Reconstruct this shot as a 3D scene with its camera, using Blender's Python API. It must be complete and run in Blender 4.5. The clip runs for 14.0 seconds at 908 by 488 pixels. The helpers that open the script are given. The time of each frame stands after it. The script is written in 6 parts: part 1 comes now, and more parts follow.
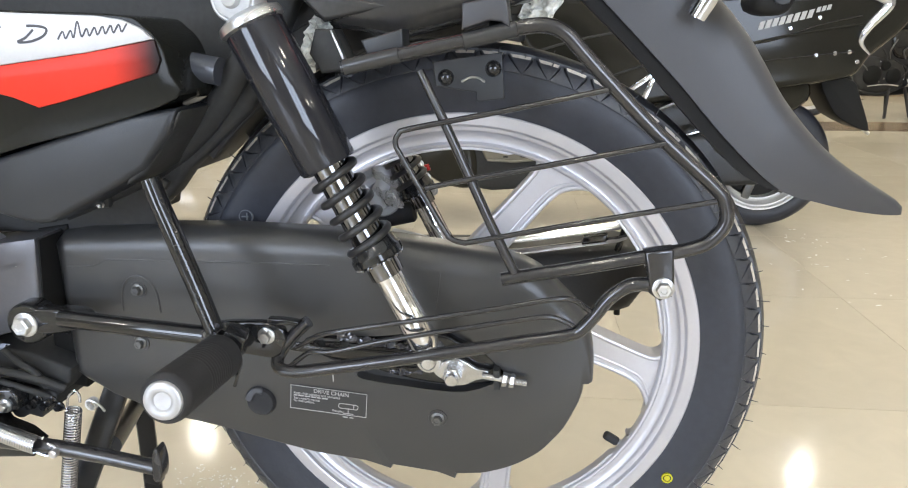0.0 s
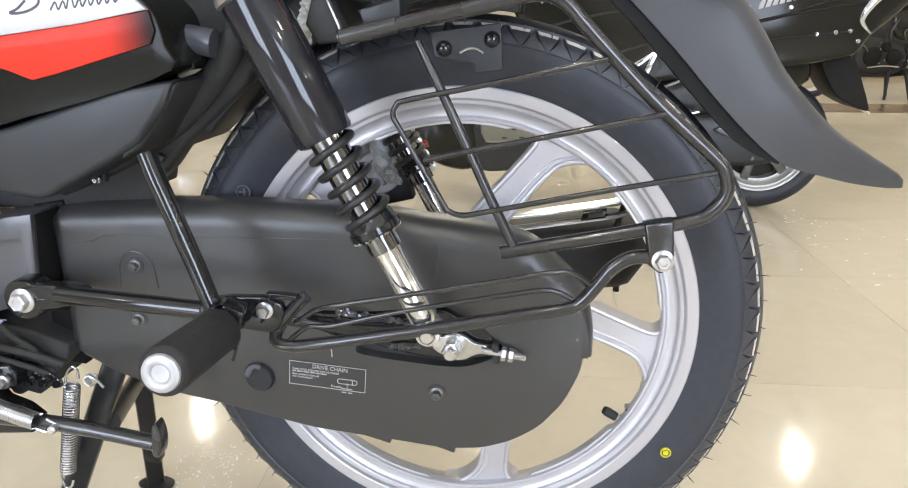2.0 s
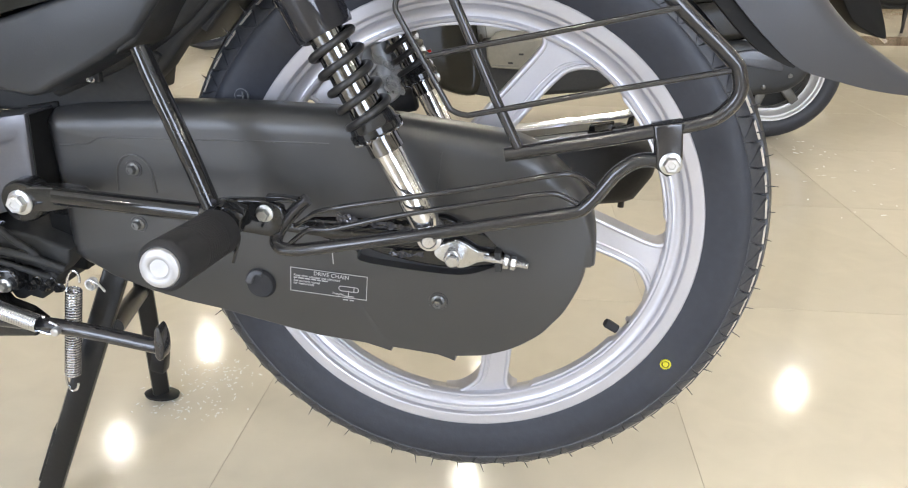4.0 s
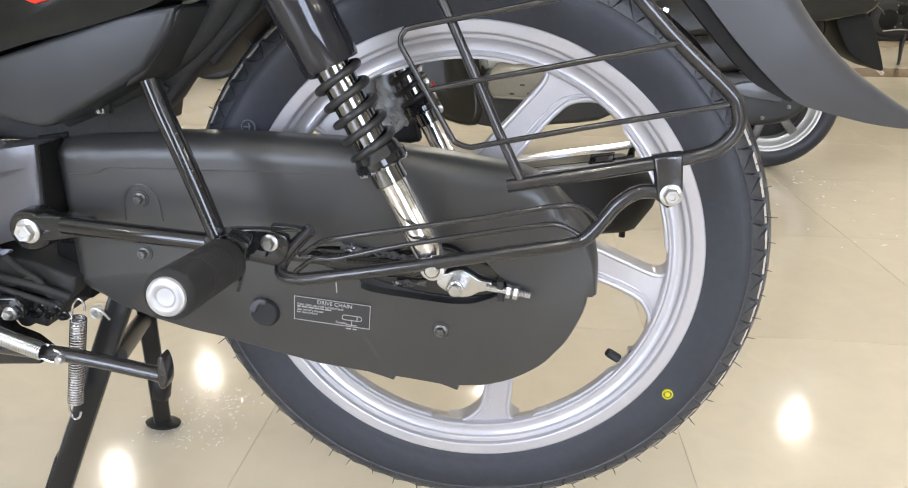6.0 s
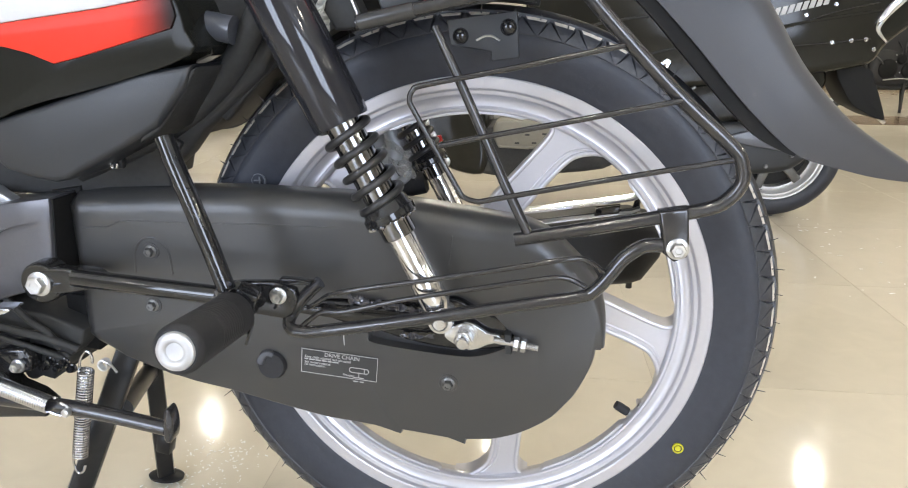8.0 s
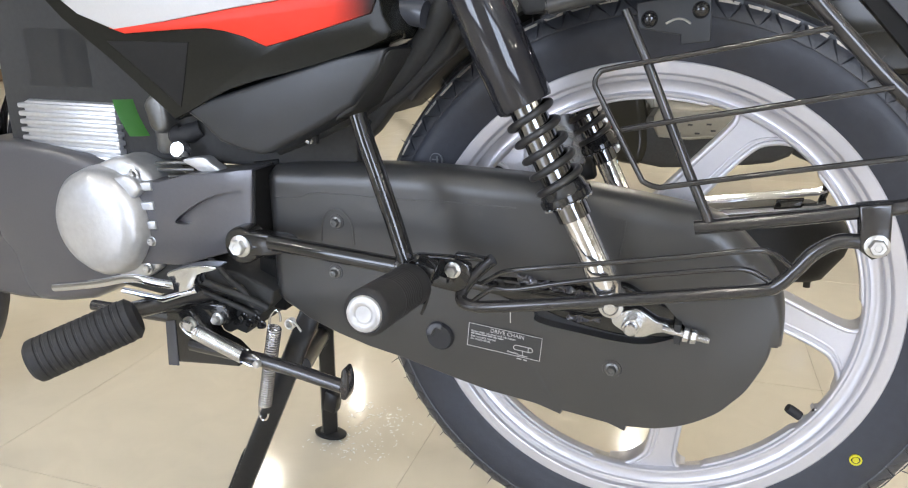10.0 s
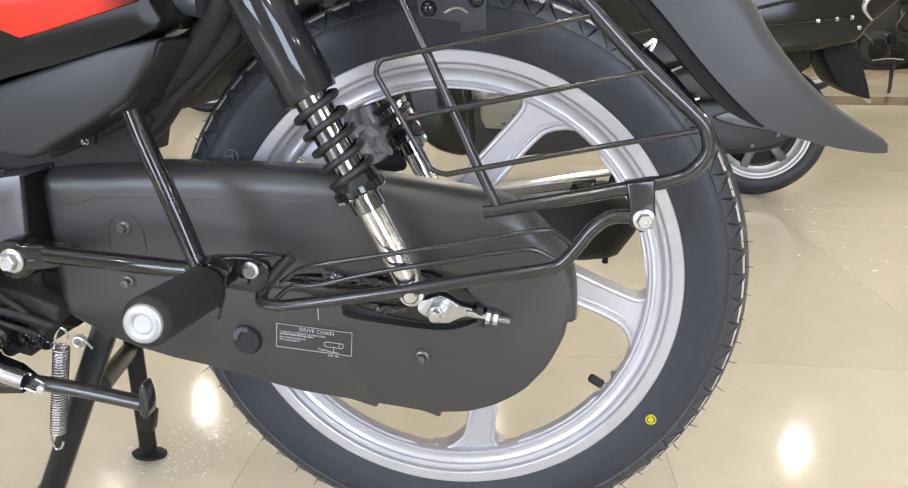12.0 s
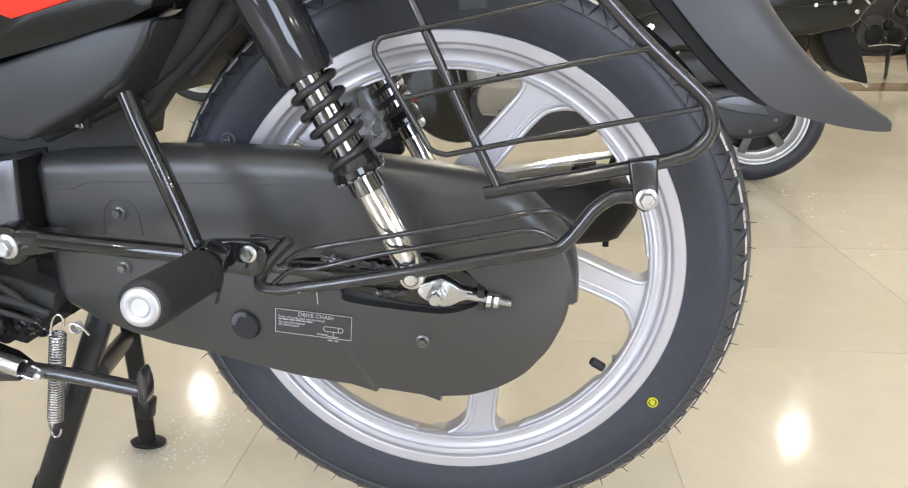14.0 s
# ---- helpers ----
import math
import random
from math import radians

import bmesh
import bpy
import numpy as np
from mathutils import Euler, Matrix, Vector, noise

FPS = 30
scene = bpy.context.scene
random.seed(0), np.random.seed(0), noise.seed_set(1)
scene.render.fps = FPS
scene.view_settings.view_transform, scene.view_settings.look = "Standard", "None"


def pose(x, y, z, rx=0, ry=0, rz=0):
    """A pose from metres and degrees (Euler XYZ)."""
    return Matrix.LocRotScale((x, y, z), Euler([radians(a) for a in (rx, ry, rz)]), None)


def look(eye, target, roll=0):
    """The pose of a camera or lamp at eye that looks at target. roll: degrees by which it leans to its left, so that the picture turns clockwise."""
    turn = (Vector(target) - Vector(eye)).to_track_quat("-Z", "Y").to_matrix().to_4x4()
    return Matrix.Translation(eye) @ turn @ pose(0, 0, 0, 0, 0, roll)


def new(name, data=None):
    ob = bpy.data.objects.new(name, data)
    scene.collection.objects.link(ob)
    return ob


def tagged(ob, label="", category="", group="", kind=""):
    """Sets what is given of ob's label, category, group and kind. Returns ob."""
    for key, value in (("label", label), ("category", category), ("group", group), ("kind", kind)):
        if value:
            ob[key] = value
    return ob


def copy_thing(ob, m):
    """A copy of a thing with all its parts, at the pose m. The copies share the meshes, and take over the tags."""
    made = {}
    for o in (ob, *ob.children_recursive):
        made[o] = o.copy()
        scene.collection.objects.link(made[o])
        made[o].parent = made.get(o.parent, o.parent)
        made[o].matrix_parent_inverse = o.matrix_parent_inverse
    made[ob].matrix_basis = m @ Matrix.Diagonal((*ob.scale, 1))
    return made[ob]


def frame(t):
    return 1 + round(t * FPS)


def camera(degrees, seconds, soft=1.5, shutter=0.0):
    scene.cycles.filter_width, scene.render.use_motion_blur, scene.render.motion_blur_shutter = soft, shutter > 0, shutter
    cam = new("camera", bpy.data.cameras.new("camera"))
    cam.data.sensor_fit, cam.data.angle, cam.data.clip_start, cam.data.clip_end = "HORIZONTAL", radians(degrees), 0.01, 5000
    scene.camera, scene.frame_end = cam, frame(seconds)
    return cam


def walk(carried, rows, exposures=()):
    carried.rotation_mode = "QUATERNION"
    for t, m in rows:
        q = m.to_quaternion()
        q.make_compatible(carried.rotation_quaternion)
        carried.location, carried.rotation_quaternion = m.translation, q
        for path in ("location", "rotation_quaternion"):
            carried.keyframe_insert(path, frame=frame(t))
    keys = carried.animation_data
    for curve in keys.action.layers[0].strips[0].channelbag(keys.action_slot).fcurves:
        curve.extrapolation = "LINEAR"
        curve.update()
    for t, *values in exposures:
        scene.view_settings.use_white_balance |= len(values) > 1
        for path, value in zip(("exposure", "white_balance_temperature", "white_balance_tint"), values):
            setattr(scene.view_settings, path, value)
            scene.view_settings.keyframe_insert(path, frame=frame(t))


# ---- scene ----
cam = camera(64.5, 14.0, soft=1.1)
PATH = [
    (0, (0.079, -0.729, 0.669), (-0.16, 1.178, 0.115), 0.1),
    (0.5, (0.079, -0.73, 0.67), (-0.157, 1.186, 0.145), -0.3),
    (1, (0.078, -0.73, 0.669), (-0.157, 1.191, 0.162), -0.4),
    (1.5, (0.079, -0.728, 0.665), (-0.16, 1.182, 0.119), -0.4),
    (2, (0.079, -0.728, 0.659), (-0.155, 1.167, 0.063), 0.0),
    (2.5, (0.079, -0.726, 0.65), (-0.146, 1.152, 0.0), 0.4),
    (3, (0.082, -0.726, 0.644), (-0.145, 1.133, -0.057), 0.5),
    (3.2, (0.081, -0.726, 0.639), (-0.15, 1.125, -0.082), 0.5),
    (4.35, (0.080, -0.728, 0.629), (-0.157, 1.110, -0.140), 0.6),
    (5.5, (0.08, -0.73, 0.63), (-0.16, 1.114, -0.106), 0.7),
    (6, (0.079, -0.733, 0.633), (-0.164, 1.129, -0.058), 0.7),
    (6.5, (0.077, -0.733, 0.636), (-0.164, 1.148, 0.0), 1.0),
    (7, (0.076, -0.733, 0.638), (-0.172, 1.164, 0.057), 0.9),
    (7.5, (0.076, -0.734, 0.641), (-0.177, 1.17, 0.083), 0.7),
    (8, (0.077, -0.735, 0.64), (-0.187, 1.164, 0.071), 0.5),
    (8.5, (0.074, -0.739, 0.64), (-0.262, 1.148, 0.07), -0.2),
    (8.7, (0.066, -0.744, 0.644), (-0.337, 1.128, 0.067), -0.6),
    (9.75, (0.052, -0.756, 0.638), (-0.600, 1.040, 0.036), 0.2),
    (10.8, (0.064, -0.75, 0.635), (-0.426, 1.089, 0.02), 0.7),
    (11, (0.068, -0.748, 0.632), (-0.348, 1.115, 0.036), 1.1),
    (11.5, (0.087, -0.74, 0.637), (-0.206, 1.145, 0.037), 0.7),
    (12, (0.098, -0.738, 0.632), (-0.146, 1.151, 0.02), 0.3),
    (12.5, (0.097, -0.739, 0.624), (-0.147, 1.136, -0.03), -0.1),
    (13, (0.099, -0.736, 0.623), (-0.153, 1.151, 0.008), 0.0),
    (13.5, (0.097, -0.735, 0.622), (-0.152, 1.149, -0.001), 0.2),
    (14, (0.094, -0.734, 0.623), (-0.139, 1.147, -0.015), -0.0),
]
walk(cam, [(t, look(eye, target, roll)) for t, eye, target, roll in PATH],
     [(0, -0.06, 6300, 14), (1.5, 0.0, 6300, 15), (3.2, -0.04, 6300, 15), (5.3, -0.03, 6300, 16), (7.0, -0.03, 6300, 16), (8.5, -0.03, 6300, 15), (11, -0.06, 6300, 16), (14, -0.04, 6300, 15)])

# ---- light and exposure ----
HUB = 0.355          # height of the rear axle, the bike standing on its centre stand

world = bpy.data.worlds.new("world")
scene.world = world
world.use_nodes = True
wn = world.node_tree
sky = wn.nodes.new("ShaderNodeTexSky")
sky.sky_type, sky.sun_disc = "NISHITA", False
sky.sun_elevation, sky.sun_rotation = radians(40), radians(200)
wn.links.new(sky.outputs["Color"], wn.nodes["Background"].inputs["Color"])
wn.nodes["Background"].inputs["Strength"].default_value = 0.12


def area_lamp(name, m, sx, sy, watts, colour):
    lamp = bpy.data.lights.new(name, "AREA")
    lamp.shape, lamp.size, lamp.size_y, lamp.energy, lamp.color = "RECTANGLE", sx, sy, watts, colour
    ob = new(name, lamp)
    ob.matrix_world = m
    return ob


WINDOWS = ((-3.5, -1.5), (1.1, 3.1))        # shop window openings behind the camera, unseen, assumed to light the front
ROOM_X, ROOM_Y0, ROOM_Y1, ROOM_Z = 7.0, -4.5, 9.0, 3.0
for wx0, wx1 in WINDOWS:
    area_lamp("window_light", look(((wx0 + wx1) / 2, ROOM_Y0 + 0.05, 1.5), ((wx0 + wx1) / 2, 0, 1.3)), wx1 - wx0 - 0.1, 2.2, 150, (0.74, 0.855, 1.0))

# ---- materials ----


def material(name, colour, rough=0.5, metal=0.0, vary=0.12, grain=60.0, bump=0.0, coat=0.0, blotch=4.0, spec=0.5, rough_vary=0.1):
    """A surface with its colour and gloss varied at two scales and a fine relief."""
    m = bpy.data.materials.new(name)
    m.use_nodes = True
    nt = m.node_tree
    p = nt.nodes["Principled BSDF"]
    p.inputs["Metallic"].default_value = metal
    p.inputs["Coat Weight"].default_value = coat
    p.inputs["Coat Roughness"].default_value = 0.05
    p.inputs["Specular IOR Level"].default_value = spec
    co = nt.nodes.new("ShaderNodeTexCoord")
    fine, broad = nt.nodes.new("ShaderNodeTexNoise"), nt.nodes.new("ShaderNodeTexNoise")
    fine.inputs["Scale"].default_value, broad.inputs["Scale"].default_value = grain, blotch
    fine.inputs["Detail"].default_value, broad.inputs["Detail"].default_value = 4, 3
    add = nt.nodes.new("ShaderNodeMath")
    add.operation = "MULTIPLY_ADD"
    add.inputs[1].default_value = 0.5
    half = nt.nodes.new("ShaderNodeMath")
    half.operation = "MULTIPLY"
    half.inputs[1].default_value = 0.5
    ramp = nt.nodes.new("ShaderNodeMix")
    ramp.data_type = "RGBA"
    ramp.inputs["A"].default_value = (*[c * (1 - vary) for c in colour], 1)
    ramp.inputs["B"].default_value = (*[min(1, c * (1 + vary)) for c in colour], 1)
    spread = nt.nodes.new("ShaderNodeMapRange")
    spread.inputs["From Min"].default_value, spread.inputs["From Max"].default_value = 0.3, 0.7
    gloss = nt.nodes.new("ShaderNodeMapRange")
    gloss.inputs["From Min"].default_value, gloss.inputs["From Max"].default_value = 0.3, 0.7
    gloss.inputs["To Min"].default_value, gloss.inputs["To Max"].default_value = max(0.02, rough * (1 - rough_vary)), min(1, rough * (1 + rough_vary))
    for n in (fine, broad):
        nt.links.new(co.outputs["Object"], n.inputs["Vector"])
    nt.links.new(broad.outputs["Fac"], half.inputs[0])
    nt.links.new(fine.outputs["Fac"], add.inputs[0])
    nt.links.new(half.outputs[0], add.inputs[2])
    nt.links.new(add.outputs[0], spread.inputs["Value"])
    nt.links.new(spread.outputs[0], ramp.inputs["Factor"])
    nt.links.new(ramp.outputs["Result"], p.inputs["Base Color"])
    nt.links.new(broad.outputs["Fac"], gloss.inputs["Value"])
    nt.links.new(gloss.outputs[0], p.inputs["Roughness"])
    if bump:
        b = nt.nodes.new("ShaderNodeBump")
        b.inputs["Strength"].default_value, b.inputs["Distance"].default_value = 1.0, bump
        nt.links.new(fine.outputs["Fac"], b.inputs["Height"])
        nt.links.new(b.outputs["Normal"], p.inputs["Normal"])
    return m


def glowing(name, colour, strength):
    m = bpy.data.materials.new(name)
    m.use_nodes = True
    p = m.node_tree.nodes["Principled BSDF"]
    p.inputs["Base Color"].default_value = (0.8, 0.8, 0.8, 1)
    p.inputs["Emission Color"].default_value = (*colour, 1)
    p.inputs["Emission Strength"].default_value = strength
    return m


def tile_material(name, colour, rough):
    """Polished vitrified tile: faint clouds and veins that run on, a slight change from tile to tile."""
    m = material(name, colour, rough, vary=0.05, grain=14, blotch=1.6, coat=0.0, spec=0.3)
    nt = m.node_tree
    p = nt.nodes["Principled BSDF"]
    geo = nt.nodes.new("ShaderNodeNewGeometry")
    for n in nt.nodes:
        if n.type == "TEX_NOISE":
            nt.links.new(geo.outputs["Position"], n.inputs["Vector"])
            n.inputs["Distortion"].default_value = 1.2
    info = nt.nodes.new("ShaderNodeObjectInfo")
    hsv = nt.nodes.new("ShaderNodeHueSaturation")
    span = nt.nodes.new("ShaderNodeMapRange")
    span.inputs["To Min"].default_value, span.inputs["To Max"].default_value = 0.95, 1.05
    nt.links.new(info.outputs["Random"], span.inputs["Value"])
    nt.links.new(span.outputs[0], hsv.inputs["Value"])
    old = p.inputs["Base Color"].links[0].from_socket
    nt.links.new(old, hsv.inputs["Color"])
    nt.links.new(hsv.outputs["Color"], p.inputs["Base Color"])
    return m


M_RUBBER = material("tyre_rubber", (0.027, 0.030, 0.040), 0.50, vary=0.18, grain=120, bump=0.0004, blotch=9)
# Lighter than the groove rubber: the light on the lugs is in the colour.
M_TREAD_LIT = material("lit_tread_rubber", (0.041, 0.043, 0.050), 0.40, vary=0.25, grain=200, bump=0.0006)
M_ALLOY = material("silver_cast_alloy", (0.555, 0.55, 0.585), 0.34, metal=0.50, vary=0.03, grain=300, bump=0.00004, coat=0.3)
M_CASE = material("satin_black_pressed_steel", (0.041, 0.0405, 0.040), 0.34, vary=0.05, grain=900, bump=0.00003, blotch=7, spec=0.62)
M_GLOSS = material("black_gloss_enamel", (0.016, 0.016, 0.0165), 0.07, vary=0.2, grain=90, spec=0.6)
M_TUBE = material("black_powder_coated_steel", (0.024, 0.023, 0.024), 0.21, vary=0.2, grain=180, coat=0.4, bump=0.00015)
M_BLACK = material("black_plastic", (0.040, 0.040, 0.0395), 0.55, vary=0.2, grain=160, bump=0.0002, spec=0.18)
M_GREY = material("dark_grey_plastic", (0.0475, 0.0475, 0.0520), 0.44, vary=0.05, grain=900, bump=0.00006, blotch=5)
# Black plastic parts, and also painted shade in gaps and recesses.
M_LIP = material("deep_black_plastic_and_shade", (0.016, 0.0158, 0.0155), 0.6, vary=0.15, grain=200, bump=0.0001, spec=0.12)
M_PANEL = material("charcoal_moulded_plastic", (0.020, 0.022, 0.025), 0.42, vary=0.05, grain=700, bump=0.00008)
M_COIL = material("black_powder_coat", (0.021, 0.021, 0.022), 0.33, vary=0.2, grain=200, bump=0.00005, spec=0.45)
M_ROD = material("ground_steel", (0.21, 0.213, 0.225), 0.08, metal=1.0, vary=0.08, grain=90, bump=0.00005)
M_BARE = material("pale_bare_casting", (0.50, 0.51, 0.52), 0.45, metal=0.25, vary=0.15, grain=120, bump=0.0004)
M_SATIN = material("bright_plated_tube", (0.72, 0.715, 0.72), 0.12, metal=0.95, vary=0.10, grain=70, bump=0.0007)
M_OLIVE = material("olive_lit_edge", (0.075, 0.073, 0.060), 0.34, vary=0.1, grain=200)
M_STAND = material("black_stand_paint", (0.011, 0.011, 0.0115), 0.30, vary=0.25, grain=140, bump=0.0002, spec=0.35)
M_CHROME = material("chrome", (0.66, 0.69, 0.75), 0.07, metal=1.0, vary=0.05, grain=40, bump=0.0001)
M_ZINC = material("zinc_plated_steel", (0.60, 0.60, 0.60), 0.28, metal=0.9, vary=0.12, grain=150, bump=0.00015)
M_STEELBLUE = material("blue_grey_tone", (0.075, 0.080, 0.095), 0.22, vary=0.08, grain=200)
M_DULL = material("dull_dark_steel", (0.16, 0.16, 0.155), 0.38, metal=0.7, vary=0.2, grain=150, bump=0.0002)
M_CAST = material("bare_cast_aluminium", (0.55, 0.56, 0.58), 0.38, metal=0.7, vary=0.12, grain=120, bump=0.0004)
M_DCAST = material("grey_painted_casting", (0.108, 0.107, 0.116), 0.28, metal=0.40, vary=0.06, grain=300, bump=0.00005)
M_SILVER = material("silver_body_paint", (0.52, 0.52, 0.525), 0.36, metal=0.2, vary=0.04, grain=500)
M_RED = material("red_stripe", (0.70, 0.036, 0.016), 0.40, vary=0.06, grain=60, spec=0.3)
def fading(m, colour, x0, x1):
    """Lets a printed colour fade towards another along x, as the decal does."""
    nt = m.node_tree
    p = nt.nodes["Principled BSDF"]
    co, sep = nt.nodes.new("ShaderNodeTexCoord"), nt.nodes.new("ShaderNodeSeparateXYZ")
    span, mix = nt.nodes.new("ShaderNodeMapRange"), nt.nodes.new("ShaderNodeMix")
    mix.data_type = "RGBA"
    span.interpolation_type = "SMOOTHSTEP"
    span.inputs["From Min"].default_value, span.inputs["From Max"].default_value = x0, x1
    mix.inputs["B"].default_value = (*colour, 1)
    old = p.inputs["Base Color"].links[0].from_socket
    nt.links.new(co.outputs["Object"], sep.inputs[0])
    nt.links.new(sep.outputs["X"], span.inputs["Value"])
    nt.links.new(span.outputs[0], mix.inputs["Factor"])
    nt.links.new(old, mix.inputs["A"])
    nt.links.new(mix.outputs["Result"], p.inputs["Base Color"])
    return m


fading(M_RED, (0.012, 0.010, 0.010), -0.290, -0.237)
M_RED_TAIL = fading(material("red_tail_print", (0.85, 0.055, 0.025), 0.28, vary=0.06, grain=60, coat=0.7), (0.03, 0.028, 0.026), -0.086, -0.103)
M_INK = material("dark_ink", (0.07, 0.07, 0.078), 0.5, vary=0.1)
M_WHITE = material("white_print", (0.47, 0.47, 0.465), 0.5, vary=0.08, grain=200)
M_STICK = material("black_sticker", (0.035, 0.035, 0.036), 0.35, vary=0.1)
M_PEG = material("ribbed_rubber", (0.024, 0.024, 0.026), 0.62, vary=0.15, grain=300, bump=0.0002, spec=0.35)
M_PIN = material("plated_plug", (0.50, 0.50, 0.51), 0.36, metal=0.45, vary=0.16, grain=110, bump=0.0004, blotch=60)
M_YELLOW = material("yellow_paint", (0.55, 0.50, 0.02), 0.5, vary=0.25, grain=400)
M_SHROUD = material("deep_black_enamel", (0.019, 0.0195, 0.024), 0.075, vary=0.05, grain=60, rough_vary=0.0)
# Lighter than the guard tube: the highlight along the sleeves is in the colour.
M_SLEEVE = material("lit_charcoal_steel", (0.050, 0.050, 0.050), 0.22, metal=0.3, vary=0.12, grain=120, bump=0.0001)
M_MATT = material("matt_black_heat_paint", (0.030, 0.029, 0.028), 0.60, vary=0.12, grain=400, bump=0.0001, spec=0.3)
M_CREAM = material("cream_plastic", (0.66, 0.64, 0.57), 0.4, vary=0.05, grain=80)
M_LINE = material("pale_tread_line", (0.60, 0.55, 0.48), 0.5, vary=0.3, grain=200)
M_BRUSHED = material("satin_wheel_alloy", (0.62, 0.62, 0.62), 0.40, metal=0.45, vary=0.1, grain=150, bump=0.0003)
M_MOULD = material("chalky_rubber_edge", (0.13, 0.14, 0.15), 0.6, vary=0.25, grain=400)
M_FOIL = material("dark_shiny_film", (0.05, 0.05, 0.06), 0.12, metal=0.2, vary=0.4, grain=300, coat=0.6)
M_TAIL = material("black_tail_moulding", (0.030, 0.029, 0.028), 0.24, vary=0.15, grain=200, bump=0.0001)
M_COVER = material("black_side_cover_paint", (0.0165, 0.0165, 0.0140), 0.10, vary=0.15, grain=200, spec=0.13)
M_SPRING = material("bright_plated_wire", (0.60, 0.61, 0.64), 0.20, metal=1.0, vary=0.1, grain=120)
M_GREEN = material("green_tag", (0.045, 0.22, 0.025), 0.5, vary=0.1)
M_REFLEX = material("red_reflector", (0.50, 0.014, 0.012), 0.2, vary=0.1, coat=0.6)
M_WRAP = material("crumpled_clear_wrap", (0.90, 0.89, 0.83), 0.15, metal=0.10, vary=0.15, grain=160, bump=0.002, blotch=60)
M_CLEAR = material("clear_film", (0.93, 0.92, 0.89), 0.10, vary=0.05, grain=160, bump=0.0006)
M_CLEAR.node_tree.nodes["Principled BSDF"].inputs["Transmission Weight"].default_value = 0.82
M_CLEAR.node_tree.nodes["Principled BSDF"].inputs["IOR"].default_value = 1.12
M_SCOOT = material("dark_bronze_gloss_paint", (0.0175, 0.0168, 0.0135), 0.10, vary=0.15, grain=300, spec=0.30)
M_BOARD = material("grey_tan_plastic", (0.20, 0.185, 0.15), 0.5, vary=0.1, grain=100, bump=0.0003)
M_TAN = material("tan_plain_tone", (0.34, 0.29, 0.21), 0.5, vary=0.12, grain=100, bump=0.0004)
M_BROWN = tile_material("brown_border_tile", (0.20, 0.135, 0.085), 0.25)
M_TILE = tile_material("cream_polished_tile", (0.635, 0.575, 0.460), 0.105)
M_GROUT = material("tan_grout", (0.47, 0.41, 0.32), 0.8, vary=0.15, grain=90, bump=0.001)
M_WALL = material("cream_wall_paint", (0.46, 0.43, 0.37), 0.7, vary=0.04, grain=60, bump=0.0004, blotch=0.7)
M_CEIL = material("white_ceiling_paint", (0.80, 0.79, 0.76), 0.8, vary=0.03, grain=50, bump=0.0004)
M_LAMP = glowing("downlight_diffuser", (1.0, 0.955, 0.79), 195)
# The cone round the diffuser emits weakly, as an added soft halo.
M_CONE = glowing("downlight_glow", (1.0, 0.955, 0.78), 12)
# Near-white colours paint the glints on the floor.
M_FLAKE = material("glint_flake", (0.96, 0.95, 0.90), 0.16, metal=0.0, coat=1.0, vary=0.03, grain=200, spec=1.0)
M_GLINT = material("white_glint_flake", (0.95, 0.94, 0.90), 0.25, vary=0.02, grain=200)
M_GLASS = bpy.data.materials.new("window_glass")
M_GLASS.use_nodes = True
M_GLASS.node_tree.nodes["Principled BSDF"].inputs["Transmission Weight"].default_value = 1.0
M_GLASS.node_tree.nodes["Principled BSDF"].inputs["Roughness"].default_value = 0.01

# ---- shapes ----


def mesh_of(bm, name, mat, angle=38):
    bmesh.ops.recalc_face_normals(bm, faces=bm.faces)
    me = bpy.data.meshes.new(name)
    bm.to_mesh(me)
    bm.free()
    for p in me.polygons:
        p.use_smooth = True
    me.set_sharp_from_angle(angle=radians(angle))
    me.materials.append(mat)
    return me


def part(name, bm, mat, parent=None, label="", angle=38):
    """Links a bmesh as one mesh object under a thing or under a part."""
    ob = new(name, mesh_of(bm, name, mat, angle))
    if parent:
        ob.parent = parent
    if label:
        tagged(ob, label)
    return ob


def thing(name, label, category, group="", kind=""):
    return tagged(new(name), label, category, group, kind)


def smooth(pts, n=6, closed=False):
    """Points along a curve through pts."""
    pts = [Vector(p) for p in pts]
    out, k = [], len(pts)
    for i in range(k if closed else k - 1):
        a, b = pts[i], pts[(i + 1) % k]
        p = pts[i - 1] if closed or i else a
        q = pts[(i + 2) % k] if closed or i + 2 < k else b
        for j in range(n):
            t = j / n
            out.append(0.5 * ((2 * a) + (b - p) * t + (2 * p - 5 * a + 4 * b - q) * t * t + (3 * a - p - 3 * b + q) * t ** 3))
    if not closed:
        out.append(pts[-1])
    return out


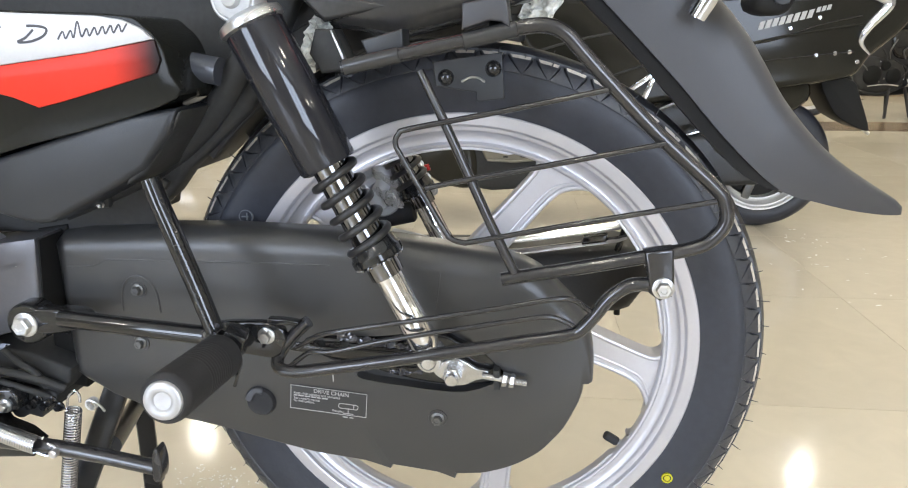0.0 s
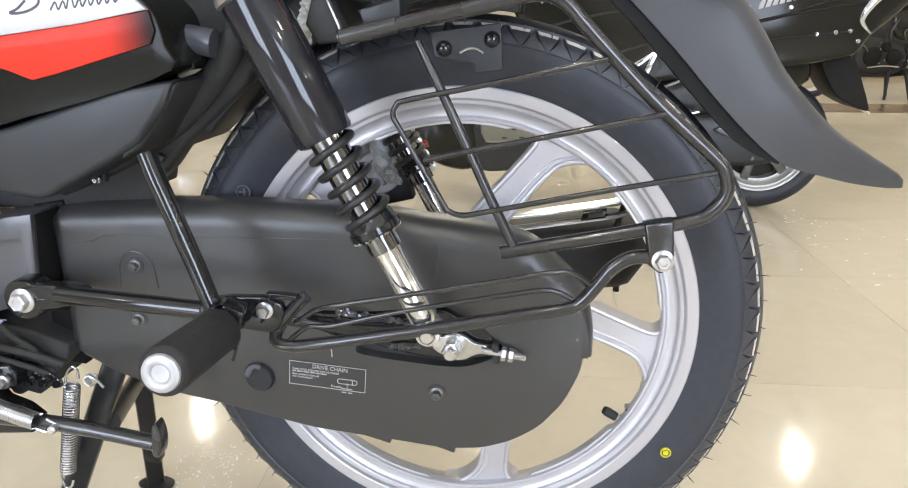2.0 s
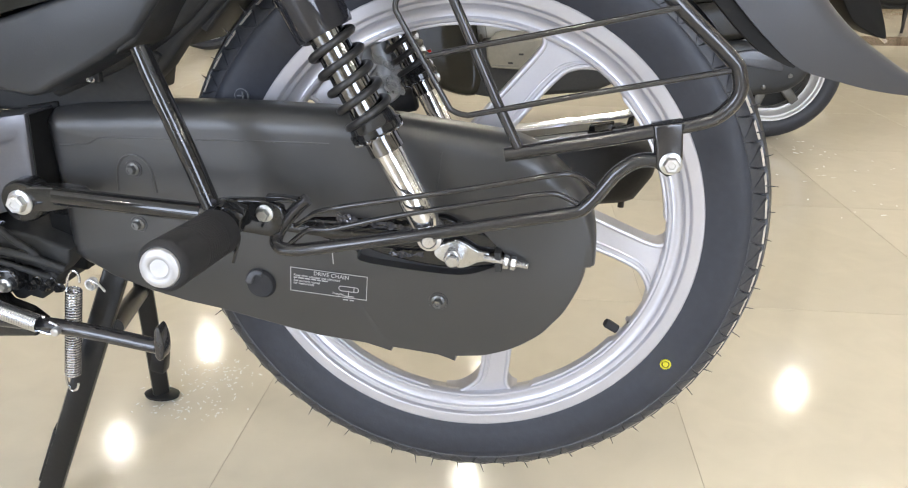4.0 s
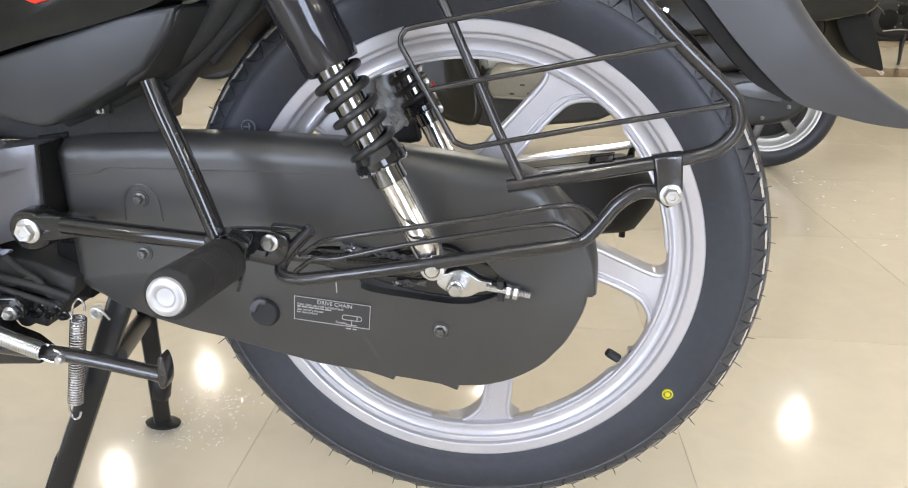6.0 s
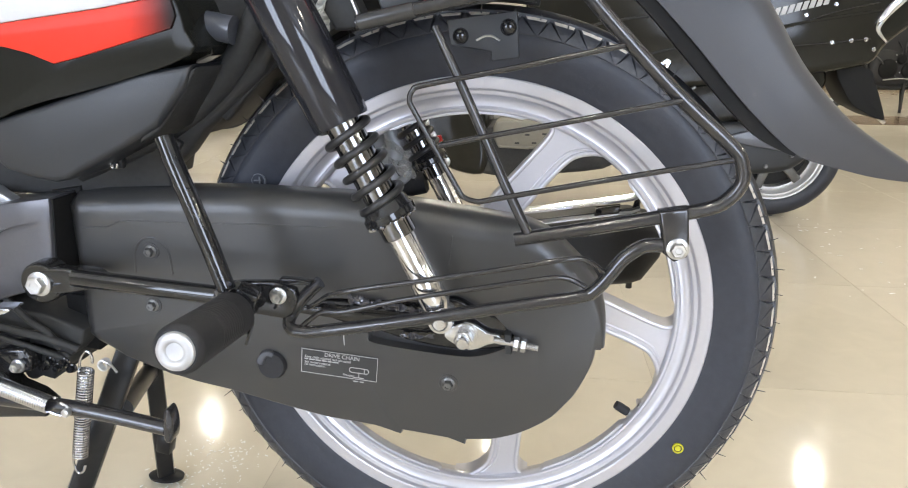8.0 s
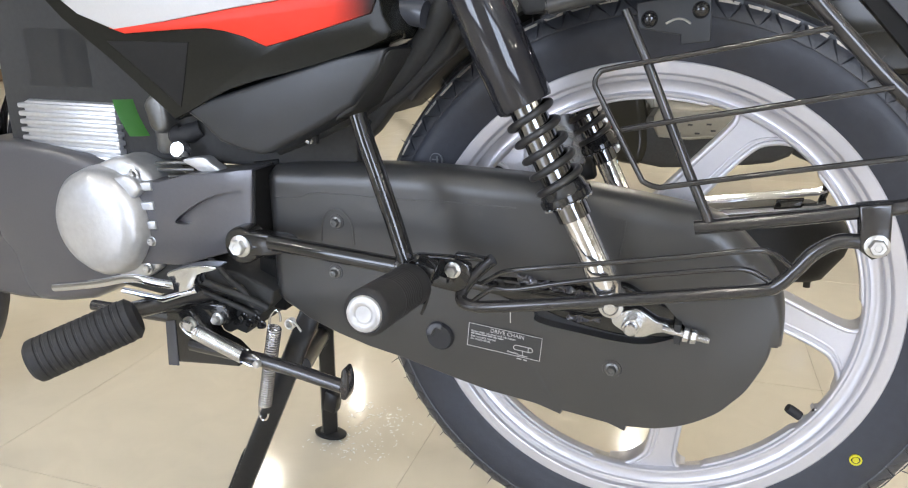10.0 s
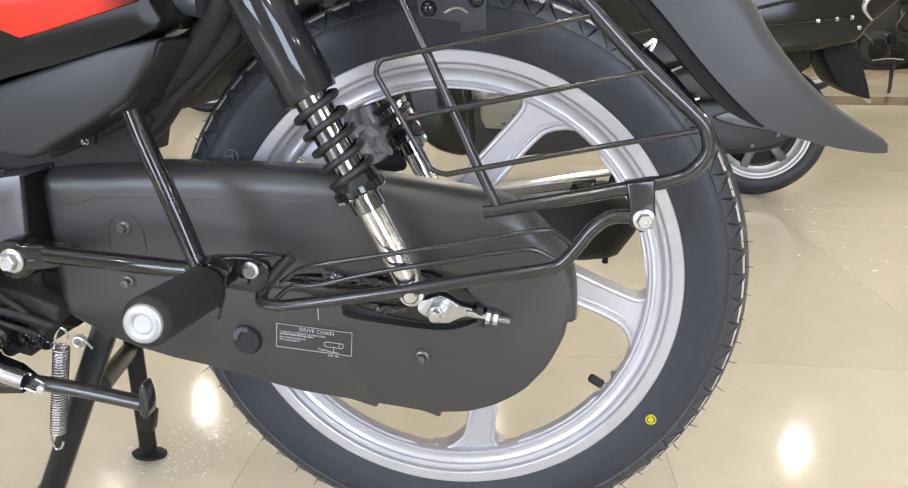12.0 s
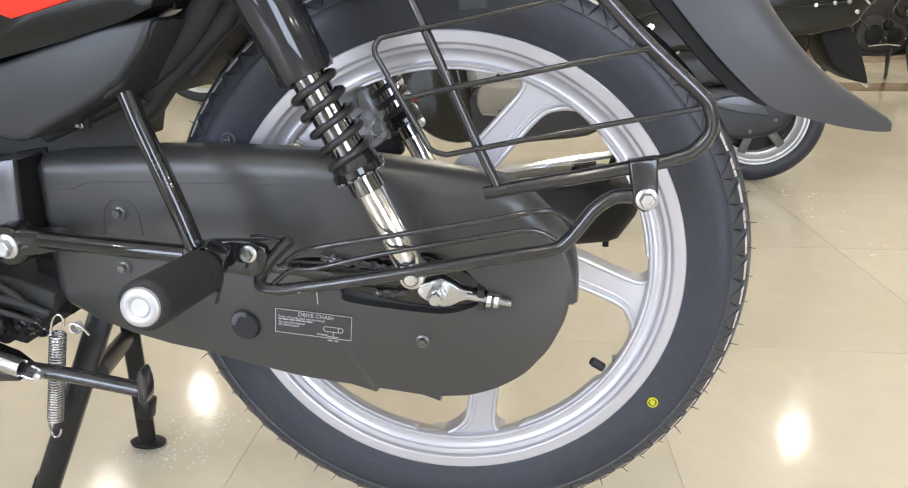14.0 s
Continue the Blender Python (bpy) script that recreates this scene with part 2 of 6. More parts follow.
def add_tube(bm, pts, r, seg=12, closed=False, caps=True):
    """Sweeps a round section along the points; r may be a list."""
    pts = [Vector(p) for p in pts]
    k = len(pts)
    rs = r if isinstance(r, (list, tuple)) else [r] * k
    side, rings = None, []
    for i, p in enumerate(pts):
        a = pts[i - 1] if closed or i else p
        b = pts[(i + 1) % k] if closed or i + 1 < k else p
        d = (b - a).normalized()
        if side is None:
            side = d.orthogonal().normalized()
        side = (side - d * side.dot(d)).normalized()
        up = d.cross(side)
        rings.append([bm.verts.new(p + rs[i] * (math.cos(2 * math.pi * j / seg) * side + math.sin(2 * math.pi * j / seg) * up)) for j in range(seg)])
    for i in range(k if closed else k - 1):
        a, b = rings[i], rings[(i + 1) % k]
        for j in range(seg):
            bm.faces.new((a[j], a[(j + 1) % seg], b[(j + 1) % seg], b[j]))
    if caps and not closed:
        bm.faces.new(rings[0])
        bm.faces.new(rings[-1])
    return bm


def tube(pts, r, seg=12, closed=False):
    return add_tube(bmesh.new(), pts, r, seg, closed)


def add_lathe(bm, profile, centre=(0, 0, 0), axis=(0, -1, 0), seg=64, closed=False):
    """Turns a profile of (radius, distance along the axis) round the axis."""
    z = Vector(axis).normalized()
    x = z.orthogonal().normalized()
    y, c = z.cross(x), Vector(centre)
    rings = []
    for r, h in profile:
        if r < 1e-6:
            rings.append([bm.verts.new(c + h * z)] * seg)
        else:
            rings.append([bm.verts.new(c + h * z + r * (math.cos(2 * math.pi * j / seg) * x + math.sin(2 * math.pi * j / seg) * y)) for j in range(seg)])
    k = len(rings)
    for i in range(k if closed else k - 1):
        a, b = rings[i], rings[(i + 1) % k]
        for j in range(seg):
            vs = []
            for v in (a[j], a[(j + 1) % seg], b[(j + 1) % seg], b[j]):
                if v not in vs:
                    vs.append(v)
            if len(vs) > 2:
                bm.faces.new(vs)
    return bm


def lathe(profile, centre=(0, 0, 0), axis=(0, -1, 0), seg=64, closed=False):
    return add_lathe(bmesh.new(), profile, centre, axis, seg, closed)


def rod_between(a, b, r, seg=20, edge=0.0015):
    a, b = Vector(a), Vector(b)
    n = (b - a).length
    return lathe([(0, 0), (r - edge, 0), (r, edge), (r, n - edge), (r - edge, n), (0, n)], a, b - a, seg)


def add_prism(bm, outline, y0, y1, bevel=0.0, seg=3):
    """A side outline of (x, z), from y0 (near) to y1 (far), with its near and far edges rounded."""
    vs = [bm.verts.new((p[0], y0, p[1])) for p in outline]
    face = bm.faces.new(vs)
    got = bmesh.ops.extrude_face_region(bm, geom=[face])
    moved = [g for g in got["geom"] if isinstance(g, bmesh.types.BMVert)]
    bmesh.ops.translate(bm, verts=moved, vec=(0, y1 - y0, 0))
    if bevel:
        front = {v for v in vs}
        edges = [e for e in bm.edges if (e.verts[0] in front and e.verts[1] in front) or (e.verts[0] in moved and e.verts[1] in moved)]
        bmesh.ops.bevel(bm, geom=edges, offset=bevel, segments=seg, affect="EDGES", profile=0.5, clamp_overlap=True)
    return bm


def prism(outline, y0, y1, bevel=0.0, seg=3):
    return add_prism(bmesh.new(), outline, y0, y1, bevel, seg)


def add_box(bm, centre, size, bevel=0.0, turn=None):
    m = Matrix.Translation(centre) @ (turn.to_4x4() if turn else Matrix()) @ Matrix.Diagonal((*size, 1))
    got = bmesh.ops.create_cube(bm, size=1, matrix=m)
    if bevel:
        edges = {e for v in got["verts"] for e in v.link_edges}
        bmesh.ops.bevel(bm, geom=list(edges), offset=bevel, segments=2, affect="EDGES", profile=0.5)
    return bm


def box(centre, size, bevel=0.0, turn=None):
    return add_box(bmesh.new(), centre, size, bevel, turn)


def cut(name, bm, cutter, mat, parent=None, label=""):
    """A part with a second shape taken out of it."""
    obs = [new("tmp", mesh_of(b, "tmp", mat)) for b in (bm, cutter)]
    mod = obs[0].modifiers.new("cut", "BOOLEAN")
    mod.operation, mod.solver, mod.object = "DIFFERENCE", "EXACT", obs[1]
    me = bpy.data.meshes.new_from_object(obs[0].evaluated_get(bpy.context.evaluated_depsgraph_get()))
    for o in obs:
        bpy.data.objects.remove(o)
    out = bmesh.new()
    out.from_mesh(me)
    bpy.data.meshes.remove(me)
    return part(name, out, mat, parent, label)


def lettering(name, text, size, m, mat, parent, label="", shear=0.0):
    cu = bpy.data.curves.new(name, "FONT")
    cu.body, cu.size, cu.extrude, cu.shear = text, size, 0.0002, shear
    cu.resolution_u = 3
    tmp = new("tmp", cu)
    me = bpy.data.meshes.new_from_object(tmp.evaluated_get(bpy.context.evaluated_depsgraph_get()))
    bpy.data.objects.remove(tmp)
    me.transform(m)
    me.materials.clear()
    me.materials.append(mat)
    ob = new(name, me)
    ob.parent = parent
    return tagged(ob, label) if label else ob


def add_bolt(bm, centre, r=0.008, axis=(0, -1, 0), head=0.006, flange=True, turn=0.3):
    """A hexagon flange bolt whose head stands out along the axis."""
    z = Vector(axis).normalized()
    if flange:
        add_lathe(bm, [(0, 0), (r * 1.28, 0), (r * 1.28, 0.0014), (r * 0.95, 0.0024), (0, 0.0026)], centre, axis, 24)
    x = z.orthogonal().normalized()
    x.rotate(Matrix.Rotation(turn, 3, z))
    y, c = z.cross(x), Vector(centre)
    rings = []
    for rr, h in ((r * 0.94, 0.001), (r * 0.94, head - 0.0012), (r * 0.8, head), (r * 0.45, head), (r * 0.38, head - 0.0007)):
        rings.append([bm.verts.new(c + h * z + rr * (math.cos(math.pi * j / 3) * x + math.sin(math.pi * j / 3) * y)) for j in range(6)])
    for a, b in zip(rings, rings[1:]):
        for j in range(6):
            bm.faces.new((a[j], a[(j + 1) % 6], b[(j + 1) % 6], b[j]))
    bm.faces.new(rings[-1])
    return bm


def bolt(centre, r=0.008, axis=(0, -1, 0), head=0.006, flange=True, turn=0.3):
    return add_bolt(bmesh.new(), centre, r, axis, head, flange, turn)


def helix(a, b, radius, wire, turns, seg=10, steps=22, hand=1):
    """A coil spring from a to b with closed end coils."""
    a, b = Vector(a), Vector(b)
    d = (b - a).normalized()
    x = d.orthogonal().normalized()
    y = d.cross(x)
    pts = []
    for i in range(int(turns * steps) + 1):
        t = 2 * math.pi * i / steps
        pts.append(a + (b - a) * (i / (turns * steps)) + radius * (math.cos(t) * x + hand * math.sin(t) * y))
    return tube(pts, wire, seg)


def arc(cx, cz, r, a0, a1, n=16):
    return [(cx + r * math.cos(radians(a0 + (a1 - a0) * i / n)), cz + r * math.sin(radians(a0 + (a1 - a0) * i / n))) for i in range(n + 1)]


def at_y(pts, y):
    return [(p[0], y, p[1]) for p in pts]

# ---- the motorcycle ----
bike = thing("motorcycle", "black motorcycle with red and silver side panel on its centre stand", "motorcycle")


def wheel_point(theta, s, c, y=0.0):
    """A point s along a spoke that passes the axle at the distance c."""
    t = radians(theta)
    return (s * math.cos(t) - c * math.sin(t), y, HUB + s * math.sin(t) + c * math.cos(t))


# rear wheel: cast rim with its hub, five swept spokes, tyre
rim_profile = [(0.2425, 0.0240), (0.2438, 0.0272), (0.2436, 0.0292), (0.2424, 0.0301), (0.2404, 0.0300), (0.2322, 0.0291), (0.2310, 0.0282), (0.2304, 0.0262), (0.2294, 0.0242), (0.2278, 0.0236), (0.2262, 0.0234), (0.2250, 0.0224), (0.2242, 0.0200), (0.2212, 0.0176), (0.2165, 0.0166),
               (0.2140, 0.0172), (0.2128, 0.0192), (0.2114, 0.0202), (0.2096, 0.0197), (0.2082, 0.0176), (0.2078, 0.0120), (0.2090, 0.0080), (0.2140, 0.0030), (0.2190, -0.0100), (0.2230, -0.0200), (0.2370, -0.0250), (0.2415, -0.0285), (0.2432, -0.0270), (0.2425, -0.0230)]
bm = lathe(rim_profile, (0, 0, HUB), seg=160, closed=True)
add_lathe(bm, [(0.012, 0.055), (0.040, 0.055), (0.046, 0.050), (0.048, 0.030), (0.066, 0.022), (0.070, 0.016), (0.070, -0.016), (0.066, -0.050), (0.012, -0.052)], (0, 0, HUB), seg=64)
wheel = part("rear_wheel", bm, M_ALLOY, bike, "silver cast alloy rear wheel with five swept spokes", 30)

tyre_half = [(0.2400, 0.0262), (0.2455, 0.0296), (0.2500, 0.0306), (0.2560, 0.0330), (0.2630, 0.0352), (0.2700, 0.0366), (0.2770, 0.0371), (0.2842, 0.0362), (0.2862, 0.0348), (0.2890, 0.0315), (0.2925, 0.0270), (0.2965, 0.0215), (0.3005, 0.0150), (0.3030, 0.0080), (0.3040, 0.0)]
bm = lathe(tyre_half + [(r, -y) for r, y in reversed(tyre_half[:-1])], (0, 0, HUB), seg=160)
tyre = part("tyre", bm, M_RUBBER, wheel, "black rubber tyre with raised maker's mark and moulding hairs")

# tread: triangular shoulder lugs parted by slanted grooves, a zigzag centre rib with a pale line
bm = bmesh.new()
BLOCKS = 70
ROWS = ((0.0360, 0.2860), (0.0343, 0.2912), (0.0314, 0.2963), (0.0272, 0.3010))
LUG = (((-0.275, 0.610), (-0.140, 0.380), (-0.045, 0.160), (0.000, 0.020)), ((0.630, 0.715), (0.440, 0.790), (0.265, 0.865), (0.110, 0.925)))
for k in range(BLOCKS):
    for sgn in (-1, 1):
        a0, w = 2 * math.pi * (k + (0.5 if sgn > 0 else 0)) / BLOCKS, 2 * math.pi / BLOCKS
        for spans in LUG:
            top, low = [], []
            for (y, r), span in zip(ROWS, spans):
                for f in span:
                    a = a0 - f * w
                    top.append(bm.verts.new(((r + 0.0006) * math.cos(a), sgn * y * 1.002, HUB + (r + 0.0006) * math.sin(a))))
                    low.append(bm.verts.new(((r - 0.0045) * math.cos(a), sgn * y * 0.93, HUB + (r - 0.0045) * math.sin(a))))
            for i in range(0, 6, 2):
                bm.faces.new((top[i], top[i + 1], top[i + 3], top[i + 2]))
                bm.faces.new((top[i], top[i + 2], low[i + 2], low[i]))
                bm.faces.new((top[i + 1], low[i + 1], low[i + 3], top[i + 3]))
            bm.faces.new((top[0], low[0], low[1], top[1]))
            bm.faces.new((top[6], top[7], low[7], low[6]))
# centre rib with zigzag edges
ring = []
for k in range(2 * BLOCKS):
    a, e = math.pi * k / BLOCKS, 0.0256 + (0.0012 if k % 2 else -0.0012)
    f = 0.0256 + (-0.0012 if k % 2 else 0.0012)
    ring.append([bm.verts.new((r * math.cos(a), y, HUB + r * math.sin(a))) for y, r in ((-e, 0.2930), (-e + 0.0006, 0.3042), (-0.0165, 0.3086), (-0.008, 0.3100), (0.0, 0.3104), (0.008, 0.3100), (0.0165, 0.3086), (f - 0.0006, 0.3042), (f, 0.2930))])
for k in range(2 * BLOCKS):
    p, q = ring[k], ring[(k + 1) % (2 * BLOCKS)]
    for i in range(8):
        bm.faces.new((p[i], p[i + 1], q[i + 1], q[i]))
tread = part("tread", bm, M_TREAD_LIT, wheel, "black tread blocks, coloured lighter as if lit, with a zigzag centre rib", 20)
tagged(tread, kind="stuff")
bm = bmesh.new()
for k in range(BLOCKS):
    for i in range(2):
        q = []
        for f, y, r in ((i / 2, 0.0298, 0.2994), ((i + 1) / 2, 0.0298, 0.2994), ((i + 1) / 2, 0.0271, 0.3021), (i / 2, 0.0271, 0.3021)):
            g = (0.24 + 0.63 * f) if y > 0.028 else (0.14 + 0.76 * f)
            a = 2 * math.pi * (k - g) / BLOCKS
            q.append(bm.verts.new((r * math.cos(a), -y, HUB + r * math.sin(a))))
        bm.faces.new(q)
tagged(part("tread_line", bm, M_LINE, wheel, "pale line printed round the tread"), kind="stuff")

bm = bmesh.new()
rng = random.Random(4)
for k in range(BLOCKS):
    for sgn in (-1, 1):
        a = 2 * math.pi * (k + 0.30 + 0.12 * rng.random()) / BLOCKS
        y, n = sgn * (0.026 + 0.003 * rng.random()), 0.008 + 0.007 * rng.random()
        lean = rng.uniform(-0.35, 0.35)
        pts = []
        for f in (0, 0.5, 1):
            r, b = 0.298 + n * f, a + lean * n * f / 0.3
            pts.append((r * math.cos(b), y + sgn * 0.002 * f, HUB + r * math.sin(b)))
        add_tube(bm, pts, [0.0007, 0.0006, 0.0003], 5)
tagged(part("moulding_hair", bm, M_TREAD_LIT, wheel, "fine rubber moulding hairs"), kind="stuff")

# five spokes: channelled, flared where they meet the rim
for k in range(5):
    th = 50 - 72 * k
    near = smooth([(0.10, 0.0665), (0.150, 0.0652), (0.178, 0.0650), (0.1900, 0.0662), (0.1965, 0.0705), (0.1990, 0.0770)], 4)
    far_edge = smooth([(0.2150, -0.0070), (0.2125, 0.0045), (0.2085, 0.0125), (0.2020, 0.0205), (0.1930, 0.0278), (0.1830, 0.0316), (0.1600, 0.0332), (0.12, 0.0325)], 4)
    line = [(0.03, 0.028), (0.03, 0.069)] + [(p[0], p[1]) for p in near] + [(0.212, 0.060), (0.2155, 0.035), (0.2170, 0.012), (0.2170, -0.004)] + [(p[0], p[1]) for p in far_edge]
    bm = bmesh.new()
    vs = [bm.verts.new(wheel_point(th, s, c, -0.0128 if s > 0.1 else -0.020)) for s, c in line]
    face = bm.faces.new(vs)
    got = bmesh.ops.extrude_face_region(bm, geom=[face])
    far = [g for g in got["geom"] if isinstance(g, bmesh.types.BMVert)]
    bmesh.ops.translate(bm, verts=far, vec=(0, 0.026, 0))
    bmesh.ops.recalc_face_normals(bm, faces=bm.faces)
    # raised ridge along both edges
    ridge = [wheel_point(th, s, c - 0.0020, -0.0128) for s, c in [(0.06, 0.0680)] + [(p[0], p[1]) for p in near]]
    add_tube(bm, ridge, 0.0026, 10)
    ridge = [wheel_point(th, s - 0.0004, c + 0.0022, -0.0128) for s, c in [(p[0], p[1]) for p in far_edge[7:]] + [(0.06, 0.0315)]]
    add_tube(bm, ridge, 0.0028, 10)
    ridge = [wheel_point(th, s - 0.0010, c + 0.0088, -0.0120) for s, c in [(p[0], p[1]) for p in far_edge[10:]] + [(0.06, 0.0315)]]
    add_tube(bm, ridge, 0.0017, 10)
    part("spoke", bm, M_ALLOY, wheel, angle=50)

# thin inner lip of the rim between the spokes, parted at the valve
for k in range(5):
    a0, a1 = 50 - 72 * k + 26, 50 - 72 * k + 66
    for b0, b1 in ((a0, -36.5), (-30.5, a1)) if a0 < -33 < a1 else ((a0, a1),):
        arch = arc(0, HUB, 0.2086, b0, b1, 24) + arc(0, HUB, 0.2056, b1 - 1.8, b0 + 1.8, 24)
        part("rim_lip", prism(arch, -0.0178, -0.0060, 0.0007, 2), M_ALLOY, wheel)

# valve, balance dot, raised mark
vx, vz, va = 0.166, 0.245, math.atan2(0.245 - HUB, 0.166)
vd = Vector((-math.cos(va), -0.12, -math.sin(va))).normalized()
vo = Vector((0.2125 * math.cos(va) + 0.001, -0.008, HUB + 0.2125 * math.sin(va) - 0.003))
bm = lathe([(0, 0), (0.0058, 0), (0.0055, 0.005), (0.0036, 0.007), (0.0036, 0.012), (0, 0.012)], vo, vd, 20)
valve = part("valve", bm, M_ZINC, wheel, "tyre valve with black cap")
part("cap", lathe([(0, 0.010), (0.0050, 0.010), (0.0052, 0.022), (0.0045, 0.0255), (0, 0.026)], vo, vd, 20), M_PEG, wheel, "black valve cap")
yr, ya = math.hypot(0.222, 0.216 - HUB), math.atan2(0.216 - HUB, 0.222)
dot = Vector((yr * math.cos(ya), -0.0358, HUB + yr * math.sin(ya)))
bm = lathe([(0.0058, -0.001), (0.0058, 0.0012), (0.0044, 0.0012), (0.0044, -0.001)], dot, (0, -1, 0), 24, True)
add_lathe(bm, [(0, 0.001), (0.0030, 0.001), (0.0030, -0.001), (0, -0.001)], dot, (0, -1, 0), 20)
part("balance_dot", bm, M_YELLOW, wheel, "yellow balance mark on the sidewall")
ma = radians(149.3)
mark = Vector((0.2625 * math.cos(ma), -0.0354, HUB + 0.2625 * math.sin(ma)))
bm = lathe([(0.0075, -0.002), (0.0075, 0.0011), (0.0066, 0.0011), (0.0066, -0.002)], mark, (0, -1, 0), 28, True)
add_box(bm, mark + Vector((-0.001, -0.0005, 0)), (0.0075, 0.0012, 0.0014))
add_box(bm, mark + Vector((0.0012, -0.0005, 0)), (0.0014, 0.0012, 0.0080))
part("moulded_mark", bm, M_MOULD, wheel, "raised round mark moulded in the sidewall")
# far side: drum brake plate, sprocket side axle
bm = lathe([(0, 0.0), (0.062, 0.0), (0.070, 0.008), (0.070, 0.016), (0, 0.020)], (0, 0.070, HUB), (0, 1, 0), 48)
add_tube(bm, smooth([(0.0, 0.09, HUB + 0.05), (-0.05, 0.095, HUB + 0.075), (-0.10, 0.10, HUB + 0.085)], 6), 0.006)
part("brake_plate", bm, M_CAST, bike, "cast aluminium drum brake plate")
part("axle", rod_between((0, -0.112, HUB), (0, 0.12, HUB), 0.007), M_ZINC, bike)

# enclosed chain case
case_outline = [(-0.410, 0.4700), (-0.400, 0.4800), (-0.370, 0.485), (-0.313, 0.4885), (-0.224, 0.4905), (-0.123, 0.489), (-0.055, 0.484), (-0.003, 0.4775), (0.050, 0.4705), (0.068, 0.4640), (0.084, 0.4545),
                (0.102, 0.4375), (0.1155, 0.4240), (0.1250, 0.411), (0.1310, 0.394), (0.1340, 0.374), (0.1345, 0.350), (0.1265, 0.3475), (0.1250, 0.336), (0.1205, 0.322), (0.110, 0.299), (0.099, 0.284),
                (0.088, 0.2710), (0.072, 0.2590), (0.056, 0.2500), (0.040, 0.2440), (0.027, 0.2405), (0.002, 0.2380), (0.001, 0.2320), (-0.018, 0.2380), (-0.064, 0.2430), (-0.066, 0.2380), (-0.093, 0.2455),
                (-0.145, 0.2510), (-0.174, 0.2570), (-0.247, 0.2735), (-0.285, 0.2800), (-0.324, 0.2900), (-0.396, 0.3160), (-0.408, 0.3260)]
nose0, nose1 = case_outline.index((0.050, 0.4705)), case_outline.index((0.1345, 0.350))
heel0, heel1 = case_outline.index((0.1265, 0.3475)), case_outline.index((0.002, 0.2380))
case_outline = case_outline[:nose0] + [(p[0], p[1]) for p in smooth(case_outline[nose0:nose1 + 1], 3)] + [(p[0], p[1]) for p in smooth(case_outline[heel0:heel1 + 1], 3)] + case_outline[heel1 + 1:]
slot = smooth([(-0.099, 0.353), (-0.097, 0.344), (-0.083, 0.3400), (-0.050, 0.3365), (-0.010, 0.3335), (0.014, 0.3350), (0.034, 0.3425), (0.046, 0.3500), (0.048, 0.3580), (0.040, 0.3660),
               (0.024, 0.3820), (0.006, 0.3960), (-0.030, 0.3950), (-0.080, 0.3880), (-0.135, 0.3860), (-0.150, 0.3780), (-0.130, 0.3640)], 4, True)


def pressed_cover(outline, y0, y1, round_at, deep, steps=8):
    """A pressing whose front edge is rolled over by a width that changes along the outline."""
    pts = [Vector(p) for p in outline] + [Vector(outline[0])]
    line = []
    for a, b in zip(pts, pts[1:]):
        n = max(1, round((b - a).length / 0.003))
        line += [a.lerp(b, i / n) for i in range(n)]
    k = len(line)
    area = sum(line[i].x * line[(i + 1) % k].y - line[(i + 1) % k].x * line[i].y for i in range(k))
    wide = [round_at(p) for p in line]
    wide = [sum(wide[(i + j) % k] for j in range(-6, 7)) / 13 for i in range(k)]
    inward = []
    for i in range(k):
        d = line[(i + 4) % k] - line[i - 4]
        inward.append(Vector((-d.y, d.x)).normalized() * (1 if area > 0 else -1))
    bm = bmesh.new()
    rings = [[bm.verts.new((p.x, y1, p.y)) for p in line]]
    for j in range(steps + 1):
        a = math.pi / 2 * j / steps
        rings.append([bm.verts.new((p.x + n.x * w * (1 - math.cos(a)), y0 + deep * (1 - math.sin(a)), p.y + n.y * w * (1 - math.cos(a)))) for p, n, w in zip(line, inward, wide)])
    for p, q in zip(rings, rings[1:]):
        for i in range(k):
            bm.faces.new((p[i], p[(i + 1) % k], q[(i + 1) % k], q[i]))
    bm.faces.new(rings[0])
    bm.faces.new(rings[-1])
    return bm


def case_edge(p):
    """How wide the case is rolled over: broad along the top, tight below."""
    if p.x < -0.380:
        return 0.018
    return 0.005 + 0.019 * min(1.0, max(0.0, (p.y - 0.37) / 0.08))


case = cut("chain_case", pressed_cover(case_outline, -0.0945, -0.058, case_edge, 0.022), prism(slot, -0.12, -0.080), M_CASE, bike, "satin black enclosed chain case with warning label")
# pressed lines and bolt pockets on the case
for line, r in ([(-0.392, 0.4465), (-0.375, 0.4475), (-0.362, 0.4490), (-0.350, 0.4545), (-0.335, 0.4560), (-0.270, 0.4570), (-0.200, 0.4585), (-0.120, 0.4590)], 0.0009), \
        ([(-0.018, 0.420), (-0.016, 0.434), (-0.0145, 0.447), (-0.0135, 0.456)], 0.0008), \
        ([(-0.338, 0.402), (-0.336, 0.424), (-0.328, 0.436), (-0.318, 0.4395), (-0.308, 0.436), (-0.300, 0.424), (-0.298, 0.402)], 0.0014):
    part("pressed_rib", tube(at_y(smooth(line, 5), -0.0941), r, 8), M_CASE, case)
